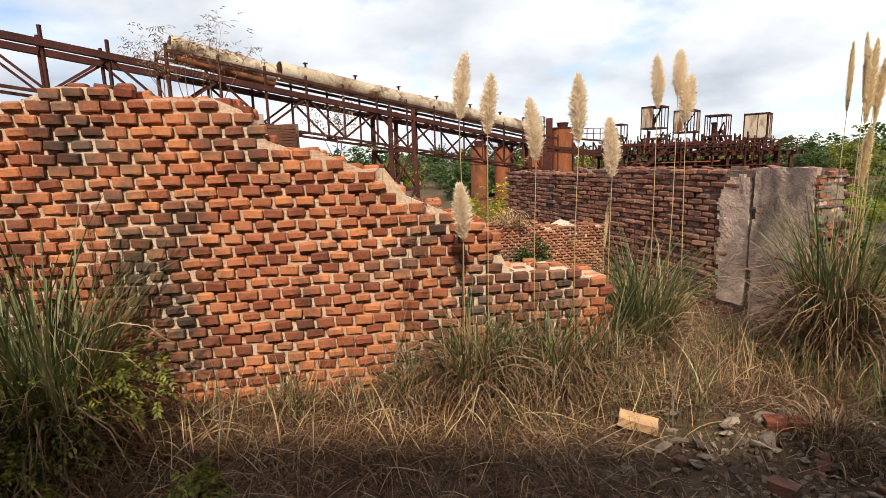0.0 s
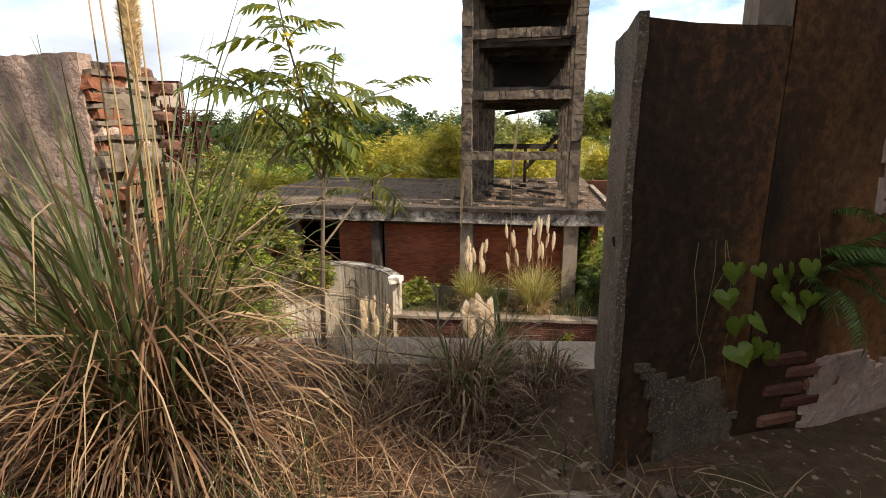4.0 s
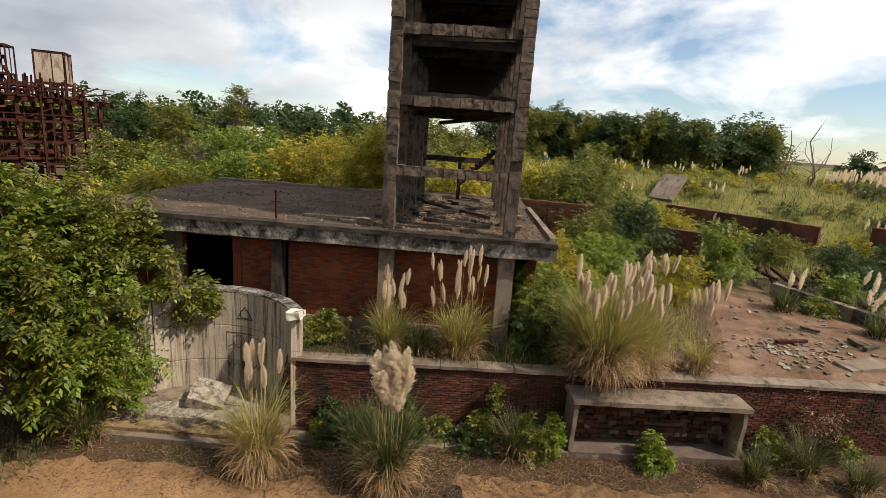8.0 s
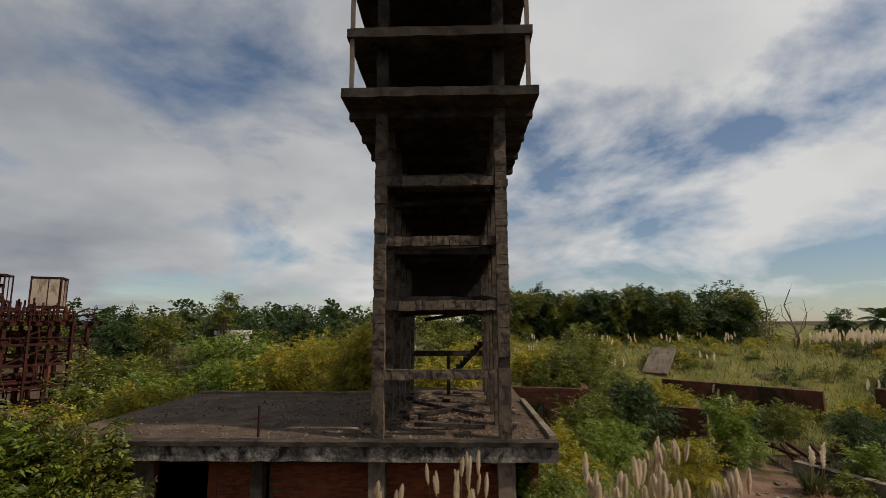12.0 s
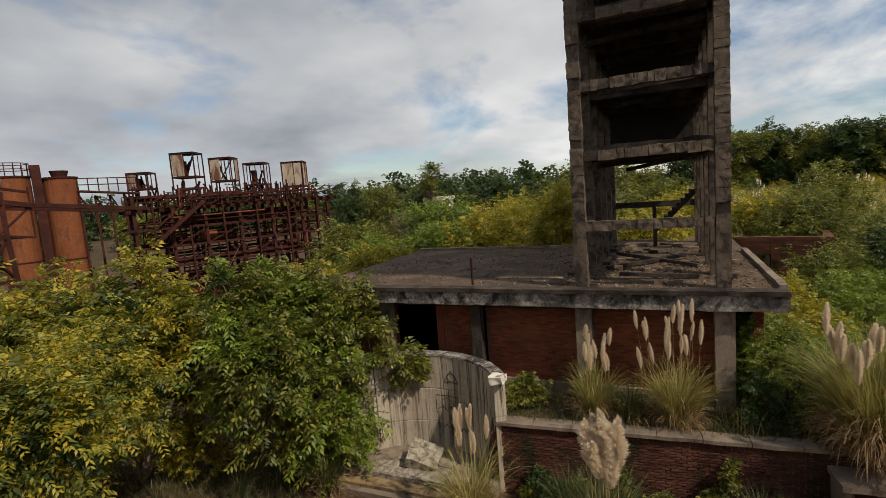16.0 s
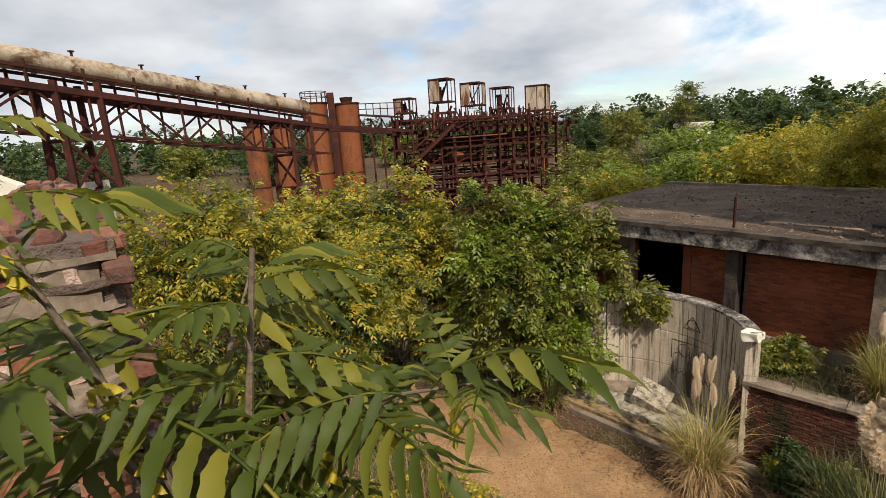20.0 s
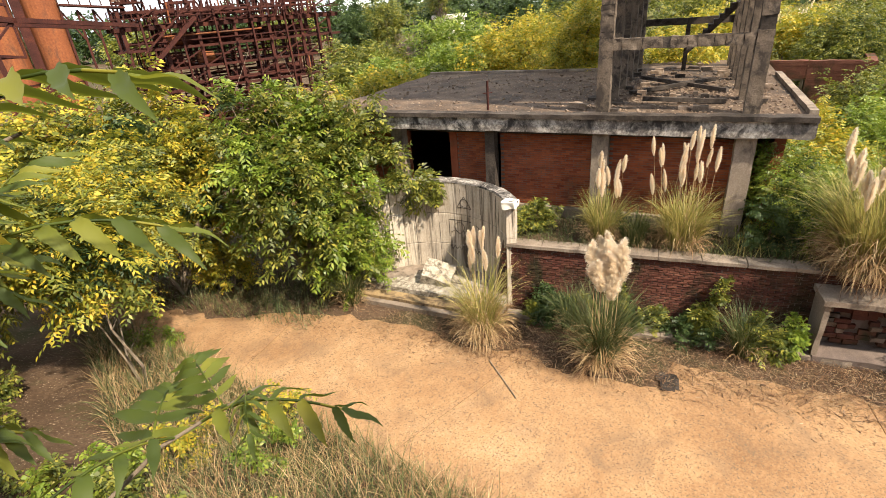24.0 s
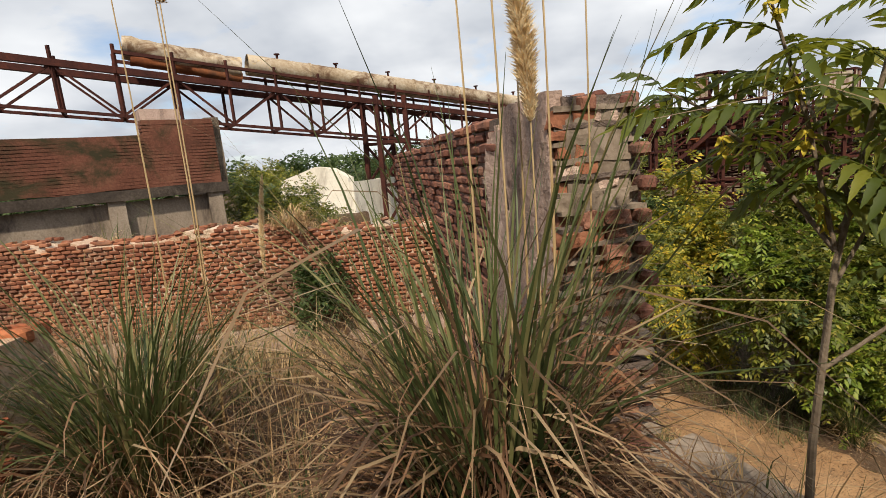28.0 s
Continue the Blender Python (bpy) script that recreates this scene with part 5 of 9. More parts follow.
# chips and blown dirt on the flat roof, thickest round the tower
rr_ = random.Random(19)
V, F = [], []
for k in range(2600):
    s_, v_ = (rr_.gauss(1.8, 2.0), rr_.gauss(2.6, 2.4)) if k % 3 else (rr_.uniform(-1.1, 12.6), rr_.uniform(-0.3, 8.4))
    if not (-1.1 < s_ < 12.7 and -0.3 < v_ < 8.5):
        continue
    q = rr_.uniform(0.02, 0.09)
    P = bp(s_, v_, ROOF_Z - 0.005)
    m = Matrix.LocRotScale(P, Euler((rr_.gauss(0, 0.5), rr_.gauss(0, 0.5), rr_.uniform(0, 6))), (q, q * rr_.uniform(0.4, 1), q * 0.35))
    b0 = len(V)
    for c in range(8):
        V.append(tuple(m @ Vector(((c & 1) - 0.5 + rr_.uniform(-0.2, 0.2), (c >> 1 & 1) - 0.5 + rr_.uniform(-0.2, 0.2), (c >> 2) - 0.5)) * 1.0))
    F += [[b0 + i for i in f] for f in ((0, 2, 3, 1), (4, 5, 7, 6), (0, 1, 5, 4), (2, 6, 7, 3), (0, 4, 6, 2), (1, 3, 7, 5))]
me = bpy.data.meshes.new("roof_chips")
me.from_pydata(V, [], F)
tagged(part_mesh("roof_chips", me, M_RUBBLE, None), "chips of concrete and dirt strewn over the flat roof", "rubble", kind="stuff")
# leaning slab on the hillside
ls = rough_part("leaning_slab", (53.5, 7.05, -1.75), (3.3, 2.1, 0.24), M_CONC, None, Matrix.Rotation(-0.29, 3, 'Z') @ Matrix.Rotation(radians(-38), 3, 'Y'), 8, 0.03, "", 2)
tagged(ls, "big grey concrete slab leaning on the hillside", "slab")
# heap of scrap beams
for k in range(9):
    rs2 = random.Random(k + 60)
    sc = thing("scrap_beam", "rusty scrap beam lying in a heap", "beam", group="scrap beams")
    x, y = 33.5 + rs2.uniform(-2, 2), -0.6 + rs2.uniform(-2.2, 2.2)
    bar("beam", (x - 1.2, y - rs2.uniform(-1, 1), -4.4 + k * 0.05), (x + 1.2, y + rs2.uniform(-1.2, 1.2), -4.3 + rs2.uniform(0, 0.5)), 0.14, M_RUST, sc)

# ---- the rusting plant in the distance ----
conv = thing("pipe_bridge", "rusty steel truss bridge carrying a stained sheet-metal pipe", "pipe bridge")
C0, C1 = Vector((-8.23, 21.27, 5.50)), Vector((4.0, 33.3, 3.38))   # axis of the pipe at its broken joint and at its end
cd = (C1 - C0).normalized()
cx = Vector((cd.x, cd.y, 0)).normalized()
cs = Vector((-cx.y, cx.x, 0))
CL = (C1 - C0).length
PR = 0.40


def pipe_mesh(p0, p1, r, n=20, rings=14, dent=0.02, seed=0, lip=True):
    bm = bmesh.new()
    z = (p1 - p0).normalized()
    y = Vector((0, 0, 1))
    x = y.cross(z).normalized()
    y = z.cross(x)
    prev = None
    for layer, rr in enumerate((r, r - 0.03)):
        prev = None
        for i in range(rings + 1):
            c = p0 + (p1 - p0) * i / rings
            ring = []
            for k in range(n):
                t = 2 * math.pi * k / n
                q = rr * (1 + dent * noise.noise((i * 0.7 + seed, math.cos(t), math.sin(t))))
                ring.append(bm.verts.new(c + (x * math.cos(t) + y * math.sin(t)) * q))
            if prev:
                for k in range(n):
                    f = (prev[k], prev[(k + 1) % n], ring[(k + 1) % n], ring[k])
                    bm.faces.new(f if layer == 0 else f[::-1])
            prev = ring
    return bm


# the long pipe in lengths with flanged joints
nseg = 7
for k in range(nseg):
    a, b = C0 + cd * (CL * k / nseg + 0.01), C0 + cd * (CL * (k + 1) / nseg)
    length = part("pipe_length", pipe_mesh(a, b, PR, seed=k, dent=0.03), M_PIPE, conv, smooth=True)
    bm = bmesh.new()
    bm_tube(bm, b - cd * 0.04, b + cd * 0.04, PR + 0.03, n=20)
    part("joint_band", bm, M_PIPE, length)
    bm = bmesh.new()
    top = C0 + cd * (CL * (k + 0.5) / nseg) + Vector((0, 0, PR))
    bm_tube(bm, top, top + Vector((0, 0, 0.16)), 0.05, n=6)
    bm_tube(bm, top + Vector((0, 0, 0.16)), top + Vector((0, 0, 0.2)), 0.12, n=6)
    part("vent", bm, M_RUST, length, "rusty capped vent")
bm = bmesh.new()
bmesh.ops.create_uvsphere(bm, u_segments=20, v_segments=8, radius=PR, matrix=Matrix.Translation(C1))
part("end_cap", bm, M_PIPE, conv, smooth=True)
# crushed broken length at the upper end
D0, D1 = C0 - cd * 4.1 + Vector((0, 0, 0.0)), C0 - cd * 0.25 + Vector((0, 0, -0.16))
part("broken_length", pipe_mesh(D0, D1, PR * 0.95, seed=40, dent=0.28), M_PIPE, conv, "crushed open pipe end", True)
D2 = D0 + cd * 0.2 + Vector((0, 0, -0.36))
part("broken_length", pipe_mesh(D2, D1 - Vector((0, 0, 0.35)), PR * 0.55, seed=50, dent=0.3), M_RUST_O, conv, "", True)
# truss: chords, posts, diagonals on both sides
def truss(p0, p1, panel, upper, n0=0):
    d = (p1 - p0)
    n = max(1, round(d.length / panel))
    x = Vector((d.x, d.y, 0)).normalized()
    sd = Vector((-x.y, x.x, 0))
    for side in (-0.75, 0.75):
        o = sd * side
        for dz, w in ((-0.97, 0.22), (-2.45, 0.10)):
            bar("chord", p0 + o + Vector((0, 0, dz)), p1 + o + Vector((0, 0, dz)), w, M_RUST, conv)
        if upper:
            bar("chord", p0 + o + Vector((0, 0, -0.36)), p1 + o + Vector((0, 0, -0.36)), 0.11, M_RUST, conv)
        for k in range(n + 1):
            b = p0 + d * (k / n) + o
            bar("post", b + Vector((0, 0, -2.45)), b + Vector((0, 0, -0.12 if upper else -0.45)), 0.085, M_RUST, conv)
            if k < n:
                c = p0 + d * ((k + 1) / n) + o
                za, zb = (-1.0, -2.42) if k % 2 else (-2.42, -1.0)
                bar("diagonal", b + Vector((0, 0, za)), c + Vector((0, 0, zb)), 0.075, M_RUST, conv)
    for k in range(n + 1):
        b = p0 + d * (k / n)
        for dz in (-0.99, -2.43):
            bar("cross_bar", b - sd * 0.75 + Vector((0, 0, dz)), b + sd * 0.75 + Vector((0, 0, dz)), 0.08, M_RUST, conv)


K0 = C0 - cd * 4.4
truss(K0, C1 + cd * 1.0, 1.72, True)
truss(C0 - cd * 18.2, K0 - cd * 0.02, 1.72, False)
for dz in (-0.97,):
    for side in (-0.9, 0.9):
        bar("chord", C1 + cs * side + cd * 1.0 + Vector((0, 0, dz)), C1 + cs * side + cd * 9.0 + Vector((0, 0, dz + 0.5)), 0.2, M_RUST, conv)
# trestles
for dist in (5.75, 16.2):
    b = C0 + cd * dist
    tr = thing("trestle", "rusty steel trestle with crossed braces under the pipe bridge", "trestle")
    zt = b.z - 2.5
    for i in (-0.75, 0.75):
        for j in (-0.7, 0.7):
            o = cs * i + cx * j
            bar("leg", Vector((b.x, b.y, zt)) + o, Vector((b.x, b.y, -6.5)) + o * 1.35, 0.2, M_RUST, tr)
            bar("upper_leg", Vector((b.x, b.y, zt)) + o, Vector((b.x, b.y, b.z - PR - 0.2)) + o, 0.2, M_RUST, tr)
    for i in (-0.75, 0.75):
        for z0 in (zt - 0.1, zt - 2.0):
            bar("brace", Vector((b.x, b.y, z0)) + cs * i - cx * 0.75, Vector((b.x, b.y, z0 - 1.8)) + cs * i + cx * 0.75, 0.1, M_RUST, tr)
            bar("brace", Vector((b.x, b.y, z0)) + cs * i + cx * 0.75, Vector((b.x, b.y, z0 - 1.8)) + cs * i - cx * 0.75, 0.1, M_RUST, tr)
            bar("tie", Vector((b.x, b.y, z0)) + cs * i - cx * 0.8, Vector((b.x, b.y, z0)) + cs * i + cx * 0.8, 0.14, M_RUST, tr)


# tanks
def tank(x, y, r, z0, z1, rail=True, label="tall orange rusted steel tank with a railing"):
    t = thing("steel_tank", label, "tank", (x, y, 0), group="tanks")
    bm = bmesh.new()
    n = 24
    zs = np.linspace(z0, z1, 7)
    prev = None
    for z in zs:
        ring = [bm.verts.new((r * math.cos(a) * (1 + 0.01 * noise.noise((a, z, x))), r * math.sin(a), z)) for a in [2 * math.pi * i / n for i in range(n)]]
        if prev:
            for i in range(n):
                bm.faces.new((prev[i], prev[(i + 1) % n], ring[(i + 1) % n], ring[i]))
        prev = ring
    bm.faces.new(prev)
    shell = part("shell", bm, M_RUST_O, t, smooth=False)
    for z in zs[1:-1:2]:
        bm = bmesh.new()
        bm_tube(bm, (0, 0, z - 0.04), (0, 0, z + 0.04), r + 0.03, n=n, cap=False)
        part("hoop", bm, M_RUST, shell)
    bm = bmesh.new()
    bm_tube(bm, (0, 0, z1), (0, 0, z1 + 0.1), r + 0.06, n=n)
    part("rim", bm, M_RUST, shell)
    if rail:
        for k in range(14):
            a = 2 * math.pi * k / 14
            a2 = 2 * math.pi * (k + 1) / 14
            p, q = Vector((math.cos(a) * r, math.sin(a) * r, z1 + 0.1)), Vector((math.cos(a2) * r, math.sin(a2) * r, z1 + 0.1))
            bar("rail_post", p, p + Vector((0, 0, 0.75)), 0.05, M_RUST, t)
            for h in (0.4, 0.75):
                bar("rail", p + Vector((0, 0, h)), q + Vector((0, 0, h)), 0.045, M_RUST, t)
    else:
        bm = bmesh.new()
        bm_tube(bm, (0, 0, z1 + 0.1), (0, 0, z1 + 0.5), 0.4, 0.5, n=12)
        part("cap", bm, M_RUST, t)
    return t


tank(4.75, 43.3, 0.95, -6, 4.2)
tank(7.1, 43.0, 0.9, -6, 4.05, False)
tank(0.2, 43.6, 0.74, -6, 2.8, False)
tank(2.2, 43.5, 0.72, -6, 2.65, False)
# stack plate beside the tanks
st = thing("flue", "flat rusty steel stack between the tanks", "stack")
bar("flue_pipe", (5.95, 42.6, -6), (5.95, 42.6, 4.9), 0.48, M_RUST, st)
# walkway rail from the tanks to the frame
wk = thing("walkway", "rusty steel walkway with a railing", "walkway")
for a, b in (((7.9, 42.3), (11.2, 42.9)),):
    a, b = Vector(a), Vector(b)
    bar("deck", (*a, 3.2), (*b, 2.9), 0.9, M_RUST, wk, 0.1)
    for k in range(7):
        p = a.lerp(b, k / 6)
        bar("rail_post", (*p, 3.1), (*p, 4.0), 0.06, M_RUST, wk)
    for h in (3.6, 4.0):
        bar("rail", (*a, h), (*b, h), 0.06, M_RUST, wk)
    for k in range(4):
        p, q = a.lerp(b, k / 4), a.lerp(b, (k + 1) / 4)
        bar("brace", (*p, 2.9), (*q, 1.2), 0.08, M_RUST, wk)
        bar("hanger", (*p, 2.9), (*p, -4), 0.12, M_RUST, wk)

# multi-storey rusty frame with tank boxes on top
fr = thing("process_plant", "dense rusty steel frame of platforms, pipes and stairs", "industrial plant")
F0, F1 = Vector((10.75, 42.7)), Vector((24.5, 41.45))
fu = (F1 - F0).normalized()
fv = Vector((-fu.y, fu.x))
FLEN = (F1 - F0).length
rfm = random.Random(17)


def fp(a, b, z):
    p = F0 + fu * a + fv * b
    return Vector((p.x, p.y, z + 0.15))


cols = [0, 2.2, 4.4, 6.8, 9.2, 11.6, FLEN]
levels = (-5.3, -3.9, -2.5, -1.1, 0.2, 1.5)
for i, a in enumerate(cols):
    for b in (0, 2.4, 4.8):
        bar("column", fp(a, b, -6.6), fp(a, b, 1.7 if i else 2.6), 0.22, M_RUST, fr)
for z in levels:
    for b in (0, 2.4, 4.8):
        bar("girder", fp(-0.6, b, z), fp(FLEN + 0.8, b, z), 0.16 if z < 1 else 0.24, M_RUST, fr)
    for a in cols:
        bar("cross_girder", fp(a, -0.3, z), fp(a, 5.0, z), 0.14, M_RUST, fr)
# pipe runs, rails and racking on each level
for z in levels:
    for k in range(6):
        b = rfm.uniform(-0.2, 4.6)
        a0 = rfm.uniform(-0.5, 4)
        a1 = rfm.uniform(7, FLEN + 0.5)
        zz = z + rfm.uniform(0.15, 0.85)
        bm = bmesh.new()
        bm_tube(bm, fp(a0, b, zz), fp(a1, b, zz + rfm.uniform(-0.1, 0.1)), rfm.choice((0.05, 0.07, 0.11)), n=6)
        part("pipe", bm, M_RUST if rfm.random() < 0.92 else M_RUST_O, fr)
    for k in range(26):
        a = rfm.uniform(0, FLEN)
        b = rfm.choice((0, 0.4, 2.2, 4.6))
        bar("riser", fp(a, b, z), fp(a + rfm.uniform(-0.1, 0.1), b, z + 1.4), 0.09, M_RUST if rfm.random() < 0.94 else M_RUST_O, fr)
    for i in range(len(cols) - 1):
        if rfm.random() < 0.6:
            bar("brace", fp(cols[i], 0, z), fp(cols[i + 1], 0, z + 1.1), 0.08, M_RUST, fr)
# a second, denser rack of short runs and hung gear along the front and under the boxes
for k in range(70):
    a, z = rfm.uniform(-0.4, FLEN), rfm.choice(levels)
    w = rfm.uniform(0.6, 2.4)
    bar("rack_bar", fp(a, rfm.uniform(-0.35, 4.7), z + rfm.uniform(0.2, 0.9)), fp(a + w, rfm.uniform(-0.35, 4.7), z + rfm.uniform(0.2, 0.9)), 0.07, M_RUST if rfm.random() < 0.94 else M_RUST_O, fr)
for k in range(70):
    a = rfm.uniform(0.5, FLEN - 0.5)
    b = rfm.uniform(0.0, 2.6)
    z = rfm.uniform(1.7, 2.2)
    bar("stub_pipe", fp(a, b, 1.6), fp(a + rfm.uniform(-0.3, 0.3), b, z + rfm.uniform(0.2, 1.0)), 0.09, M_RUST, fr)
for k in range(12):
    a = rfm.uniform(0.5, FLEN - 1.2)
    bm = bmesh.new()
    z = rfm.choice(levels)
    bm_tube(bm, fp(a, 1.2, z + 0.5), fp(a + 1.1, 1.2, z + 0.5), 0.38, n=10)
    part("vessel", bm, M_RUST_O if k % 3 == 0 else M_RUST, fr)
for z in levels[2:-1:2]:
    for k in range(1):
        zz = z + 0.42
        bar("shelf_rail", fp(0.2, -0.2, zz), fp(FLEN - 0.2, -0.2, zz), 0.06, M_RUST, fr)
        bar("shelf_rail", fp(0.2, 1.2, zz), fp(FLEN - 0.2, 1.2, zz), 0.06, M_RUST, fr)
for a in (1.1, 3.3, 5.6, 8.0, 10.4, 12.8):
    bar("column", fp(a, -0.25, -6.6), fp(a, -0.25, 2.4), 0.12, M_RUST, fr)
# top deck and railing
for k in range(24):
    a = -0.6 + (FLEN + 1.4) * k / 23
    bar("deck_plank", fp(a, -0.5, 1.68), fp(a, 5.1, 1.68), 0.34, M_RUST, fr, 0.05)
    if k % 2 == 0:
        bar("rail_post", fp(a, -0.45, 1.7), fp(a, -0.45, 2.5), 0.05, M_RUST, fr)
for h in (2.1, 2.5):
    bar("rail", fp(-0.6, -0.45, h), fp(FLEN + 0.8, -0.45, h), 0.05, M_RUST, fr)
for b in (0.1, 1.3, 2.6):
    bar("upper_girder", fp(0.2, b, 2.45), fp(FLEN - 1.6, b, 2.3), 0.13, M_RUST, fr)
for k in range(15):
    a = 0.3 + k * 0.86
    for b in (0.1, 2.6):
        bar("upper_post", fp(a, b, 1.6), fp(a, b, 2.45 + 0.75 * (k % 3 == 0)), 0.09, M_RUST, fr)
    bar("upper_cross", fp(a, 0.0, 2.38), fp(a, 2.7, 2.38), 0.08, M_RUST, fr)
for k in range(34):
    a, z = rfm.uniform(0.3, FLEN - 1.8), rfm.uniform(2.45, 3.5)
    bm = bmesh.new()
    bm_tube(bm, fp(a, rfm.uniform(0.2, 2.5), 2.3), fp(a + rfm.uniform(-0.35, 0.35), rfm.uniform(0.2, 2.5), z), rfm.uniform(0.04, 0.12), n=6)
    part("upper_pipe", bm, M_RUST, fr)
# stairs on its left end
for k in range(11):
    bar("tread", fp(1.0 + k * 0.3, -1.0, -0.8 + k * 0.25), fp(1.0 + k * 0.3, -0.4, -0.8 + k * 0.25), 0.26, M_RUST, fr, 0.05)
for b in (-1.0, -0.4):
    bar("stringer", fp(0.8, b, -0.95), fp(4.3, b, 1.95), 0.12, M_RUST, fr, 0.2)
    bar("hand_rail", fp(0.8, b, 0.0), fp(4.3, b, 2.9), 0.06, M_RUST, fr)


# tank boxes: open frames with partly lost panels
def tank_box(a, b, z, w, h, panels, seed):
    o = fp(a, b, z)
    t = thing("tank_box", "pale rusty panelled box in an open steel frame" if panels > 1 else "open rusty steel frame with hardly any panels", "tank box",
              tuple(o), math.degrees(math.atan2(fu.y, fu.x)) - 32, group="tank boxes")
    r = random.Random(seed)
    hw = w / 2
    for x in (-hw, hw):
        for y in (-hw, hw):
            bar("leg", (x, y, -0.9), (x, y, h + 0.05), 0.075, M_RUST, t)
    for s in (-hw, hw):
        bar("stud", (hw * 0.15, s, 0), (hw * 0.15, s, h), 0.05, M_RUST, t)
        bar("stud", (s, 0, 0), (s, 0, h), 0.05, M_RUST, t)
    for z0 in (0, h):
        for s in (-hw, hw):
            bar("edge", (-hw, s, z0), (hw, s, z0), 0.07, M_RUST, t)
            bar("edge", (s, -hw, z0), (s, hw, z0), 0.09, M_RUST, t)
    bm = bmesh.new()
    rough_block(bm, (0, 0, h + 0.06), (w + 0.1, w + 0.1, 0.04), None, 4, 0.02, seed)
    part("lid", bm, M_RUST, t)
    bm = bmesh.new()
    rough_block(bm, (0, 0, -0.04), (w + 0.1, w + 0.1, 0.08), None, 4, 0.02, seed)
    part("tray", bm, M_RUST, t)
    for k in range(panels):
        side = (0, 3, 1, 2)[k]
        bm = bmesh.new()
        c = ((0, -hw + 0.02, h / 2), (hw - 0.02, 0, h / 2), (0, hw - 0.02, h / 2), (-hw + 0.02, 0, h / 2))[side]
        f = r.uniform(0.5, 0.6) if panels < 4 else 0.97
        s = (w * f - 0.12, 0.04, h - 0.12) if side in (0, 2) else (0.04, w * f - 0.12, h - 0.12)
        c = (c[0] - (w * (1 - f) * 0.5 if side in (0, 2) else 0), c[1] + (w * (1 - f) * 0.5 if side in (1, 3) else 0), c[2])
        rough_block(bm, c, s, None, 6, 0.02, seed + k)
        part("panel", bm, M_BOXPANEL if k != 1 else M_RUST_O, t)
    # crossed pipes hung inside
    for k in range(4):
        bar("inner_pipe", (r.uniform(-hw, hw) * 0.8, r.uniform(-hw, hw) * 0.6, 0), (r.uniform(-hw, hw) * 0.8, r.uniform(-hw, hw) * 0.6, h * r.uniform(0.6, 1)), 0.08, M_RUST, t)
    if panels < 3:
        bm = bmesh.new()
        bm_tube(bm, (-hw * 0.3, 0, 0), (-hw * 0.3, 0, h * 0.7), 0.22, n=8)
        part("drum", bm, M_RUST, t)


tank_box(0.85, 1.2, 3.05, 1.3, 1.05, 2, 1)
tank_box(3.85, 1.2, 3.75, 1.6, 1.65, 2, 2)
tank_box(6.35, 1.2, 3.35, 1.55, 1.65, 3, 3)
tank_box(8.75, 1.2, 2.95, 1.55, 1.6, 0, 4)
tank_box(11.75, 1.2, 2.65, 1.65, 1.9, 4, 5)
for a, z in ((0.85, 2.2), (3.85, 2.9), (6.35, 2.5), (8.75, 2.1), (11.75, 1.8)):
    for b in (0.4, 2.0):
        bar("box_support", fp(a - 0.9, b, z), fp(a + 0.9, b, z), 0.14, M_RUST, fr)
        for e in (-0.75, 0.75):
            bar("box_stilt", fp(a + e, b, 1.6), fp(a + e, b, z), 0.12, M_RUST, fr)

# ---- ruined buildings on the left ----
lb = thing("ruined_brick_hall", "roofless brown brick hall with a stepped gable end", "building")
LU = Vector((0.62, 0.785))


def lp(s, z, off=0.0):
    p = Vector((-5.4, 14.6)) + LU * s + Vector((0.785, -0.62)) * off
    return Vector((p.x, p.y, z + 0.3))


RL = Euler((0, 0, math.atan2(LU.y, LU.x))).to_matrix()
for s0, s1, z0, z1 in ((-9.5, -1.6, 0.85, 2.1), (-1.6, 0.0, 0.75, 2.45)):
    rough_part("wall", lp((s0 + s1) / 2, (z0 + z1) / 2), (s1 - s0, 0.35, z1 - z0), M_BRICK_W, lb, RL, 16, 0.03, "", int(z1 * 10))
    bm = bmesh.new()
    z = z0 + 0.05
    while z < z1 - 0.04:
        bm_box(bm, lp((s0 + s1) / 2, z), (s1 - s0 + 0.02, 0.368, 0.056), RL, 0.003)
        z += 0.078
    tagged(part("brick_course", bm, M_BRICK_W, lb), kind="stuff")
rough_part("gable", lp(0.05, 1.5, -1.4), (0.35, 2.8, 2.0), M_STUCCO, lb, RL, 10, 0.03, "", 4)
rough_part("beam", lp(-4.8, 0.72), (9.8, 0.5, 0.24), M_CONC_D, lb, RL, 12, 0.03, "", 5)
for s in (-7.5, -5, -2.4, -0.2):
    rough_part("column", lp(s, -0.05), (0.35, 0.35, 1.35), M_CONC, lb, RL, 5, 0.02, "", int(s * 3))
rough_part("back_wall", lp(-4.8, -0.15, -0.12), (9.5, 0.2, 1.4), M_CONC, lb, RL, 6, 0.02)
rough_part("turret", lp(-1.0, 2.35, -1.0), (0.9, 0.8, 0.9), M_PLASTER, lb, RL, 6, 0.03, "", 6)
sign = thing("small_notice", "small white notice fixed to the gable end", "sign", tuple(lp(0.25, 1.75, -0.5)), math.degrees(math.atan2(LU.y, LU.x)))
bm = bmesh.new()
bm_box(bm, (0, 0, 0), (0.02, 0.16, 0.24))
part("board", bm, M_WHITE, sign)
gab = thing("white_gable_house", "pale limewashed gable wall of a roofless house", "building")
bm = bmesh.new()
pts = [(-7.9, -2.2), (-7.9, 0.85), (-6.5, 1.36), (-5.95, 1.25), (-5.3, 0.8), (-5.3, -2.2)]
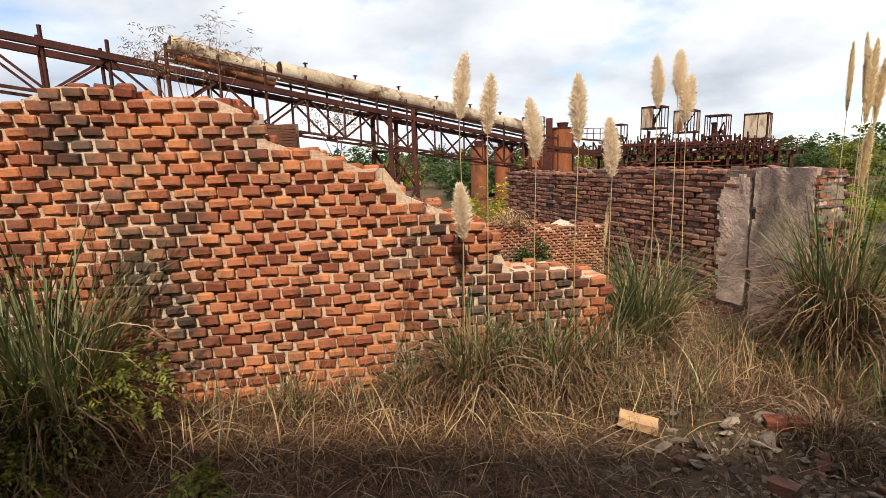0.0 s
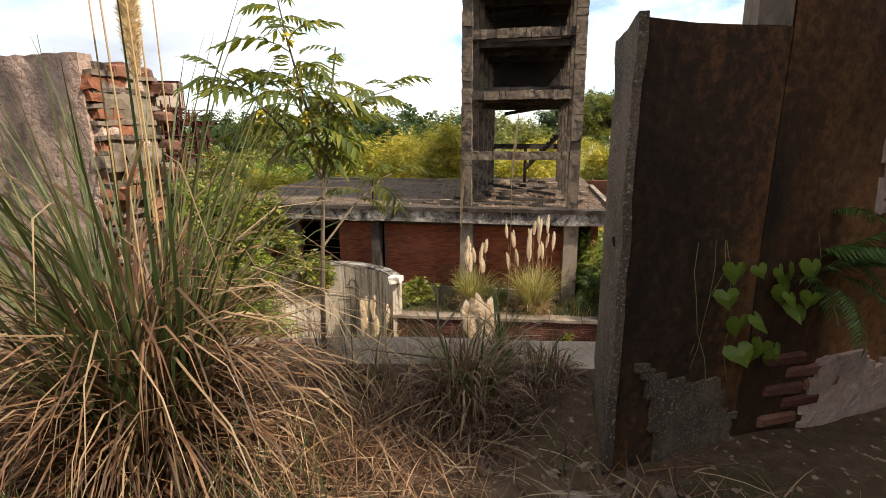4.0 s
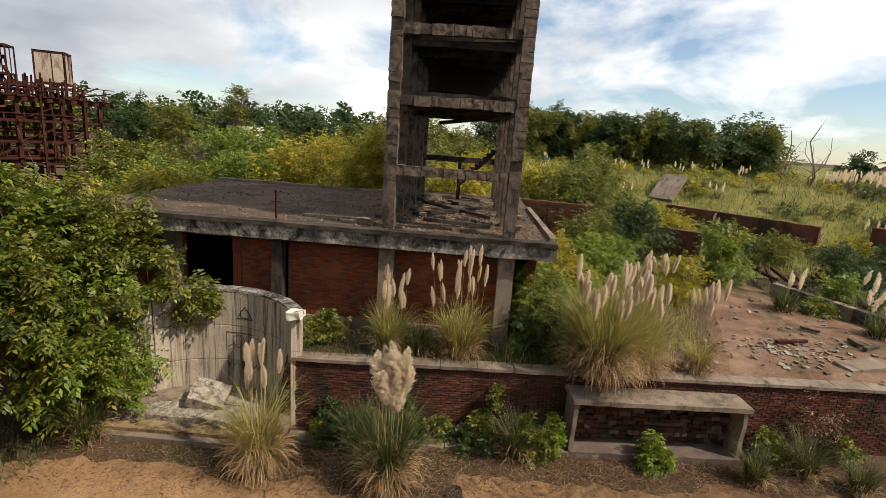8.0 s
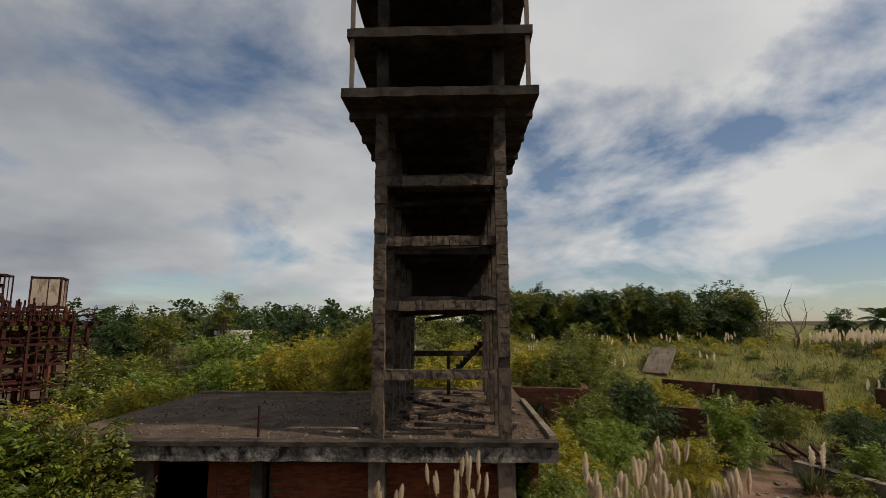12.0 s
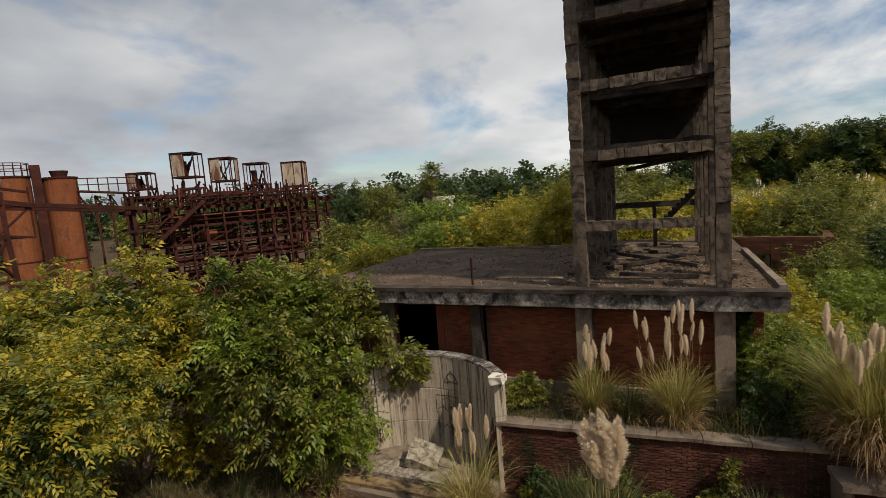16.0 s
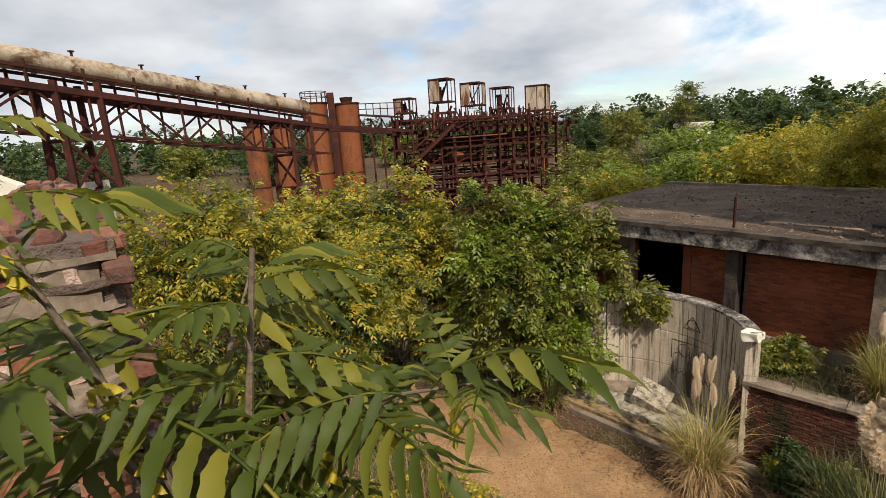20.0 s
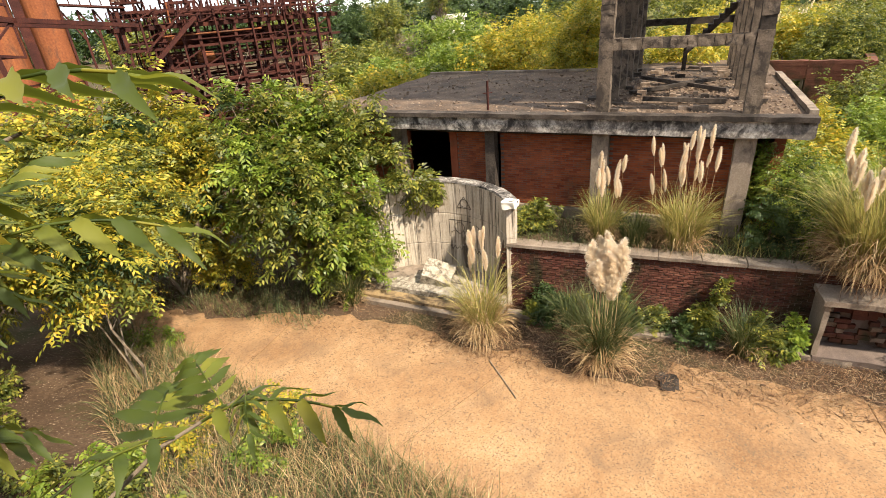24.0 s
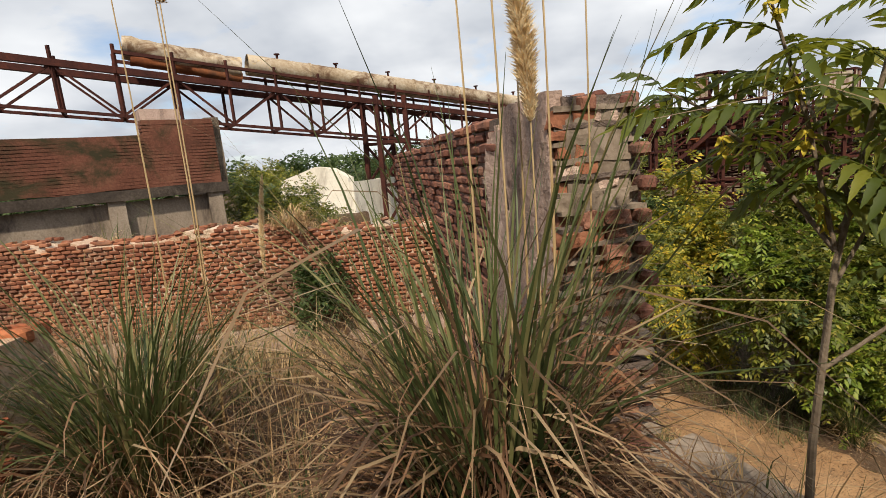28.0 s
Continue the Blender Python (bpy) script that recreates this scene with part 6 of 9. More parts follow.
fa = [bm.verts.new((x, 21.8 + (x + 7.9) * 0.45, z)) for x, z in pts]
fb = [bm.verts.new((x + 0.12, 22.15 + (x + 7.9) * 0.45, z)) for x, z in pts]
bm.faces.new(fa)
bm.faces.new(fb[::-1])
for i in range(len(pts)):
    bm.faces.new((fa[i], fb[i], fb[(i + 1) % 6], fa[(i + 1) % 6]))
bmesh.ops.recalc_face_normals(bm, faces=bm.faces[:])
part("gable", bm, M_WHITE, gab)
rough_part("side_wall", (-4.7, 25.0, -0.6), (0.3, 4.2, 2.4), M_WHITE, gab, Euler((0, 0, -0.25)).to_matrix(), 8, 0.04)

# small white shed roof far off among the trees
shed = thing("far_shed", "small white shed roof far off among trees", "shed", (53, 60.5, -2.2))
rough_part("roof", (0, 0, 2.6), (5.5, 3.0, 0.5), M_WHITE, shed, Euler((0, 0, 0.5)).to_matrix(), 4, 0.05)
rough_part("wall", (0, 0, 0.4), (5.0, 2.6, 4.0), M_WHITE, shed, Euler((0, 0, 0.5)).to_matrix(), 4, 0.02)

# ---- plants: builders ----
M_BLADE_M = leaf_mat("grass_thatch", [(0.25, (0.035, 0.019, 0.011)), (0.46, (0.125, 0.062, 0.033)), (0.66, (0.27, 0.155, 0.083)), (0.86, (0.46, 0.37, 0.23))], (0.24, 0.15, 0.07))
M_BLADE_Y = leaf_mat("grass_golden", [(0.2, (0.10, 0.11, 0.025)), (0.45, (0.25, 0.24, 0.06)), (0.65, (0.42, 0.36, 0.12)), (0.85, (0.58, 0.46, 0.20))], (0.55, 0.50, 0.15), thin=0.34)
M_BLADE_S = leaf_mat("grass_straw", [(0.2, (0.06, 0.034, 0.02)), (0.5, (0.17, 0.108, 0.058)), (0.8, (0.38, 0.28, 0.165))], (0.3, 0.2, 0.1))


def blade_mesh(name, base, azim, lean, droop, length, width, seg=5, seed=0):
    """Arching grass blades as tapered strips: base (n, 3) and arrays of n."""
    r = np.random.RandomState(seed)
    n = len(base)
    P = np.zeros((n, seg + 1, 3))
    P[:, 0] = base
    twist = r.normal(0, 0.25, n)
    for i in range(seg):
        t = (i + 0.5) / seg
        th = lean + droop * t ** 1.4
        az = azim + twist * t
        d = np.stack([np.sin(th) * np.cos(az), np.sin(th) * np.sin(az), np.cos(th)], 1)
        P[:, i + 1] = P[:, i] + d * (length / seg)[:, None]
    side = np.stack([-np.sin(azim), np.cos(azim), np.zeros(n)], 1)
    side += r.normal(0, 0.35, (n, 3))
    side /= np.linalg.norm(side, axis=1)[:, None]
    prof = np.array([0.75, 1.0, 0.9, 0.7, 0.42, 0.06]) if seg == 5 else np.linspace(1, 0.08, seg + 1)
    W = side[:, None, :] * (width[:, None] * prof[None, :])[:, :, None] * 0.5
    V = np.stack([P - W, P + W], 2).reshape(n, -1, 3)
    k = np.arange(seg)
    one = np.stack([2 * k, 2 * k + 1, 2 * k + 3, 2 * k + 2], 1)
    loops = (one[None] + (np.arange(n) * 2 * (seg + 1))[:, None, None]).reshape(-1)
    return fast_mesh(name, V.reshape(-1, 3), 4, loops)


def tuft(n, radius, lmin, lmax, wid, lean=(0.05, 0.6), droop=(0.5, 1.9), seed=0, seg=5, rise=0.0):
    r = np.random.RandomState(seed)
    a = r.uniform(0, 2 * np.pi, n)
    q = radius * np.sqrt(r.uniform(0, 1, n))
    base = np.stack([q * np.cos(a), q * np.sin(a), rise * r.uniform(0, 1, n) ** 1.6 * (1 - 0.6 * q / radius) - 0.02], 1)
    az = a + r.normal(0, 0.6, n) + 0.5 * np.sin(a * 3 + seed)
    L = r.uniform(lmin, lmax, n)
    return blade_mesh("blades", base, az, r.uniform(*lean, n), r.uniform(*droop, n), L, wid * r.uniform(0.6, 1.3, n), seg, seed)


def plume_mesh(name, length, width, hairs, seed, narrow=False, hair=0.0026):
    """A feathery pampas plume: a dense core of short hairs, with a looser fringe of finer ones on a bent spindle."""
    r = np.random.RandomState(seed)
    t = r.beta(1.15, 1.25, hairs)
    a = r.uniform(0, 2 * np.pi, hairs)
    bend = 0.10 * length * t ** 2
    prof = np.sin(np.pi * np.clip(t * 0.93 + 0.04, 0, 1)) ** 0.6
    # drooping locks give the outline its uneven edge
    lock = 1 + 0.22 * np.sin(a * 3 + t * 19 + seed) * np.sin(t * 31 + seed * 2)
    c = np.stack([bend, np.zeros(hairs), t * length], 1)
    rad = width * 0.5 * prof * lock * r.beta(1.6, 1.3, hairs)
    out = np.stack([np.cos(a), np.sin(a), np.zeros(hairs)], 1)
    p0 = c + out * rad[:, None] * 0.35
    up = (0.085 if not narrow else 0.06) * length * r.uniform(0.4, 1.0, hairs)
    p1 = c + out * rad[:, None] + np.stack([np.zeros(hairs), np.zeros(hairs), up], 1) + r.normal(0, 0.05 * width, (hairs, 3))
    sd = np.cross(p1 - p0, r.normal(0, 1, (hairs, 3)))
    sd /= np.linalg.norm(sd, axis=1)[:, None]
    w = (hair if not narrow else 0.0013) * r.uniform(0.5, 1.5, hairs)
    mid = (p0 + p1) / 2
    V = np.stack([p0, mid - sd * w[:, None], p1, mid + sd * w[:, None]], 1)
    loops = np.arange(hairs * 4)
    return fast_mesh(name, V.reshape(-1, 3), 4, loops)


PLUMES = [plume_mesh("plume", 0.42, 0.165, 6000, k) for k in range(3)]
PLUMES_N = [plume_mesh("plume", 0.56, 0.055, 6500, k + 10, True) for k in range(3)]
PLUMES_FAR = [plume_mesh("plume", 0.42, 0.165, 420, k + 20, hair=0.009) for k in range(3)]
for m in PLUMES + PLUMES_FAR:
    m.materials.append(M_PLUME)
for m in PLUMES_N:
    m.materials.append(M_PLUME_D)


def fluffy_plume(length, width, hairs, seed):
    """A ripe plume gone to fluff: long soft hairs from the spine that bend out and over."""
    r = np.random.RandomState(seed)
    t = r.beta(1.1, 1.2, hairs)
    a = r.uniform(0, 2 * np.pi, hairs)
    spine = np.stack([0.22 * length * t ** 2, 0.03 * length * np.sin(t * 5 + seed), t * length], 1)
    prof = np.sin(np.pi * np.clip(t * 0.88 + 0.09, 0, 1)) ** 0.55
    lock = 1 + 0.35 * np.sin(a * 2 + t * 9 + seed) * np.sin(t * 14 + seed)
    reach = width * 0.5 * prof * lock * r.beta(2.2, 1.3, hairs)
    out = np.stack([np.cos(a), np.sin(a), np.zeros(hairs)], 1)
    up = np.array([0, 0, 1.0]) * (length * r.uniform(0.05, 0.2, hairs))[:, None]
    p0 = spine + out * reach[:, None] * 0.1
    p1 = spine + out * reach[:, None] * 0.62 + up * 0.75
    p2 = spine + out * reach[:, None] + up * 0.8 + r.normal(0, 0.03 * width, (hairs, 3))
    sd = np.cross(p2 - p0, r.normal(0, 1, (hairs, 3)))
    sd /= np.linalg.norm(sd, axis=1)[:, None]
    w = (0.0021 * r.uniform(0.5, 1.4, hairs))[:, None]
    V = np.stack([p0, p1 - sd * w, p2, p1 + sd * w], 1)
    return fast_mesh("plume", V.reshape(-1, 3), 4, np.arange(hairs * 4))


def stem_mesh(h):
    bm = bmesh.new()
    n = 5
    for i in range(n):
        bm_tube(bm, (0.02 * math.sin(i * 0.7), 0, h * i / n), (0.02 * math.sin((i + 1) * 0.7), 0, h * (i + 1) / n), 0.005 * (1 - 0.1 * i), 0.005 * (1 - 0.1 * (i + 1)), n=5, cap=False)
    me = bpy.data.meshes.new("stem")
    bm.to_mesh(me)
    bm.free()
    me.materials.append(M_BLADE_D)
    return me


PLUMES_F = [fluffy_plume(0.42, 0.2, 7000, k + 40) for k in range(3)]
for m in PLUMES_F:
    m.materials.append(M_PLUME)
STEMS = [stem_mesh(1.0) for _ in range(1)]


def pampas(at, radius, green, dry, length, plumes=(), label="", seed=0, narrow=False, blade_w=0.011, scale=1.0, fat=1.0, droop=(0.35, 1.5), group="pampas clumps", fluffy=False):
    """plumes: (dx, dy, foot-to-tip height, lean)."""
    t = thing("pampas_clump", label or "pampas grass clump with arching green blades over dry thatch", "grass clump", at, 0, group=group)
    if green:
        part_mesh("green_tuft", tuft(green, radius * 0.6, length * 0.5, length * 1.05, blade_w, (0.0, 0.30), droop, seed, rise=0.25 * length), M_BLADE_Y if seed in (51, 52, 54, 55, 56, 57, 41) else M_BLADE_G, t)
    if dry:
        part_mesh("dry_tuft", tuft(dry, radius * 0.8, length * 0.25, length * 0.55, blade_w * 0.8, (0.05, 0.6), (1.9, 3.0), seed + 1, rise=0.5 * length), M_BLADE_D if seed > 40 else M_BLADE_M, t)
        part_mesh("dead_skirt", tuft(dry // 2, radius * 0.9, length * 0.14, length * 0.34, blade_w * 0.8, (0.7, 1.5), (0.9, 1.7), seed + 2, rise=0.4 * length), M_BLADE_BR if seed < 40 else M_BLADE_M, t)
        part_mesh("dead_stalk_tuft", tuft(max(6, dry // 20), radius * 0.7, length * 0.4, length * 0.75, blade_w * 0.45, (0.0, 0.25), (0.1, 0.8), seed + 3), M_BLADE_D, t)
    if dry and seed < 40:
        tagged(part_mesh("fallen_tuft", tuft(max(40, dry // 4), radius * 0.7, length * 0.5, length * 0.95, blade_w * 0.75, (0.0, 0.22), (2.2, 3.0), seed + 4, rise=0.5 * length), M_BLADE_S, t), kind="stuff")
    r = random.Random(seed)
    for dx, dy, h, lean in plumes:
        pl = (0.42 if not narrow else 0.56) * scale
        m = Matrix.Translation((dx, dy, 0)) @ Euler((r.uniform(-0.5, 0.5) * lean, lean, r.uniform(0, 6.3))).to_matrix().to_4x4()
        s = new("stem", STEMS[0])
        s.parent = t
        s.matrix_basis = m @ Matrix.Diagonal((scale, scale, max(0.2, h - pl * 0.9), 1))
        p = new("plume", r.choice(PLUMES_F if fluffy else PLUMES_FAR if blade_w >= 0.03 else PLUMES_N if narrow else PLUMES))
        p.parent = t
        p.matrix_basis = m @ Matrix.Translation((0, 0, h - pl)) @ Matrix.Rotation(r.uniform(0, 6.3), 4, 'Z') @ Matrix.Diagonal((fat * scale * r.uniform(0.85, 1.1), fat * scale * r.uniform(0.85, 1.1), scale * r.uniform(0.85, 1.12), 1))
    return t


def sprig_leaves(centres, dirs, length, pairs, leaf_l, leaf_w, r):
    """Pinnate sprigs: pairs of folded pointed leaflets along a drooping rachis, six corners a leaflet."""
    n = len(centres)
    d = dirs / np.linalg.norm(dirs, axis=1)[:, None]
    up = np.tile([0.0, 0, 1], (n, 1)) + r.normal(0, 0.25, (n, 3))
    side = np.cross(d, up)
    side /= np.linalg.norm(side, axis=1)[:, None] + 1e-9
    nor = np.cross(side, d)
    V = []
    for k in range(pairs):
        t = (k + 0.6) / pairs
        for s in (-1, 1):
            base = centres + d * (length * t)[:, None] - np.array([0, 0, 1]) * (0.25 * length * t * t)[:, None]
            ax = side * s * 0.85 + d * 0.55 - np.array([0, 0, 1]) * r.uniform(0.05, 0.6, (n, 1)) + r.normal(0, 0.15, (n, 3))
            ax /= np.linalg.norm(ax, axis=1)[:, None]
            wv = np.cross(ax, nor)
            wv /= np.linalg.norm(wv, axis=1)[:, None] + 1e-9
            ll = leaf_l * r.uniform(0.7, 1.15, (n, 1)) * (0.7 + 0.5 * math.sin(math.pi * t))
            tip = base + ax * ll - np.array([0, 0, 1]) * ll * 0.15
            mid = base + ax * ll * 0.45
            V.append(np.stack([base, mid - wv * leaf_w * 0.5, tip, mid + wv * leaf_w * 0.5], 1))
    return np.concatenate(V, 0).reshape(-1, 3)


def foliage(name, blobs, n_sprigs, sprig, pairs, leaf_l, leaf_w, mat, parent, seed=0, shell=0.55, per=9):
    """Shoots that stand out of a few uneven blobs (centre and radii each), every shoot set with sprigs of leaves, with gaps between the shoots."""
    r = np.random.RandomState(seed)
    n = max(3, n_sprigs // per)
    w = np.array([b[3] * b[4] * b[5] for b in blobs]) ** 0.67
    B = np.array(blobs)[r.choice(len(blobs), n, p=w / w.sum())]
    v = r.normal(0, 1, (n, 3))
    v[:, 2] += 0.15
    v /= np.linalg.norm(v, axis=1)[:, None]
    q = shell + (1 - shell) * r.uniform(0, 1, n) ** 0.7 - 0.12
    q *= 1 + 0.25 * np.sin(v[:, 0] * 5 + seed) * np.sin(v[:, 1] * 4.3 + 1) + 0.2 * np.sin(v[:, 2] * 7 + v[:, 0] * 3 + seed)
    S = B[:, :3] + v * B[:, 3:] * q[:, None]
    D = v + np.array([0, 0, 0.35]) + r.normal(0, 0.4, (n, 3))
    D /= np.linalg.norm(D, axis=1)[:, None]
    ln = np.minimum(B[:, 3:].min(1) * 0.8, sprig * 2.6) * r.uniform(0.6, 1.4, n)
    C, DD = [], []
    for k in range(per):
        t = (k + 0.3) / per
        C.append(S + D * (ln * t)[:, None] - np.array([0, 0, 1]) * (0.12 * ln * t * t)[:, None])
        a = k * 2.4 + r.uniform(-0.5, 0.5, n)
        x = np.cross(D, [0.3, 0.2, 0.9])
        x /= np.linalg.norm(x, axis=1)[:, None]
        y = np.cross(D, x)
        DD.append(x * np.cos(a)[:, None] + y * np.sin(a)[:, None] + D * (0.35 + 0.8 * t))
    C, DD = np.concatenate(C), np.concatenate(DD)
    V = sprig_leaves(C, DD, sprig * r.uniform(0.55, 1.15, len(C)), pairs, leaf_l, leaf_w, r)
    return part_mesh(name, fast_mesh(name, V, 4, np.arange(len(V))), mat, parent)


def limbs(parent, foot, tops, r0, mat, seed=0, kinks=4):
    """A tapered trunk with limbs that bend towards the blobs."""
    rr = random.Random(seed)
    foot = Vector(foot)
    for i, tp in enumerate(tops):
        bm = bmesh.new()
        tp = Vector(tp)
        p = foot.copy()
        rad = r0 * (1 if i == 0 else 0.6)
        for k in range(kinks):
            q = foot.lerp(tp, (k + 1) / kinks) + Vector([rr.gauss(0, 0.06) * (tp - foot).length for _ in range(2)] + [0]) * (0 if k == kinks - 1 else 1)
            r1 = rad * 0.72
            bm_tube(bm, p, q, rad, r1, n=6, cap=False)
            # a twig or two off each knee
            e = q + Vector((rr.uniform(-1, 1), rr.uniform(-1, 1), rr.uniform(0.2, 1))) * (tp - foot).length * 0.22
            bm_tube(bm, q, e, r1 * 0.5, r1 * 0.12, n=5, cap=False)
            p, rad = q, r1
        part("trunk" if i == 0 else "limb", bm, mat, parent)


def bush(name, label, at, blobs, n, mat, sprig=0.35, pairs=4, leaf_l=0.13, leaf_w=0.05, seed=0, cat="bush", stem=0.05, group="", mat2=None, shell=0.5):
    """blobs in metres about the foot: (x, y, z, rx, ry, rz)."""
    t = thing(name, label, cat, at, 0, group)
    limbs(t, (0, 0, -0.1), [(b[0], b[1], b[2] + b[5] * 0.3) for b in blobs], stem, M_BARK, seed)
    foliage("crown", blobs, n, sprig, pairs, leaf_l, leaf_w, mat, t, seed, shell)
    # inner shoots take the dark leaf colour, painting shade into the gaps
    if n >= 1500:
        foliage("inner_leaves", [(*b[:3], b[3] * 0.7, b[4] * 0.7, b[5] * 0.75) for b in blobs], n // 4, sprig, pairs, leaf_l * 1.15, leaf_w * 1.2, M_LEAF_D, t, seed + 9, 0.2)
    if mat2:
        foliage("crown_turning", blobs, n // 2, sprig, pairs, leaf_l, leaf_w, mat2, t, seed + 5, 0.8)
    return t


def blade_field(name, label, pts, lmin, lmax, wid, mat, seed, lean=(0.1, 0.9), droop=(0.4, 1.8), seg=4, cat="grass"):
    r = np.random.RandomState(seed)
    n = len(pts)
    me = blade_mesh(name, np.asarray(pts, float), r.uniform(0, 2 * np.pi, n), r.uniform(*lean, n), r.uniform(*droop, n), r.uniform(lmin, lmax, n), wid * r.uniform(0.6, 1.4, n), seg, seed)
    return tagged(part_mesh(name, me, mat, None), label, cat, kind="stuff")


# ---- pampas clumps in the upper ruin ----
pampas((-2.75, 2.72, -0.22), 0.42, 330, 420, 1.75, (), "tall green clump of coarse grass beside the orange wall", 1, blade_w=0.015)
pampas((-0.1, 3.55, -0.2), 0.34, 110, 520, 0.95, ((-0.1, 0.2, 2.50, 0.02), (0.12, 0.2, 2.40, 0.02), (-0.05, 0.0, 1.66, 0.04)), "pampas clump with pale plumes against the brick wall", 2, blade_w=0.012)
pampas((0.55, 3.68, -0.2), 0.36, 120, 620, 0.85, ((-0.14, 0.08, 2.20, 0.02), (0.15, 0.05, 2.32, 0.01)), "low dry pampas clump with pale plumes", 3, blade_w=0.012)
pampas((1.42, 4.42, -0.2), 0.32, 330, 300, 1.3, ((0.08, 0.15, 2.62, 0.02), (0.24, 0.2, 2.72, 0.02), (0.36, 0.05, 2.50, 0.05), (-0.36, -0.22, 2.05, 0.02)), "bright green pampas clump with tall pale plumes", 4, blade_w=0.012)
pampas((2.95, 4.28, -0.2), 0.33, 220, 760, 1.7, ((0.18, 0.14, 2.05, 0.02), (0.06, -0.05, 2.6, 0.02), (-0.02, -0.12, 2.56, 0.02), (0.2, 0.12, 2.7, 0.02)), "big shaggy pampas clump with dry thatch and thin plumes", 5, True, blade_w=0.014, droop=(0.1, 1.1), fat=1.7)
pampas((4.02, 3.52, -0.16), 0.24, 50, 320, 0.6, (), "tangled dry grass clump hanging over the sill", 6)
pampas((4.4, 3.3, -0.14), 0.2, 24, 160, 0.35, (), "tangled dry grass clump hanging over the sill", 10)
pampas((4.45, 3.56, -0.16), 0.08, 14, 40, 0.5, ((0.0, 0.0, 1.33, 0.03), (-0.17, 0.16, 1.1, 0.04)), "two slender plumes rising beside the sill", 19, True, scale=0.56, fat=0.6)
pampas((0.2, 3.62, -0.2), 0.3, 90, 420, 0.8, (), "shaggy grass clump before the low end of the wall", 16, blade_w=0.013)
pampas((0.98, 3.95, -0.2), 0.3, 60, 420, 0.85, (), "shaggy grass clump before the low end of the wall", 17, blade_w=0.013)
pampas((-0.55, 3.45, -0.2), 0.26, 60, 320, 0.6, (), "shaggy grass clump before the low end of the wall", 18)
pampas((-0.6, 8.0, 0.42), 0.3, 0, 200, 0.5, (), "tuft of dry grass on the heaped earth", 41)
pampas((0.5, 8.35, 0.42), 0.3, 20, 160, 0.5, (), "tuft of dry grass on the heaped earth", 42)
pampas((-2.0, 7.7, 0.42), 0.35, 20, 200, 0.55, (), "tuft of dry grass on the heaped earth", 43)
pampas((1.0, 4.9, -0.22), 0.28, 80, 240, 0.8, (), "shaggy grass clump between the two walls", 15)
pampas((3.12, 4.5, -0.2), 0.16, 40, 90, 0.9, ((0.04, 0.0, 2.74, 0.02), (-0.06, 0.05, 2.68, 0.02), (0.14, 0.05, 2.55, 0.03)), "thin tall plumes of grass near the sill", 7, True, fat=1.2)
pampas((1.2, 5.6, -0.55), 0.35, 120, 160, 0.9, ((0.1, 0.0, 1.7, 0.05),), "grass clump below the dark wall", 8, True)
pampas((0.2, 6.4, -0.75), 0.4, 160, 160, 0.9, (), "grass clump below the low wall", 9)
pampas((0.45, 7.62, 0.6), 0.2, 0, 260, 0.6, (), "tuft of dry grass hanging over the low wall", 41, droop=(1.2, 2.4))
pampas((-1.4, 3.25, -0.2), 0.25, 40, 160, 0.45, (), "thin weeds at the foot of the orange wall", 11)
pampas((2.1, 2.95, -0.22), 0.3, 0, 200, 0.55, (), "low tussock of dry grass", 12)

# thatch and litter over the floor of the ruin
rt_ = np.random.RandomState(3)


def litter_points(n, box, keep):
    pts = []
    while len(pts) < n:
        x, y = rt_.uniform(box[0], box[1]), rt_.uniform(box[2], box[3])
        if keep(x, y):
            pts.append((x, y, ground_z(x, y) + rt_.uniform(-0.01, 0.06)))
    return pts


def on_floor(x, y):
    ax = 2.5 + (x + 5.5) * 0.249
    return y < ax - 0.02 or (x > -0.1 and y < 4.95 - max(0, x - 3.25))


def thatch(x, y):
    if not on_floor(x, y):
        return False
    bare = step01((x - 0.5) / 0.7) * step01((3.72 - 0.05 * x - y) / 0.5)
    front = step01((1.9 - y) / 0.8) * 0.6
    return rt_.uniform() > max(bare, front) * 0.92


blade_field("thatch", "matted dry grass stalks over the floor of the ruin", litter_points(38000, (-5, 4.2, 0.6, 4.95), thatch), 0.07, 0.30, 0.0062, M_BLADE_M, 5, (0.85, 1.62), (-0.9, 1.3))
# dead brown stalks, with the floor's shade put into their colour
blade_field("dead_stalks", "dead stalks coloured darker to carry the shade of the floor", litter_points(12000, (-5, 4.2, 0.6, 4.6), lambda x, y: on_floor(x, y) and rt_.uniform() > 0.93 * step01((x - 0.6) / 0.6) * step01((3.5 - y) / 0.5)), 0.08, 0.32, 0.007, M_BLADE_BR, 6, (0.9, 1.62), (-0.8, 1.1))
blade_field("bleached_straw", "bleached straw lying in arcs before the walls", litter_points(2600, (-4.6, 4.0, 1.9, 4.9), lambda x, y: thatch(x, y) and (x < 1.6 or y > 3.7) and rt_.uniform() < 0.15 + step01((y - 2.5 - 0.22 * x) / 0.8)), 0.2, 0.6, 0.006, M_BLADE_D, 11, (0.35, 1.5), (0.2, 1.7), 5)
blade_field("upright_grass", "thin upright dry grass along the walls", litter_points(900, (-4.8, 4.0, 2.4, 4.95), lambda x, y: on_floor(x, y) and y > 3.3 + 0.1 * x), 0.2, 0.6, 0.006, M_BLADE_D, 7, (0.02, 0.45), (0.1, 1.4))
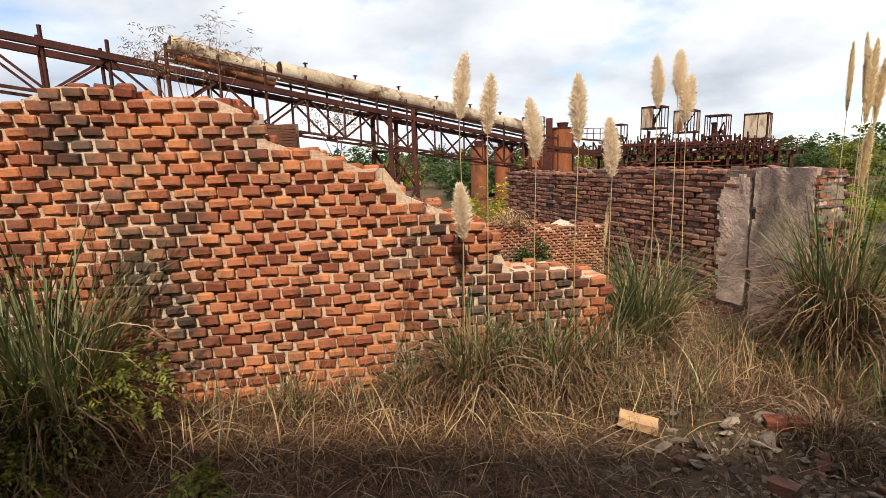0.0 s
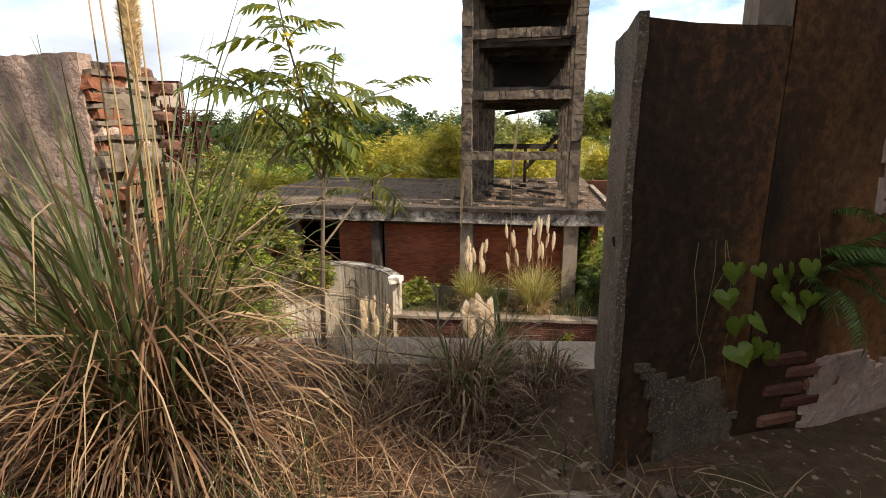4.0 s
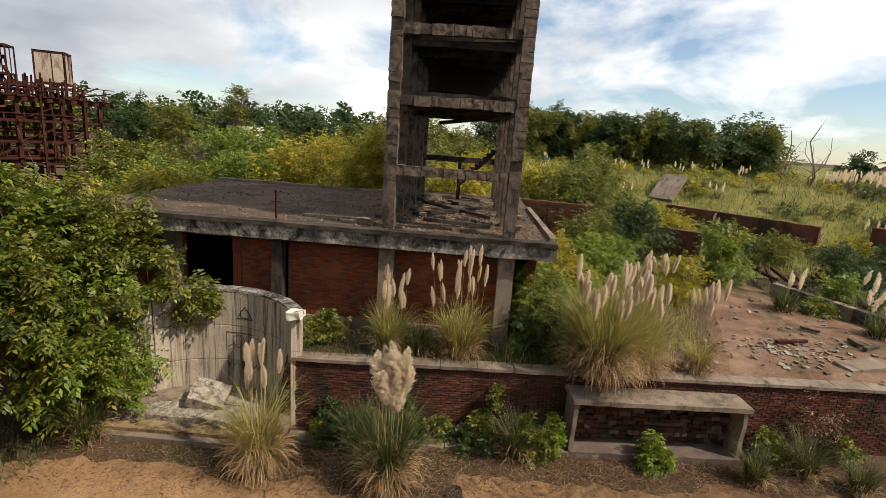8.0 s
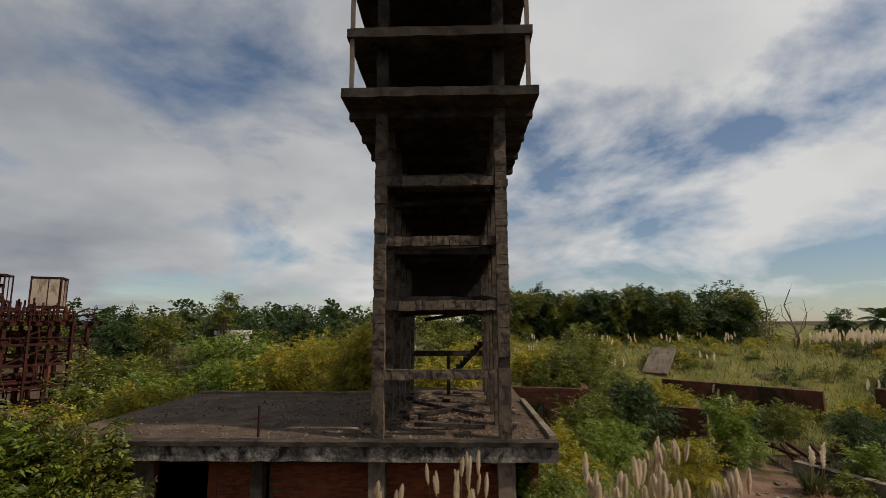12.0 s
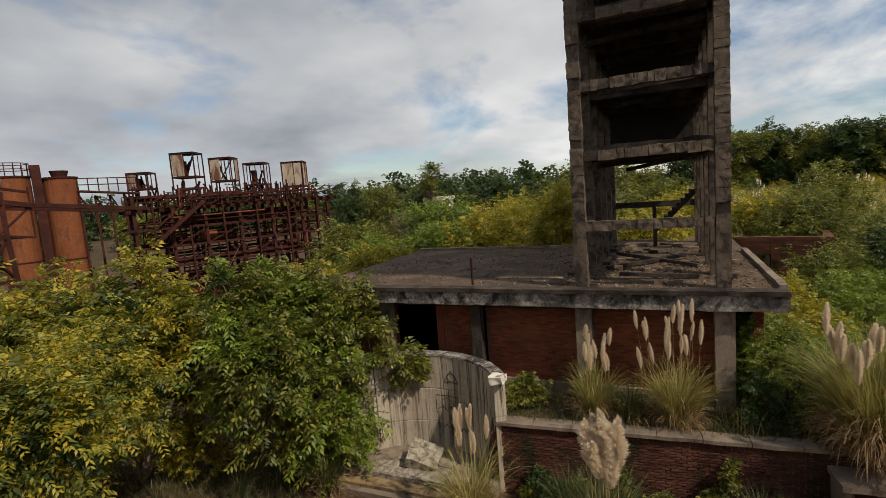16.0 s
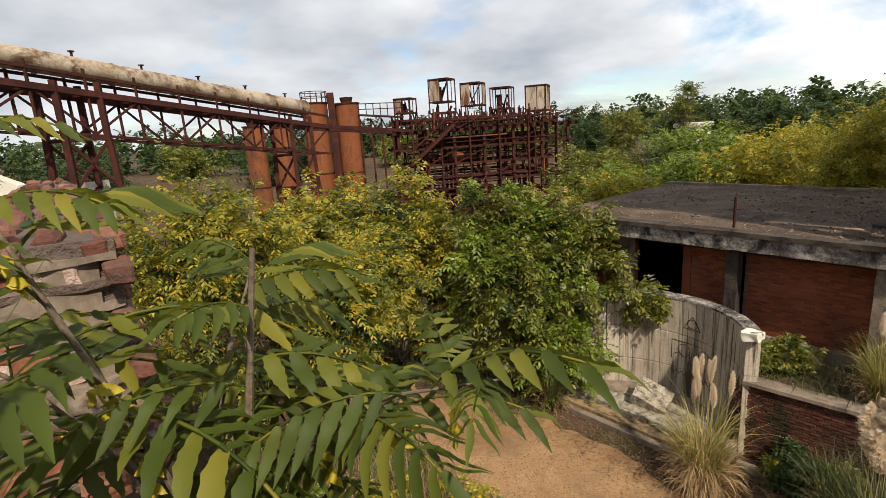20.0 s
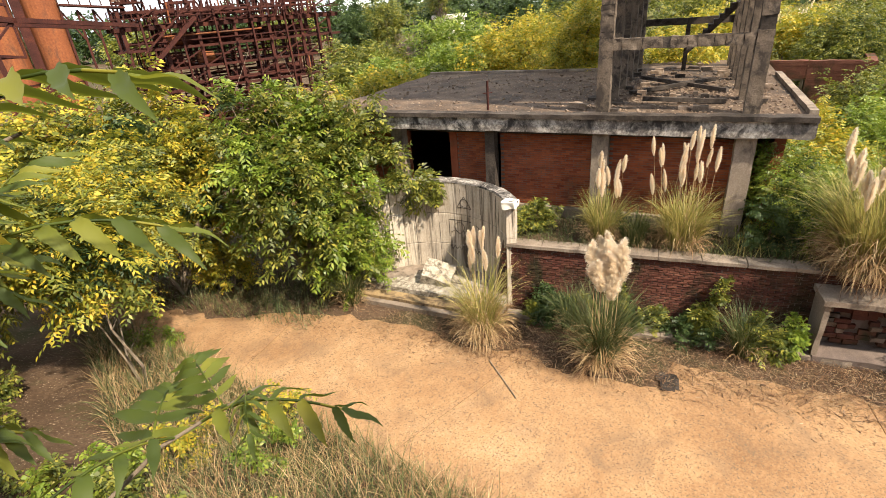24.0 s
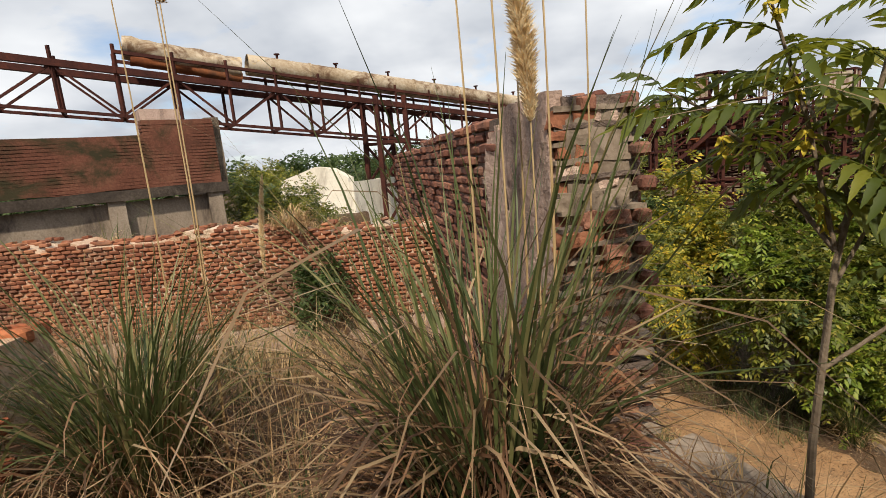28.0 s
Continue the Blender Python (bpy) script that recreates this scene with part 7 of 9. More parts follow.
blade_field("green_grass", "thin green grass among the thatch", litter_points(900, (-4.8, 4.0, 2.9, 4.95), lambda x, y: on_floor(x, y) and noise.noise((x * 1.3, y * 1.3, 7)) > 0.0), 0.2, 0.6, 0.007, M_BLADE_G, 8, (0.02, 0.5), (0.2, 1.6))
blade_field("inner_grass", "dry grass in the sunken room behind", litter_points(3500, (-3.5, 2.4, 4.9, 7.6), lambda x, y: y > 2.5 + (x + 5.5) * 0.249 + 0.5 and x < 3.1 - (y - 5) * 0.46), 0.25, 0.8, 0.007, M_BLADE_D, 9, (0.02, 0.7), (0.2, 1.6))

blade_field("rough_grass", "rough dry grass on the ground behind the low wall", litter_points(2600, (-7.0, 0.4, 8.3, 16.5), lambda x, y: x < platform_edge(y) - 0.15), 0.2, 0.7, 0.012, M_BLADE_S, 13, (0.05, 0.8), (0.3, 1.6))
blade_field("rough_green", "green grass on the ground behind the low wall", litter_points(1600, (-7.0, 0.4, 8.3, 16.5), lambda x, y: x < platform_edge(y) - 0.15), 0.2, 0.6, 0.012, M_BLADE_G, 14, (0.05, 0.8), (0.3, 1.6))
# small leafy weeds
for k, (x, y, n, sz) in enumerate(((-2.1, 1.9, 26, 0.11), (-1.75, 1.35, 22, 0.09), (-1.2, 1.75, 18, 0.09), (-2.65, 2.3, 40, 0.12), (-1.55, 2.3, 16, 0.08), (-0.75, 1.35, 12, 0.07), (-2.9, 1.7, 40, 0.16), (-3.0, 2.45, 80, 0.3), (-2.55, 2.75, 60, 0.3), (-2.3, 1.3, 30, 0.14))):
    w = thing("leafy_weed", "small green pinnate weed growing through the litter", "weed", (x, y, ground_z(x, y)), 0, group="leafy weeds")
    foliage("leaves", [(0, 0, sz * 1.2, sz * 1.5, sz * 1.5, sz * 1.0)], n * 3, 0.17, 6, 0.042, 0.018, M_LEAF, w, 70 + k, 0.1, 4)

# ---- saplings with long compound leaves ----
M_LEAF_S = leaf_mat("leaf_compound", [(0.2, (0.026, 0.043, 0.008)), (0.45, (0.068, 0.094, 0.013)), (0.68, (0.155, 0.16, 0.02)), (0.9, (0.34, 0.26, 0.028))], (0.36, 0.36, 0.03), rough=0.6, thin=0.34)
def compound_leaf(seed, length=0.42, pairs=7, leaf_l=0.12, leaf_w=0.036):
    """One drooping pinnate leaf: rachis and folded, pointed, curved leaflets."""
    r = random.Random(seed)
    bm = bmesh.new()
    pts = []
    for i in range(9):
        t = i / 8
        pts.append(Vector((length * t * (1 - 0.12 * t), 0, length * (0.22 * t - 0.55 * t * t))))
    for a, b in zip(pts, pts[1:]):
        bm_tube(bm, a, b, 0.0022, n=4, cap=False)

    def leaflet(base, ax, sc):
        ax = ax.normalized()
        sd = ax.cross(Vector((0, 0, 1))).normalized()
        nr = sd.cross(ax)
        n = 11
        rows = []
        for i in range(n + 1):
            t = i / n
            w = (1.1 if i % 2 else 0.92) * leaf_w * sc * 0.5 * (math.sin(math.pi * min(1, t * 0.9 + 0.1)) ** 0.8) * (1.15 - 0.45 * t)
            if i == n:
                w = 0.0006
            c = base + ax * leaf_l * sc * t - Vector((0, 0, 1)) * leaf_l * sc * (0.35 * t * t) + nr * 0.004 * math.sin(t * 7 + base.x * 40)
            rows.append([bm.verts.new(c - sd * w + nr * w * 0.35), bm.verts.new(c), bm.verts.new(c + sd * w + nr * w * 0.35)])
        for a, b in zip(rows, rows[1:]):
            bm.faces.new((a[0], a[1], b[1], b[0]))
            bm.faces.new((a[1], a[2], b[2], b[1]))
    for k in range(pairs):
        t = 0.16 + 0.8 * k / (pairs - 1)
        i = min(7, int(t * 8))
        c = pts[i].lerp(pts[i + 1], t * 8 - i)
        d = (pts[i + 1] - pts[i]).normalized()
        for s in (-1, 1):
            sc = (0.75 + 0.45 * math.sin(math.pi * (0.15 + 0.75 * t))) * r.uniform(0.88, 1.1)
            leaflet(c, d * 0.55 + Vector((0, s * 0.9, -0.12 + r.uniform(-0.25, 0.1))), sc)
    leaflet(pts[-1], (pts[-1] - pts[-2]) + Vector((0, 0, 0)), 0.95)
    me = bpy.data.meshes.new("compound_leaf")
    bm.to_mesh(me)
    bm.free()
    me.materials.append(M_LEAF_S)
    me.polygons.foreach_set("use_smooth", [True] * len(me.polygons))
    return me


CLEAF = [compound_leaf(k, 0.19 + 0.03 * (k % 4), 5 + k % 3, 0.062 + 0.008 * (k % 3), 0.0195) for k in range(8)]
YELLOW = [compound_leaf(k + 30, 0.04, 2, 0.03, 0.018) for k in range(2)]
for m in YELLOW:
    m.materials.clear()
    m.materials.append(leaf_mat("leaf_yellow", [(0.2, (0.42, 0.33, 0.03)), (0.8, (0.58, 0.47, 0.05))], (0.6, 0.5, 0.04)))


def sapling(at, stems, label, seed):
    """stems: lists of bend points about the foot; leaves spread near each tip."""
    t = thing("sapling", label, "sapling", at, 0, group="saplings")
    r = random.Random(seed)
    for pts, leaves, low, size in stems:
        bm = bmesh.new()
        thick = 0.015 if pts[0][2] == 0 else 0.0075 * size
        P = [Vector(p) for p in pts]
        n = len(P) - 1
        for i in range(n):
            bm_tube(bm, P[i], P[i + 1], thick * (1 - 0.75 * i / n), thick * (1 - 0.75 * (i + 1) / n), n=8, cap=False)
        stalk = part("stem", bm, M_BARK, t)
        for k in range(leaves):
            u = low + (1 - low) * (k + 0.5) / leaves
            i = min(n - 1, int(u * n))
            c = P[i].lerp(P[i + 1], u * n - i)
            az = k * 2.4 + r.uniform(-0.4, 0.4)
            tilt = -0.75 * (1 - 0.75 * (1 - u) / max(0.01, 1 - low)) + r.uniform(-0.15, 0.35)
            sc = size * (0.55 + 0.6 * math.sin(math.pi * min(1, (u - low) / (1 - low) * 0.75 + 0.25))) * r.uniform(0.85, 1.15)
            ob = new("compound_leaf", r.choice(CLEAF))
            ob.parent = stalk
            ob.matrix_basis = Matrix.LocRotScale(c, Euler((r.uniform(-0.3, 0.3), tilt, az)), (sc, sc, sc))
            if r.random() < 0.13:
                y = new("yellow_leaf", r.choice(YELLOW))
                y.parent = stalk
                y.matrix_basis = Matrix.LocRotScale(c - Vector((0, 0, 0.03)), Euler((r.uniform(-1, 1), 0.9, az + 1)), None)
    return t


sapling((3.93, 4.42, -0.24), [([(0, 0, 0), (-0.02, -0.05, 0.5), (0.0, -0.08, 1.05), (0.06, -0.11, 1.5), (0.10, -0.12, 1.74)], 10, 0.6, 0.9),
                              ([(0.0, -0.08, 1.1), (-0.09, -0.10, 1.46), (-0.18, -0.11, 1.74), (-0.23, -0.12, 1.93)], 17, 0.1, 1.08),
                              ([(0.0, -0.08, 1.15), (0.14, -0.12, 1.42), (0.27, -0.20, 1.52), (0.40, -0.30, 1.57)], 8, 0.3, 0.8),
                              ([(0.0, -0.08, 1.0), (0.12, -0.06, 1.24), (0.25, -0.04, 1.38), (0.34, -0.02, 1.45)], 9, 0.25, 0.85),
                              ([(0.0, -0.06, 0.75), (0.2, -0.10, 0.95), (0.4, -0.13, 1.08), (0.55, -0.17, 1.13)], 8, 0.35, 0.85),
                              ([(0.0, -0.08, 1.1), (-0.15, 0.0, 1.35), (-0.30, 0.05, 1.52), (-0.42, 0.08, 1.6)], 10, 0.2, 1.1),
                              ([(0.02, -0.09, 1.25), (0.0, 0.10, 1.5), (0.05, 0.26, 1.64)], 8, 0.3, 1.0)], "slender sapling with drooping, partly yellowed compound leaves", 4)
# ---- growth around the road and the building ----
bush("yellowing_bush", "tall yellow-green bush with autumn leaves", (6.5, 20.9, -6.6), [(0.4, -0.2, 4.9, 1.3, 1.2, 1.4), (1.5, -0.8, 4.1, 1.1, 1.0, 1.2), (-1.5, 1.4, 4.6, 1.5, 1.3, 1.4), (-3.0, 2.6, 4.4, 1.4, 1.3, 1.4), (-1.2, 0.6, 3.2, 1.8, 1.3, 1.4), (0.6, 0.2, 2.4, 1.6, 1.2, 1.4)], 3000, M_LEAF_Y,
     0.5, 4, 0.20, 0.08, 1, stem=0.09, mat2=M_LEAF)
gb = bush("green_bush", "large dense green bush with pale seed pods", (10.0, 18.2, -6.5), [(-0.5, 0.2, 4.3, 1.1, 1.0, 1.3), (0.7, -0.5, 3.8, 1.2, 1.0, 1.2), (-0.4, -0.9, 3.2, 1.5, 1.1, 1.4), (0.6, -1.5, 2.0, 1.3, 0.8, 1.1), (1.2, 0.2, 4.9, 0.6, 0.6, 0.8), (1.7, -0.5, 4.4, 0.8, 0.7, 0.8), (-0.6, 0.3, 5.6, 0.35, 0.35, 0.6), (-1.1, 0.5, 5.7, 0.25, 0.25, 0.6), (0.2, 0.2, 5.8, 0.22, 0.22, 0.6), (0.9, 0.3, 5.9, 0.22, 0.22, 0.6), (-0.2, -0.2, 5.3, 0.3, 0.3, 0.5)], 2200, M_LEAF,
     0.46, 4, 0.19, 0.078, 2, stem=0.09, mat2=M_LEAF_B)
tagged(foliage("seed_pod", [(-0.2, -0.6, 3.8, 1.7, 1.4, 2.0), (0.9, -0.4, 4.6, 1.3, 1.0, 1.5)], 90, 0.2, 3, 0.16, 0.03, M_BLADE_M, gb, 9, 0.85, 3), kind="stuff")
bush("hanging_branch", "leafy branches reaching over the curved wall", (12.2, 17.3, -5.6), [(0.2, -0.6, 2.6, 0.6, 0.7, 0.5), (0.85, -1.25, 2.2, 0.45, 0.5, 0.45), (1.1, -1.5, 1.7, 0.3, 0.35, 0.4), (0.0, 0.3, 3.3, 0.7, 0.7, 0.8), (0.3, 0.3, 4.5, 0.35, 0.35, 1.0), (-0.3, 0.7, 4.9, 0.3, 0.3, 0.9)], 560, M_LEAF, 0.44, 4, 0.19, 0.075, 3, stem=0.05)
bush("low_bush", "low green bush beside the curved wall", (10.9, 16.4, -6.7), [(0, 0, 0.9, 0.8, 0.8, 0.9), (0.2, -0.3, 1.7, 0.6, 0.6, 0.6)], 800, M_LEAF_B, 0.3, 4, 0.12, 0.05, 4)
bush("low_bush", "small bush at the edge of the road", (8.0, 19.9, -6.7), [(0, 0, 0.7, 0.6, 0.6, 0.7), (-0.5, 0.4, 1.0, 0.5, 0.5, 0.6)], 500, M_LEAF_Y, 0.3, 4, 0.12, 0.05, 5)
bush("yellowing_bush", "yellow-green bush behind the dark brick wall", (4.4, 15.6, -6.3), [(0, 0, 3.7, 1.1, 1.1, 1.0), (-1.0, 1.6, 3.7, 1.3, 1.3, 1.3), (0.8, 2.4, 3.7, 1.4, 1.5, 1.3)], 2200, M_LEAF_Y, 0.38, 4, 0.14, 0.055, 6, mat2=M_LEAF)
bush("yellowing_bush", "tall yellow-green bush behind the dark brick wall", (1.6, 15.2, -6.3), [(0, 0, 5.8, 1.2, 1.1, 1.1), (-1.0, 0.8, 5.3, 1.3, 1.1, 1.1), (0.9, 0.5, 5.2, 1.2, 1.0, 1.1), (0.0, 0.3, 4.0, 1.6, 1.2, 1.4)], 1900, M_LEAF_Y, 0.38, 4, 0.14, 0.055, 10, mat2=M_LEAF)
bush("round_bush", "dark green bush before the pale gable", (-4.9, 16.3, -0.9), [(0, 0, 1.0, 1.5, 1.2, 0.9), (-0.8, 0.2, 1.2, 1.0, 0.9, 0.8), (0.9, -0.2, 0.8, 1.0, 0.9, 0.7)], 1800, M_LEAF, 0.28, 4, 0.10, 0.04, 7)
bush("hanging_bush", "dark leafy plant hanging on the low brick wall", (0.75, 7.42, -0.5), [(0, 0, 0.35, 0.22, 0.14, 0.3), (0.03, 0.02, 0.65, 0.18, 0.12, 0.22)], 300, M_LEAF_D, 0.16, 4, 0.06, 0.03, 61, stem=0.015)
# along the low wall by the road
for k, (q, e, s, mt) in enumerate(((1.2, -0.4, 0.3, M_LEAF_D), (2.2, -0.45, 0.28, M_LEAF), (5.2, -0.4, 0.3, M_LEAF), (6.5, -0.8, 0.38, M_LEAF), (13.0, -0.6, 0.3, M_LEAF), (9.6, -1.0, 0.3, M_LEAF_B), (3.3, -0.3, 0.25, M_LEAF_D))):
    p = at_eq(e, q, -6.72)
    bush("wall_shrub", "small leafy shrub at the foot of the brick wall", tuple(p), [(0, 0, s, s * 0.8, s * 0.8, s), (0.1, 0.1, s * 1.9, s * 0.5, s * 0.5, s * 0.7)], int(300 * s / 0.5), mt, 0.3, 4, 0.13, 0.05, 20 + k, stem=0.02, group="wall shrubs")
for k, (q, e, h, w, n, mt) in enumerate(((1.5, -0.6, 0.6, 0.5, 260, M_LEAF_D), (0.8, -0.5, 0.4, 0.35, 150, M_LEAF), (3.1, -0.35, 0.95, 0.3, 150, M_LEAF), (4.0, -0.45, 0.5, 0.55, 190, M_LEAF), (4.7, -0.5, 0.45, 0.5, 180, M_LEAF_D), (5.5, -0.15, 1.4, 0.35, 150, M_LEAF), (5.3, -0.7, 0.4, 0.4, 150, M_LEAF_D), (7.05, -0.8, 0.95, 0.26, 200, M_LEAF_B), (9.9, -1.2, 0.22, 0.2, 90, M_LEAF_B), (13.3, -0.4, 0.4, 0.5, 160, M_LEAF_D), (15.3, -0.5, 0.45, 0.5, 170, M_LEAF))):
    bush("wall_vine", "leafy creeper rooted at the foot of the brick wall", tuple(at_eq(e, q, -6.72)), [(0, 0, h * 0.5, w, w * 0.5, h * 0.5), (0.1, 0.05, h * 0.9, w * 0.6, w * 0.35, h * 0.3)], n, mt, 0.22, 4, 0.085, 0.05, 720 + k, stem=0.012, group="wall vines", shell=0.3)
pampas(tuple(at_eq(-1.5, 12.0, -6.72)), 0.35, 380, 160, 1.1, (), "green grass clump beside the concrete shelf", 48, blade_w=0.018)
pampas(tuple(at_eq(-1.7, 14.6, -6.72)), 0.35, 340, 200, 1.0, (), "green grass clump on the earth beside the road", 49, blade_w=0.018)
bush("thin_shrub", "thin half-bare shrub before the brick wall", tuple(at_eq(-0.5, 14.2, -6.72)), [(0, 0, 1.5, 0.5, 0.4, 0.7), (0.2, 0.1, 0.9, 0.4, 0.4, 0.5)], 160, M_BLADE_M, 0.22, 4, 0.06, 0.03, 740, stem=0.02)
PL = "pampas clump with pale creamy plumes"
pampas((11.95, 11.9, -6.75), 0.5, 420, 800, 2.3, ((-0.15, 0, 3.2, 0.06), (0.05, 0.1, 3.3, 0.04), (0.2, -0.1, 2.9, 0.1), (0.0, -0.2, 2.75, 0.05), (-0.3, 0.1, 2.6, 0.08), (0.1, 0.2, 3.1, 0.03), (-0.2, -0.1, 2.9, 0.04), (0.25, 0.1, 3.0, 0.05)), "half-dry pampas clump with pale plumes at the road edge", 41, blade_w=0.02, scale=1.35, fat=0.75)
pampas((13.1, 9.0, -6.75), 0.45, 800, 500, 2.3, ((0.2, 0.05, 3.35, 0.02), (-0.2, 0.15, 3.1, 0.03), (0.1, -0.2, 3.3, 0.04), (-0.1, -0.15, 3.2, 0.03), (0.3, 0.1, 3.05, 0.05), (0, 0, 3.4, 0.03), (0.16, 0.1, 3.3, 0.06), (-0.15, 0.05, 3.25, 0.05), (0.05, -0.15, 3.1, 0.04), (0.25, -0.1, 2.8, 0.08), (-0.25, -0.05, 2.7, 0.1), (0.1, 0.2, 3.0, 0.05), (-0.05, 0.1, 2.9, 0.08)), "pampas clump with dense creamy plumes at the road edge", 42, blade_w=0.02, scale=1.7, fat=1.15, fluffy=True)
pampas((10.3, 16.1, -6.75), 0.4, 480, 150, 1.6, (), "green grass clump beside the curved wall", 43, blade_w=0.02)
pampas((5.2, 21.6, -6.75), 0.5, 260, 300, 1.7, tuple((rng.uniform(-0.5, 0.5), rng.uniform(-0.4, 0.4), rng.uniform(2.2, 2.9), 0.12) for _ in range(7)), PL, 44, blade_w=0.02, scale=1.5, fat=1.4, narrow=True)
pampas(tuple(at_eq(-0.9, 6.0, -6.72)), 0.4, 420, 120, 1.4, (), "green grass clump at the foot of the brick wall", 45, blade_w=0.018)
pampas(tuple(at_eq(-1.1, 13.6, -6.72)), 0.45, 360, 140, 1.3, (), "green grass clump beside the concrete shelf", 46, blade_w=0.018)
pampas(tuple(at_eq(-0.8, 1.9, -6.72)), 0.4, 300, 160, 1.3, (), "green grass clump at the foot of the brick wall", 47, blade_w=0.018)


def ring_plumes(n, rad, h0, h1, r):
    return tuple((r.uniform(-rad, rad), r.uniform(-rad, rad), r.uniform(h0, h1), r.uniform(0.03, 0.16)) for _ in range(n))


rv = random.Random(23)
pampas((15.55, 10.75, -4.72), 0.5, 620, 260, 1.5, ring_plumes(13, 0.5, 1.6, 2.5, rv), PL, 51, blade_w=0.02, scale=1.15, fat=0.8, narrow=False)
pampas((16.5, 9.0, -4.72), 0.6, 800, 320, 1.7, ring_plumes(20, 0.6, 1.9, 3.2, rv), PL, 52, blade_w=0.02, scale=1.3, fat=0.62)
pampas((15.9, 10.0, -4.72), 0.5, 420, 100, 1.1, (), "green grass along the brick wall", 53, blade_w=0.02)
pampas((17.75, 5.35, -4.72), 0.8, 1700, 1300, 2.6, ring_plumes(19, 0.75, 2.3, 3.3, rv), "large golden pampas clump crowded with creamy plumes", 54, blade_w=0.022, scale=1.55, fat=0.8)
pampas((18.6, 4.6, -4.72), 0.7, 700, 800, 2.1, ring_plumes(16, 0.7, 1.9, 2.9, rv), "large golden pampas clump crowded with creamy plumes", 55, blade_w=0.022, scale=1.4, fat=0.75)
pampas((19.65, 3.05, -4.72), 0.35, 160, 260, 1.4, ring_plumes(9, 0.3, 2.2, 2.9, rv), PL, 56, blade_w=0.02, scale=1.4, fat=0.65)
pampas((23.6, 4.9, -4.72), 0.45, 200, 260, 1.4, ring_plumes(12, 0.5, 2.0, 2.5, rv), PL, 57, blade_w=0.02, scale=1.4, fat=0.8)
for k, (x, y) in enumerate(((28.3, 0.2), (27.0, -2.6), (30.5, -3.0), (32.5, 2.8), (25.8, -5.2))):
    pampas((x, y, ground_z(x, y)), 0.5, 260, 120, 1.2, ring_plumes(4, 0.5, 1.4, 2.0, rv), "grass clump with a few plumes on the terrace", 60 + k, blade_w=0.03, scale=1.5)
bush("terrace_bush", "olive green bush beside the building's end", (18.9, 7.2, -4.75), [(0, 0, 0.9, 1.2, 1.0, 0.9), (0.9, -0.8, 0.9, 1.0, 0.9, 0.9), (0.3, 0.5, 1.6, 0.8, 0.8, 0.7)], 2200, M_LEAF_B, 0.28, 4, 0.085, 0.034, 30, mat2=M_LEAF)
bush("terrace_bush", "green bush at the building's corner", (17.85, 7.4, -4.75), [(0, 0, 0.6, 0.5, 0.5, 0.7)], 500, M_LEAF_D, 0.24, 4, 0.09, 0.04, 31)
bush("plinth_weed", "leafy weed at the foot of the brick building", (15.0, 12.6, -4.75), [(0, 0, 0.35, 0.6, 0.5, 0.35)], 300, M_LEAF, 0.24, 4, 0.12, 0.05, 32)
for k, (x, y, h, w, mt) in enumerate(((21.2, 7.2, 1.2, 1.2, M_LEAF_Y), (23.8, 8.2, 1.5, 1.3, M_LEAF_Y), (26.5, 7.6, 1.8, 1.3, M_LEAF_B), (35.0, 7.7, 2.9, 1.2, M_LEAF), (38.5, 11.5, 4.0, 2.4, M_LEAF), (31.6, 2.6, 2.6, 0.9, M_LEAF_B), (39.5, 6.0, 2.2, 1.4, M_LEAF_Y), (34.2, -3.6, 1.1, 0.8, M_LEAF_D),
                                       (37.5, -5.0, 1.5, 1.2, M_LEAF_D), (33, -8, 1.6, 1.4, M_LEAF), (29.3, -4.6, 1.2, 0.7, M_LEAF), (39, -0.4, 1.5, 1.1, M_LEAF), (32.0, -2.4, 1.0, 0.8, M_LEAF_B), (36.0, -2.9, 1.7, 1.0, M_LEAF_D), (41.5, -4.5, 1.6, 1.2, M_LEAF_Y), (29.0, -1.1, 0.7, 0.6, M_LEAF), (33.8, 6.9, 2.6, 1.6, M_LEAF_D), (31.5, 8.9, 2.2, 1.5, M_LEAF), (29.4, 7.3, 1.5, 1.1, M_LEAF_B), (27.5, 4.0, 1.4, 1.0, M_LEAF_Y), (26.2, 9.6, 1.7, 1.3, M_LEAF_Y))):
    z = ground_z(x, y)
    bush("terrace_shrub", "green shrub among the ruins beyond the terrace", (x, y, z), [(0, 0, h * 0.55, w, w, h * 0.5), (0.3 * w, 0.2 * w, h * 0.8, w * 0.6, w * 0.6, h * 0.3), (-0.5 * w, 0.1 * w, h * 0.4, w * 0.7, w * 0.7, h * 0.4)],
         int(430 * w * h), mt, 0.42, 4, 0.14, 0.058, 80 + k, stem=0.05, group="terrace shrubs")

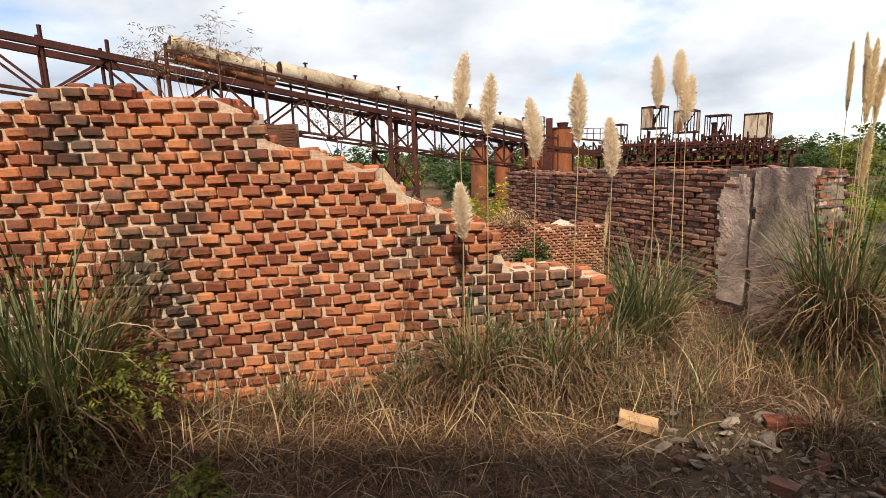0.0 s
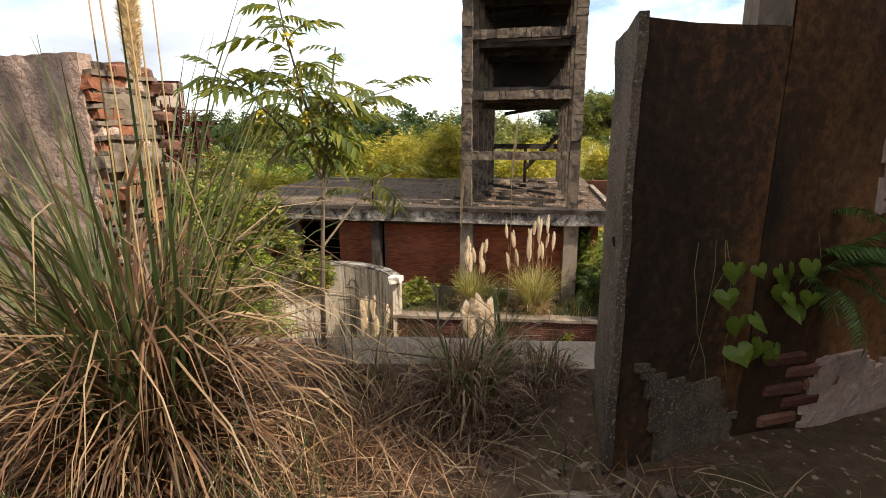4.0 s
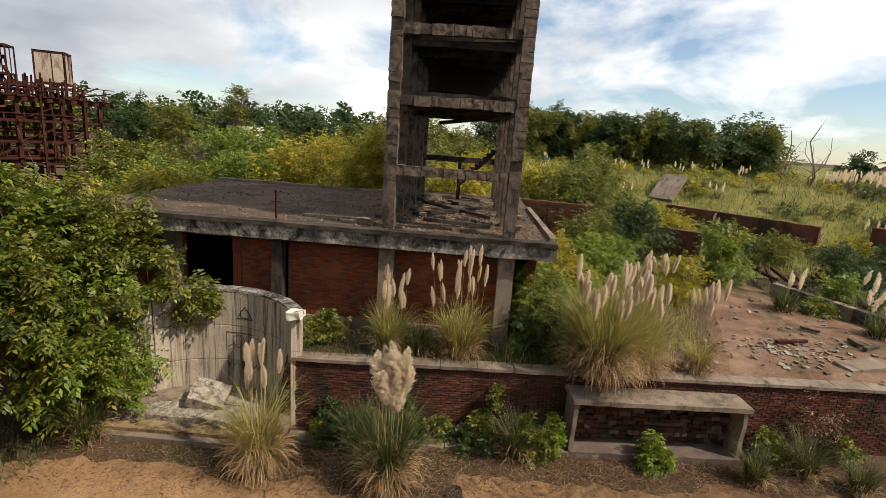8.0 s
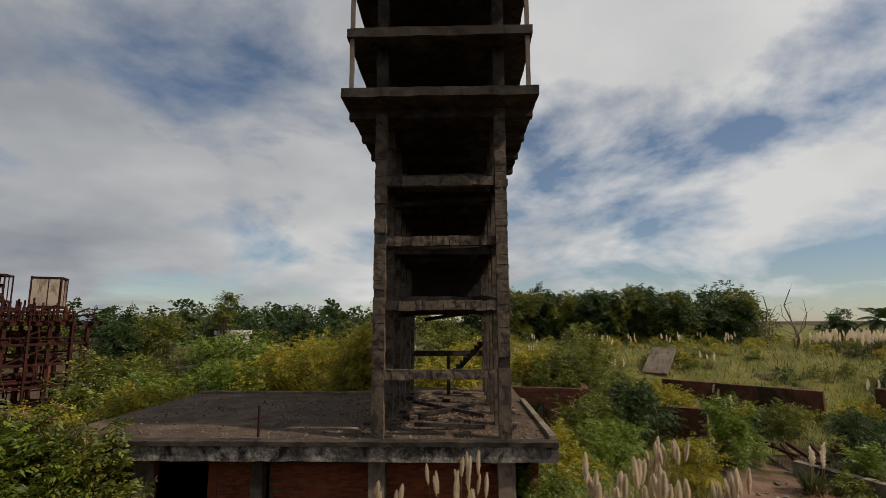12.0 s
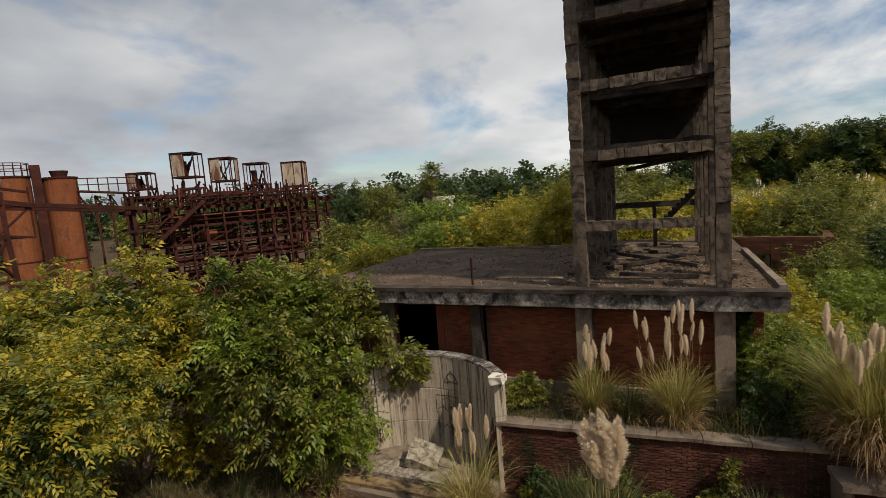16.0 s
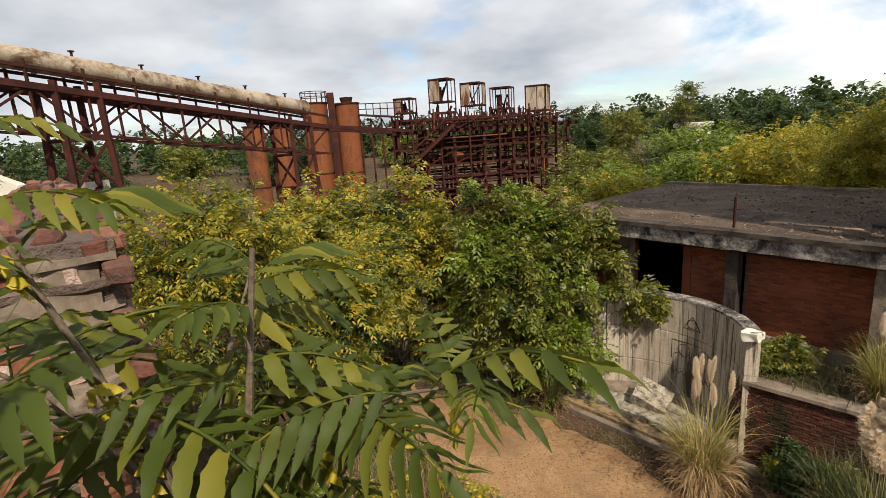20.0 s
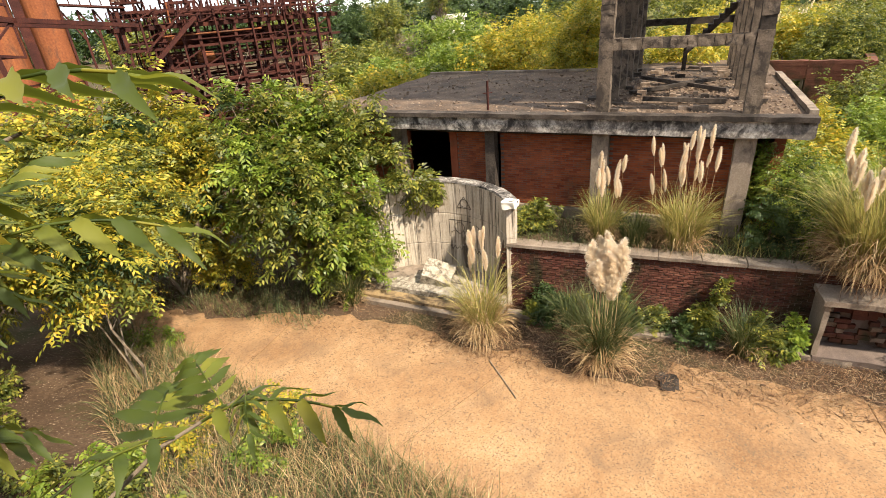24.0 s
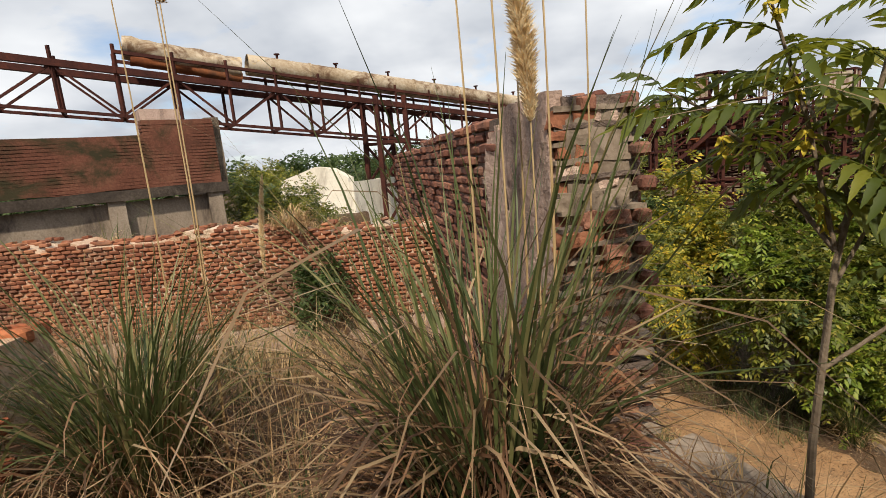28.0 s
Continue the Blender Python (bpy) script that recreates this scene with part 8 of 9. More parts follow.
# ---- trees behind the building and on the hill ----
def tree(name, label, at, h, w, mat, n, seed, leaf=0.32, trunk=0.16, group="trees", blobs=6, lean=0.0, low=0.35):
    t = thing(name, label, "tree", at, 0, group)
    r = random.Random(seed)
    B = []
    for k in range(blobs):
        a = k * 2.4 + r.uniform(-0.5, 0.5)
        q = r.uniform(0.15, 0.62) * w
        zz = h * r.uniform(low + 0.12, 0.86)
        s = w * r.uniform(0.34, 0.52)
        B.append((math.cos(a) * q, math.sin(a) * q, zz, s, s, s * r.uniform(0.7, 0.95)))
    B.append((lean, 0, h * 0.82, w * 0.4, w * 0.4, h * 0.17))
    limbs(t, (0, 0, -0.2), [(b[0], b[1], b[2]) for b in B], trunk, M_BARK, seed)
    foliage("crown", B, int(n * (0.95 if leaf > 0.4 else 1.2)), leaf * 1.9, 3, leaf * 0.68, leaf * 0.36, mat, t, seed, 0.55)
    return t


TREES = ((27.3, 25.2, 6.6, 3.4, M_LEAF_Y, 2600, 0.26), (25.0, 18.6, 6.4, 2.6, M_LEAF_Y, 2800, 0.2), (23.4, 27.5, 4.8, 3.0, M_LEAF_B, 2200, 0.26), (31.5, 23.6, 6.4, 3.2, M_LEAF_Y, 2200, 0.26), (22.0, 31.5, 4.2, 3.0, M_LEAF_B, 2000, 0.28),
         (18.8, 26.0, 4.0, 2.6, M_LEAF_Y, 1800, 0.28), (30.0, 33.0, 6.6, 4.0, M_LEAF_B, 2200, 0.32), (17.0, 30.5, 2.6, 2.4, M_LEAF_Y, 1500, 0.28), (35.5, 28.0, 6.6, 3.6, M_LEAF, 2000, 0.32), (24.5, 37, 5.2, 4.0, M_LEAF, 2000, 0.34), (14.6, 25.0, 2.6, 2.2, M_LEAF, 1400, 0.26),
         (34.0, 17.0, 5.2, 3.0, M_LEAF_Y, 2000, 0.28), (39.0, 21.0, 6.0, 3.6, M_LEAF, 2000, 0.32), (42.0, 14.5, 4.6, 3.2, M_LEAF_Y, 1800, 0.3), (46.5, 12.5, 4.6, 3.4, M_LEAF, 1800, 0.3), (29.0, 15.5, 4.4, 2.6, M_LEAF_Y, 1800, 0.26), (10.0, 30.5, 2.2, 2.0, M_LEAF_Y, 1200, 0.26), (33.5, 31.0, 5.6, 3.2, M_LEAF_Y, 2200, 0.28), (37.0, 54.0, 8.4, 3.4, M_LEAF, 2200, 0.32), (33.5, 53.5, 7.4, 2.8, M_LEAF_D, 1800, 0.32))
for k, (x, y, h, w, mt, n, lf) in enumerate(TREES):
    z = ground_z(x, y)
    h *= 0.88
    tree("yellow_tree" if mt is M_LEAF_Y else "green_tree", "yellow-green tree behind the flat-roofed building" if mt is M_LEAF_Y else "green tree behind the flat-roofed building", (x, y, z), h, w, mt, n, 100 + k, lf)
# dark wood on the hilltop
for k in range(13):
    t = k / 12
    x, y = 75 + rv.uniform(-3, 3), 27 - 29 * t + rv.uniform(-1.2, 1.2)
    tree("hill_tree", "tall dark green tree of the hilltop wood", (x, y, -1.4), 7.6 - 1.9 * t + rv.uniform(-1.3, 0.9) + (0.8 if k in (4, 5) else 0), 3.4, M_LEAF_D if k % 3 else M_LEAF, 1500, 140 + k, 0.5, 0.3, "hilltop wood", 8, low=0.0)
for k in range(9):
    t = k / 8
    x, y = 86 + rv.uniform(-2, 2), 40 - 40 * t
    tree("hill_tree", "tall dark green tree of the hilltop wood", (x, y, -1.4), 6.8, 4.6, M_LEAF_D, 1000, 170 + k, 0.6, 0.3, "hilltop wood", 7, low=0.0)
# far line of trees along the horizon, left of the tower
FAR = [(60, 70, 9, 6), (50, 78, 9, 6), (68, 62, 9.5, 6), (40, 84, 8, 6), (78, 55, 9, 6), (30, 88, 7, 6), (20, 92, 6, 6), (8, 96, 5.5, 6), (-4, 98, 5, 6), (-16, 96, 5, 6), (-30, 92, 5.5, 7), (56, 64, 10.5, 5), (85, 45, 8, 6), (-2, 80, 4.4, 4), (3, 84, 5, 5), (-46, 84, 6, 8)]
for k, (x, y, h, w) in enumerate(FAR):
    h *= 0.5 if 25 < x < 62 else 0.58
    tree("far_tree", "far dark green tree on the skyline", (x, y, -3.0), h, w, M_LEAF_D if k % 3 else M_LEAF, 1100, 200 + k, 0.7, 0.3, "skyline trees", 7, low=0.0)
tr = tree("tall_tree", "tall thin grey-green tree rising over the skyline", (49.1, 57.6, -2.6), 8.0, 2.0, M_LEAF, 420, 240, 0.4, 0.3, "skyline trees", 8, low=0.35)
# far woods that close the view to the north and east
woods = tagged(new("far_woods"), "long belt of far dark green woods on the horizon", "woods", kind="stuff")
rw = random.Random(91)
belt = []
for k in range(120):
    a = radians(-62 + 124 * (k + rw.uniform(-0.5, 0.5)) / 119)
    d = rw.uniform(120, 150)
    hh = rw.uniform(2.6, 4.6)
    belt.append((d * math.sin(a) - 5, d * math.cos(a) + 4, -2.6 + hh * 0.6, 6.0, 6.0, hh))
foliage("belt", belt, 9000, 2.2, 3, 1.2, 0.65, M_LEAF_D, woods, 92, 0.45)
# low scrub and grass on the hill and the terrace
hill_pts, hill_green = [], []
rh = random.Random(77)
while len(hill_pts) < 30000:
    e, q = rh.uniform(3, 60), rh.uniform(0.0, 52)
    if e < 13 and q > 4:
        continue
    p = at_eq(e, q)
    (hill_pts if rh.random() < 0.6 else hill_green).append((p.x, p.y, ground_z(p.x, p.y)))
blade_field("hill_grass", "dry grass over the terrace and hillside", hill_pts, 0.25, 0.75, 0.045, M_BLADE_Y, 31, (0.05, 0.7), (0.2, 1.3), 3)
blade_field("hill_green", "green grass over the terrace and hillside", hill_green, 0.25, 0.75, 0.05, M_BLADE_G, 32, (0.05, 0.7), (0.2, 1.3), 3)
for k in range(190):
    e, q = rh.uniform(16, 58), rh.uniform(0, 50)
    p = at_eq(e, q)
    z = ground_z(p.x, p.y)
    s = rh.uniform(0.5, 1.0)
    b = thing("hill_shrub", "low olive shrub on the hillside", "bush", (p.x, p.y, z), 0, "hill shrubs")
    foliage("crown", [(0, 0, 0.4 * s, 1.1 * s, 1.1 * s, 0.6 * s), (0.5 * s, 0.3 * s, 0.6 * s, 0.7 * s, 0.7 * s, 0.5 * s)], 100, 0.42, 3, 0.19, 0.085, rh.choice((M_LEAF_Y, M_LEAF, M_LEAF_D, M_LEAF_Y)), b, 300 + k, 0.3, 5)
for k in range(46):
    e, q = rh.uniform(14, 50), rh.uniform(3, 46)
    p = at_eq(e, q)
    pampas((p.x, p.y, ground_z(p.x, p.y)), 0.4, 40, 50, 1.0, ring_plumes(4, 0.6, 1.1, 1.7, rh), "far pampas clump with pale plumes on the hillside", 400 + k, blade_w=0.04, scale=1.5, group="far pampas")

for k in range(26):
    x, y = 61.5 + rh.uniform(-2.5, 3.5), -5.5 - k * 0.42 + rh.uniform(-0.8, 0.8)
    pampas((x, y, ground_z(x, y)), 0.5, 60, 60, 1.3, ring_plumes(6, 0.7, 1.5, 2.2, rh), "far pampas clump with pale plumes on the hillside", 450 + k, blade_w=0.05, scale=1.6, group="far pampas")

# verge below the platform and along the road
verge, verge_g = [], []
while len(verge) < 9000:
    x, y = rh.uniform(3.6, 9.2), rh.uniform(5.0, 21)
    g = (Vector((x, y)) - Vector((7.3, 11.2))).dot(Vector((0.95, 0.3)))
    if x > platform_edge(y) + 0.3 and g < 0.15:
        (verge if rh.random() < 0.5 else verge_g).append((x, y, ground_z(x, y)))
blade_field("verge_grass", "dry grass on the bank beside the road", verge, 0.25, 0.85, 0.014, M_BLADE_D, 33, (0.05, 0.8), (0.2, 1.6), 4)
blade_field("verge_green", "green grass on the bank beside the road", verge_g, 0.3, 0.95, 0.016, M_BLADE_G, 34, (0.05, 0.7), (0.2, 1.6), 4)
for k in range(20):
    y = rh.uniform(6.5, 18)
    x = rh.uniform(platform_edge(y) + 0.8, 7.6 - (y - 10) * 0.3)
    b = thing("verge_shrub", "leafy weed on the bank beside the road", "weed", (x, y, ground_z(x, y)), 0, "bank weeds")
    s = rh.uniform(0.35, 0.7)
    foliage("leaves", [(0, 0, s * 0.7, s, s, s * 0.6)], int(220 * s), 0.24, 4, 0.10, 0.045, rh.choice((M_LEAF, M_LEAF_B, M_LEAF_Y)), b, 350 + k, 0.25)
foot = []
while len(foot) < 10500:
    e, q = rh.uniform(-2.7, -0.05), rh.uniform(-1.6, 16)
    if rh.random() < 0.5 or e > -0.9:
        p = at_eq(e, q)
        foot.append((p.x, p.y, ROAD_Z + 0.04))
blade_field("wall_foot_litter", "dry litter and stalks along the foot of the wall", foot, 0.10, 0.42, 0.012, M_BLADE_M, 35, (0.9, 1.55), (0.0, 0.9), 3)
straw = []
while len(straw) < 5200:
    e, q = rh.gauss(-1.7, 0.55), rh.uniform(-3.5, 16)
    if e < -0.5:
        p = at_eq(e, q)
        straw.append((p.x, p.y, ROAD_Z + 0.05))
blade_field("verge_straw", "bleached straw strewn along the edge of the road", straw, 0.06, 0.3, 0.011, M_BLADE_S, 39, (1.3, 1.57), (-0.4, 0.4), 3, "litter")
leftg = []
while len(leftg) < 5000:
    e, q = rh.uniform(-2.8, 2.5), rh.uniform(-14, -5.2)
    p = at_eq(e, q)
    leftg.append((p.x, p.y, ground_z(p.x, p.y)))
blade_field("shade_grass", "mixed grass under the bushes", leftg, 0.2, 0.8, 0.016, M_BLADE_G, 36, (0.05, 0.9), (0.2, 1.5), 3)
terr = []
while len(terr) < 5200:
    e, q = rh.uniform(0.2, 3.4), rh.uniform(0.0, 8.5)
    p = at_eq(e, q)
    terr.append((p.x, p.y, TERR_Z))
blade_field("terrace_grass", "long green grass between the wall and the building", terr, 0.2, 0.6, 0.014, M_BLADE_G, 37, (0.05, 0.9), (0.2, 1.6), 4)

golden, scrub = [], []
while len(golden) < 6500:
    e, q = rh.uniform(0.3, 13), rh.uniform(5.5, 17)
    if q < 11.4 + (e - 0.85) * 0.51:
        p = at_eq(e, q)
        golden.append((p.x, p.y, ground_z(p.x, p.y)))
blade_field("golden_grass", "rank golden grass between the building and the paved terrace", golden, 0.3, 0.95, 0.022, M_BLADE_Y, 41, (0.05, 0.7), (0.3, 1.6), 4)
while len(scrub) < 3800:
    e, q = rh.uniform(3.5, 15), rh.uniform(18, 30)
    if q > 23.1 - e * 0.36:
        p = at_eq(e, q)
        scrub.append((p.x, p.y, ground_z(p.x, p.y)))
blade_field("scrub_grass", "mixed olive grass beyond the terrace kerb", scrub, 0.2, 0.7, 0.035, M_BLADE_G, 42, (0.1, 0.9), (0.2, 1.5), 3)

# fallen leaves and twigs strewn over the road, thicker towards its edges
strewn = []
while len(strewn) < 7000:
    e, q = rh.uniform(-8.5, -0.6), rh.uniform(-11, 16)
    p = at_eq(e, q)
    if rh.random() < 0.02 + 0.98 * step01((e + 3.6) / 1.6):
        strewn.append((p.x, p.y, ROAD_Z + 0.052))
blade_field("road_litter", "fallen leaves and twigs strewn over the road", strewn, 0.03, 0.16, 0.018, M_BLADE_M, 38, (1.45, 1.57), (-0.1, 0.1), 3, "litter")
# bare dead trees and a palm on the far right of the hill
for k, (x, y, h) in enumerate(((65.2, -2.3, 5.2), (65.0, -4.6, 6.0))):
    t = thing("dead_tree", "bare grey dead tree on the hillside", "tree", (x, y, ground_z(x, y)), 0, "dead trees")
    limbs(t, (0, 0, -0.2), [(0.1, 0, h), (0.9, 0.8, h * 0.75), (-0.8, -0.9, h * 0.8), (0.3, -1.2, h * 0.6)], 0.14, M_BARK, 610 + k)
palm = thing("palm_tree", "palm with a rounded crown on the skyline", "tree", (87, -17.2, -2.0))
bm = bmesh.new()
for i in range(4):
    bm_tube(bm, (0, 0, i * 0.9), (0, 0, (i + 1) * 0.9), 0.32 - 0.02 * i, 0.30 - 0.02 * i, n=8, cap=False)
part("trunk", bm, M_BARK, palm)
frond = compound_leaf(90, 3.0, 18, 0.75, 0.10)
frond.materials.clear()
frond.materials.append(M_LEAF_D)
for k in range(22):
    f = new("frond", frond)
    f.parent = palm
    f.matrix_basis = Matrix.LocRotScale((0, 0, 3.6), Euler((rh.uniform(-0.2, 0.2), rh.uniform(-1.1, 0.4), k * 2.4)), None)
tree("green_tree", "round green tree on the skyline of the hill", (86, -12.5, -1.6), 4.6, 2.4, M_LEAF_D, 900, 620, 0.5, 0.2, "trees", 6, low=0.05)
for k, (x, y, h, w) in enumerate(((46.5, -8.5, 3.0, 1.9), (49.0, -12.0, 3.4, 2.2), (43.5, -12.5, 2.6, 1.8), (52.0, -10.0, 3.2, 2.0))):
    tree("dark_shrub", "dense dark shrub beside the terrace", (x, y, ground_z(x, y)), h, w, M_LEAF_D, 1300, 630 + k, 0.24, 0.1, "dark shrubs", 6, low=0.0)

# ---- small things in the ruin ----
rk = random.Random(31)


def chunk_mesh(seed, mat):
    r = random.Random(seed)
    bm = bmesh.new()
    pts = [Vector((r.gauss(0, 1), r.gauss(0, 1), r.gauss(0, 0.55))).normalized() * r.uniform(0.7, 1.0) for _ in range(14)]
    for p in pts:
        bm.verts.new((p.x, p.y * 0.75, p.z * 0.5))
    bmesh.ops.convex_hull(bm, input=bm.verts[:])
    me = bpy.data.meshes.new("chunk")
    bm.to_mesh(me)
    bm.free()
    me.materials.append(mat)
    return me


M_STONE = surface("broken_masonry", [(0.3, (0.06, 0.042, 0.032)), (0.5, (0.135, 0.10, 0.078)), (0.75, (0.28, 0.23, 0.19))], 4.0, 50, bump=0.8, vary='object', vary_amount=0.45)
CH = [chunk_mesh(k, M_STONE if k % 6 else M_CONC) for k in range(14)] + [chunk_mesh(20 + k, M_BRICK_D) for k in range(2)]
V, F = [], []
for k in range(3800):
    x, y = rk.uniform(0.4, 4.0), rk.uniform(1.2, 3.5)
    if rk.random() > 0.25 + 0.75 * step01((x - 0.6) / 0.9) * step01((3.1 - y) / 0.6) or y > 3.45:
        continue
    s = rk.uniform(0.008, 0.04) ** 1.0
    m = Matrix.LocRotScale((x, y, ground_z(x, y) + s * 0.3), Euler((rk.uniform(0, 6), rk.uniform(0, 6), rk.uniform(0, 6))), (s, s, s))
    me = CH[k % 14]
    b0 = len(V)
    V += [tuple(m @ v.co) for v in me.vertices]
    F += [[b0 + i for i in p.vertices] for p in me.polygons]
me = bpy.data.meshes.new("gravel")
me.from_pydata(V, [], F)
tagged(part_mesh("gravel", me, M_RUBBLE, None), "small gravel and mortar crumbs on the floor", "rubble", kind="stuff")
for k in range(190):
    x, y = rk.gauss(2.2, 0.75), rk.gauss(2.75, 0.42)
    if k > 165:
        x, y = rk.uniform(-2.5, 1.0), rk.uniform(1.2, 3.0)
    if y > 3.5 or (x - 0.3) ** 2 + (y - 1.2) ** 2 < 0.1 or x > 3.9:
        continue
    s = rk.uniform(0.03, 0.085)
    ob = tagged(new("stone", CH[k % len(CH)]), "broken piece of brick lying in the rubble" if k % len(CH) > 13 else "grey chunk of broken masonry in the rubble", "stone", "rubble stones")
    ob.matrix_basis = Matrix.LocRotScale((x, y, ground_z(x, y) + s * 0.28), Euler((rk.gauss(0, 0.3), rk.gauss(0, 0.3), rk.uniform(0, 6))), (s * rk.uniform(0.8, 1.4), s, s))


for k in range(26):
    x, y = rk.uniform(2.3, 3.7), rk.uniform(2.35, 3.0)
    s = rk.uniform(0.055, 0.105)
    ob = tagged(new("stone", CH[k % 14]), "angular grey chunk of broken concrete in the rubble", "stone", "rubble stones")
    ob.matrix_basis = Matrix.LocRotScale((x, y, ground_z(x, y) + s * 0.3), Euler((rk.gauss(0, 0.3), rk.gauss(0, 0.3), rk.uniform(0, 6))), (s * rk.uniform(0.8, 1.3), s, s * 0.9))
blade_field("wiry_stalks", "wiry pale roots and stalks over the dark earth", litter_points(380, (2.2, 4.1, 2.5, 3.7), lambda x, y: True), 0.15, 0.5, 0.006, M_BLADE_S, 12, (1.0, 1.5), (0.2, 1.4), 6)


def loose_brick(at, rot, mat, label, s=(0.24, 0.115, 0.06)):
    bm = bmesh.new()
    rough_block(bm, (0, 0, 0), s, None, 5, 0.008, int(at[0] * 50), 12)
    ob = part("loose_brick", bm, mat, None)
    ob.matrix_basis = Matrix.LocRotScale(at, Euler(rot), None)
    tagged(ob, label, "brick", "loose bricks")


M_BRICK_L = surface("brick_pale", [(0.3, (0.30, 0.17, 0.09)), (0.55, (0.46, 0.29, 0.16)), (0.8, (0.55, 0.38, 0.24))], 5.0, 50, bump=0.6)
loose_brick((0.98, 3.10, -0.12), (0.1, 0.12, -0.35), M_BRICK_L, "pale chipped brick lying on the rubble")
loose_brick((1.93, 3.14, -0.14), (0.05, -0.08, -0.2), M_BRICK_O, "orange brick lying flat on the rubble")
loose_brick((2.25, 2.55, -0.15), (0.2, 0.1, 0.7), M_BRICK_D, "broken dark brick in the rubble", (0.15, 0.11, 0.06))
loose_brick((2.75, 2.35, -0.16), (0.0, 0.2, 1.7), M_BRICK_L, "pale chipped brick lying on the rubble", (0.2, 0.11, 0.06))
loose_brick((1.55, 2.5, -0.16), (0.1, 0.0, 2.4), M_BRICK_D, "broken dark brick in the rubble", (0.13, 0.11, 0.06))

# yellowed plastic basin
bowl = thing("plastic_basin", "yellowed cracked plastic basin lying among rubble", "basin", (2.90, 3.05, -0.04), -40)
bm = bmesh.new()
prof = [(0.0, -0.15), (0.10, -0.15), (0.13, -0.12), (0.16, 0.02), (0.185, 0.035), (0.20, 0.02), (0.185, 0.0), (0.148, -0.13), (0.11, -0.165), (0.0, -0.165)]
rings = []
for k in range(28):
    a = 2 * math.pi * k / 28
    rings.append([bm.verts.new((r * math.cos(a) * 1.32, r * math.sin(a) * 0.80 * (1 + 0.06 * math.cos(2 * a)), z + 0.01 * math.sin(3 * a) * (r > 0.15))) for r, z in prof])
for k in range(28):
    A, B = rings[k], rings[(k + 1) % 28]
    for j in range(len(prof) - 1):
        if prof[j][0] == 0:
            bm.faces.new((A[j], A[j + 1], B[j + 1]))
        elif prof[j + 1][0] == 0:
            bm.faces.new((A[j], A[j + 1], B[j]))
        else:
            bm.faces.new((A[j], A[j + 1], B[j + 1], B[j]))
bmesh.ops.recalc_face_normals(bm, faces=bm.faces[:])
b = part("shell", bm, M_BOWL, bowl, smooth=True)
b.matrix_basis = Euler((radians(24), radians(5), 0)).to_matrix().to_4x4() @ Matrix.Diagonal((0.62, 0.72, 0.5, 1.0))
# planks
for k, (p0, p1, w, h, lab) in enumerate((((2.80, 3.42, -0.09), (2.66, 2.95, -0.11), 0.11, 0.10, "charred grey timber lying by the basin"), ((2.72, 2.48, -0.15), (3.02, 2.36, -0.15), 0.07, 0.03, "short piece of grey board"), ((2.92, 2.55, -0.13), (3.08, 2.32, -0.15), 0.06, 0.03, "short piece of grey board"),
                                              ((-0.55, 1.62, -0.14), (-0.25, 1.75, -0.12), 0.03, 0.02, "thin splinter of wood"))):
    pk = thing("plank", lab, "plank", (0, 0, 0), group="planks")
    bm = bmesh.new()
    d = Vector(p1) - Vector(p0)
    rough_block(bm, (Vector(p0) + Vector(p1)) / 2, (d.length, w, h), d.to_track_quat('X', 'Z').to_matrix(), 10, 0.012, k, 8)
    part("board", bm, M_WOOD if k else M_CONC_D, pk)

# fern and heart-leaved creeper on the damp wall
nCw = Vector((dC.y, -dC.x, 0)) * -1
nCw = Vector((-0.6, -0.8, 0))


def on_c(s, off, z):
    p = PN + dC * s
    return Vector((p.x, p.y, z)) + nCw * off


fern = thing("wall_fern", "green fern fronds rooted in the damp wall", "fern", tuple(on_c(0.95, 0.02, 0.55)))
bm_f = [compound_leaf(60 + k, 0.34, 16, 0.055, 0.011) for k in range(3)]
M_FERN = leaf_mat("fern_green", [(0.2, (0.03, 0.06, 0.015)), (0.8, (0.10, 0.16, 0.03))], (0.12, 0.2, 0.03))
for m in bm_f:
    m.materials.clear()
    m.materials.append(M_FERN)
for k in range(12):
    f = new("frond", bm_f[k % 3])
    f.parent = fern
    f.matrix_basis = Matrix.LocRotScale((rk.uniform(-0.1, 0.1), rk.uniform(-0.05, 0.05), rk.uniform(-0.15, 0.2)), Euler((rk.uniform(-0.4, 0.4), rk.uniform(-0.9, 0.3), math.atan2(-0.8, -0.6) + rk.uniform(-1.3, 1.3))), (rk.uniform(0.7, 1.1),) * 3)
ivy = thing("creeper", "heart-leaved creeper hanging on the damp wall", "creeper", tuple(on_c(0.52, 0.03, 0.5)))


def heart_leaf():
    bm = bmesh.new()
    n = 14
    rim = []
    for i in range(n):
        a = 2 * math.pi * (i + 0.5) / n
        rim.append(bm.verts.new((0.0029 * 16 * math.sin(a) ** 3, 0.0029 * (13 * math.cos(a) - 5 * math.cos(2 * a) - 2 * math.cos(3 * a) - math.cos(4 * a)), -0.008 * abs(math.sin(a)))))
    c = bm.verts.new((0, -0.012, 0.006))
    for i in range(n):
        bm.faces.new((c, rim[i], rim[(i + 1) % n]))
    me = bpy.data.meshes.new("heart_leaf")
    bm.to_mesh(me)
    bm.free()
    me.materials.append(M_LEAF_B)
    return me


HL = heart_leaf()
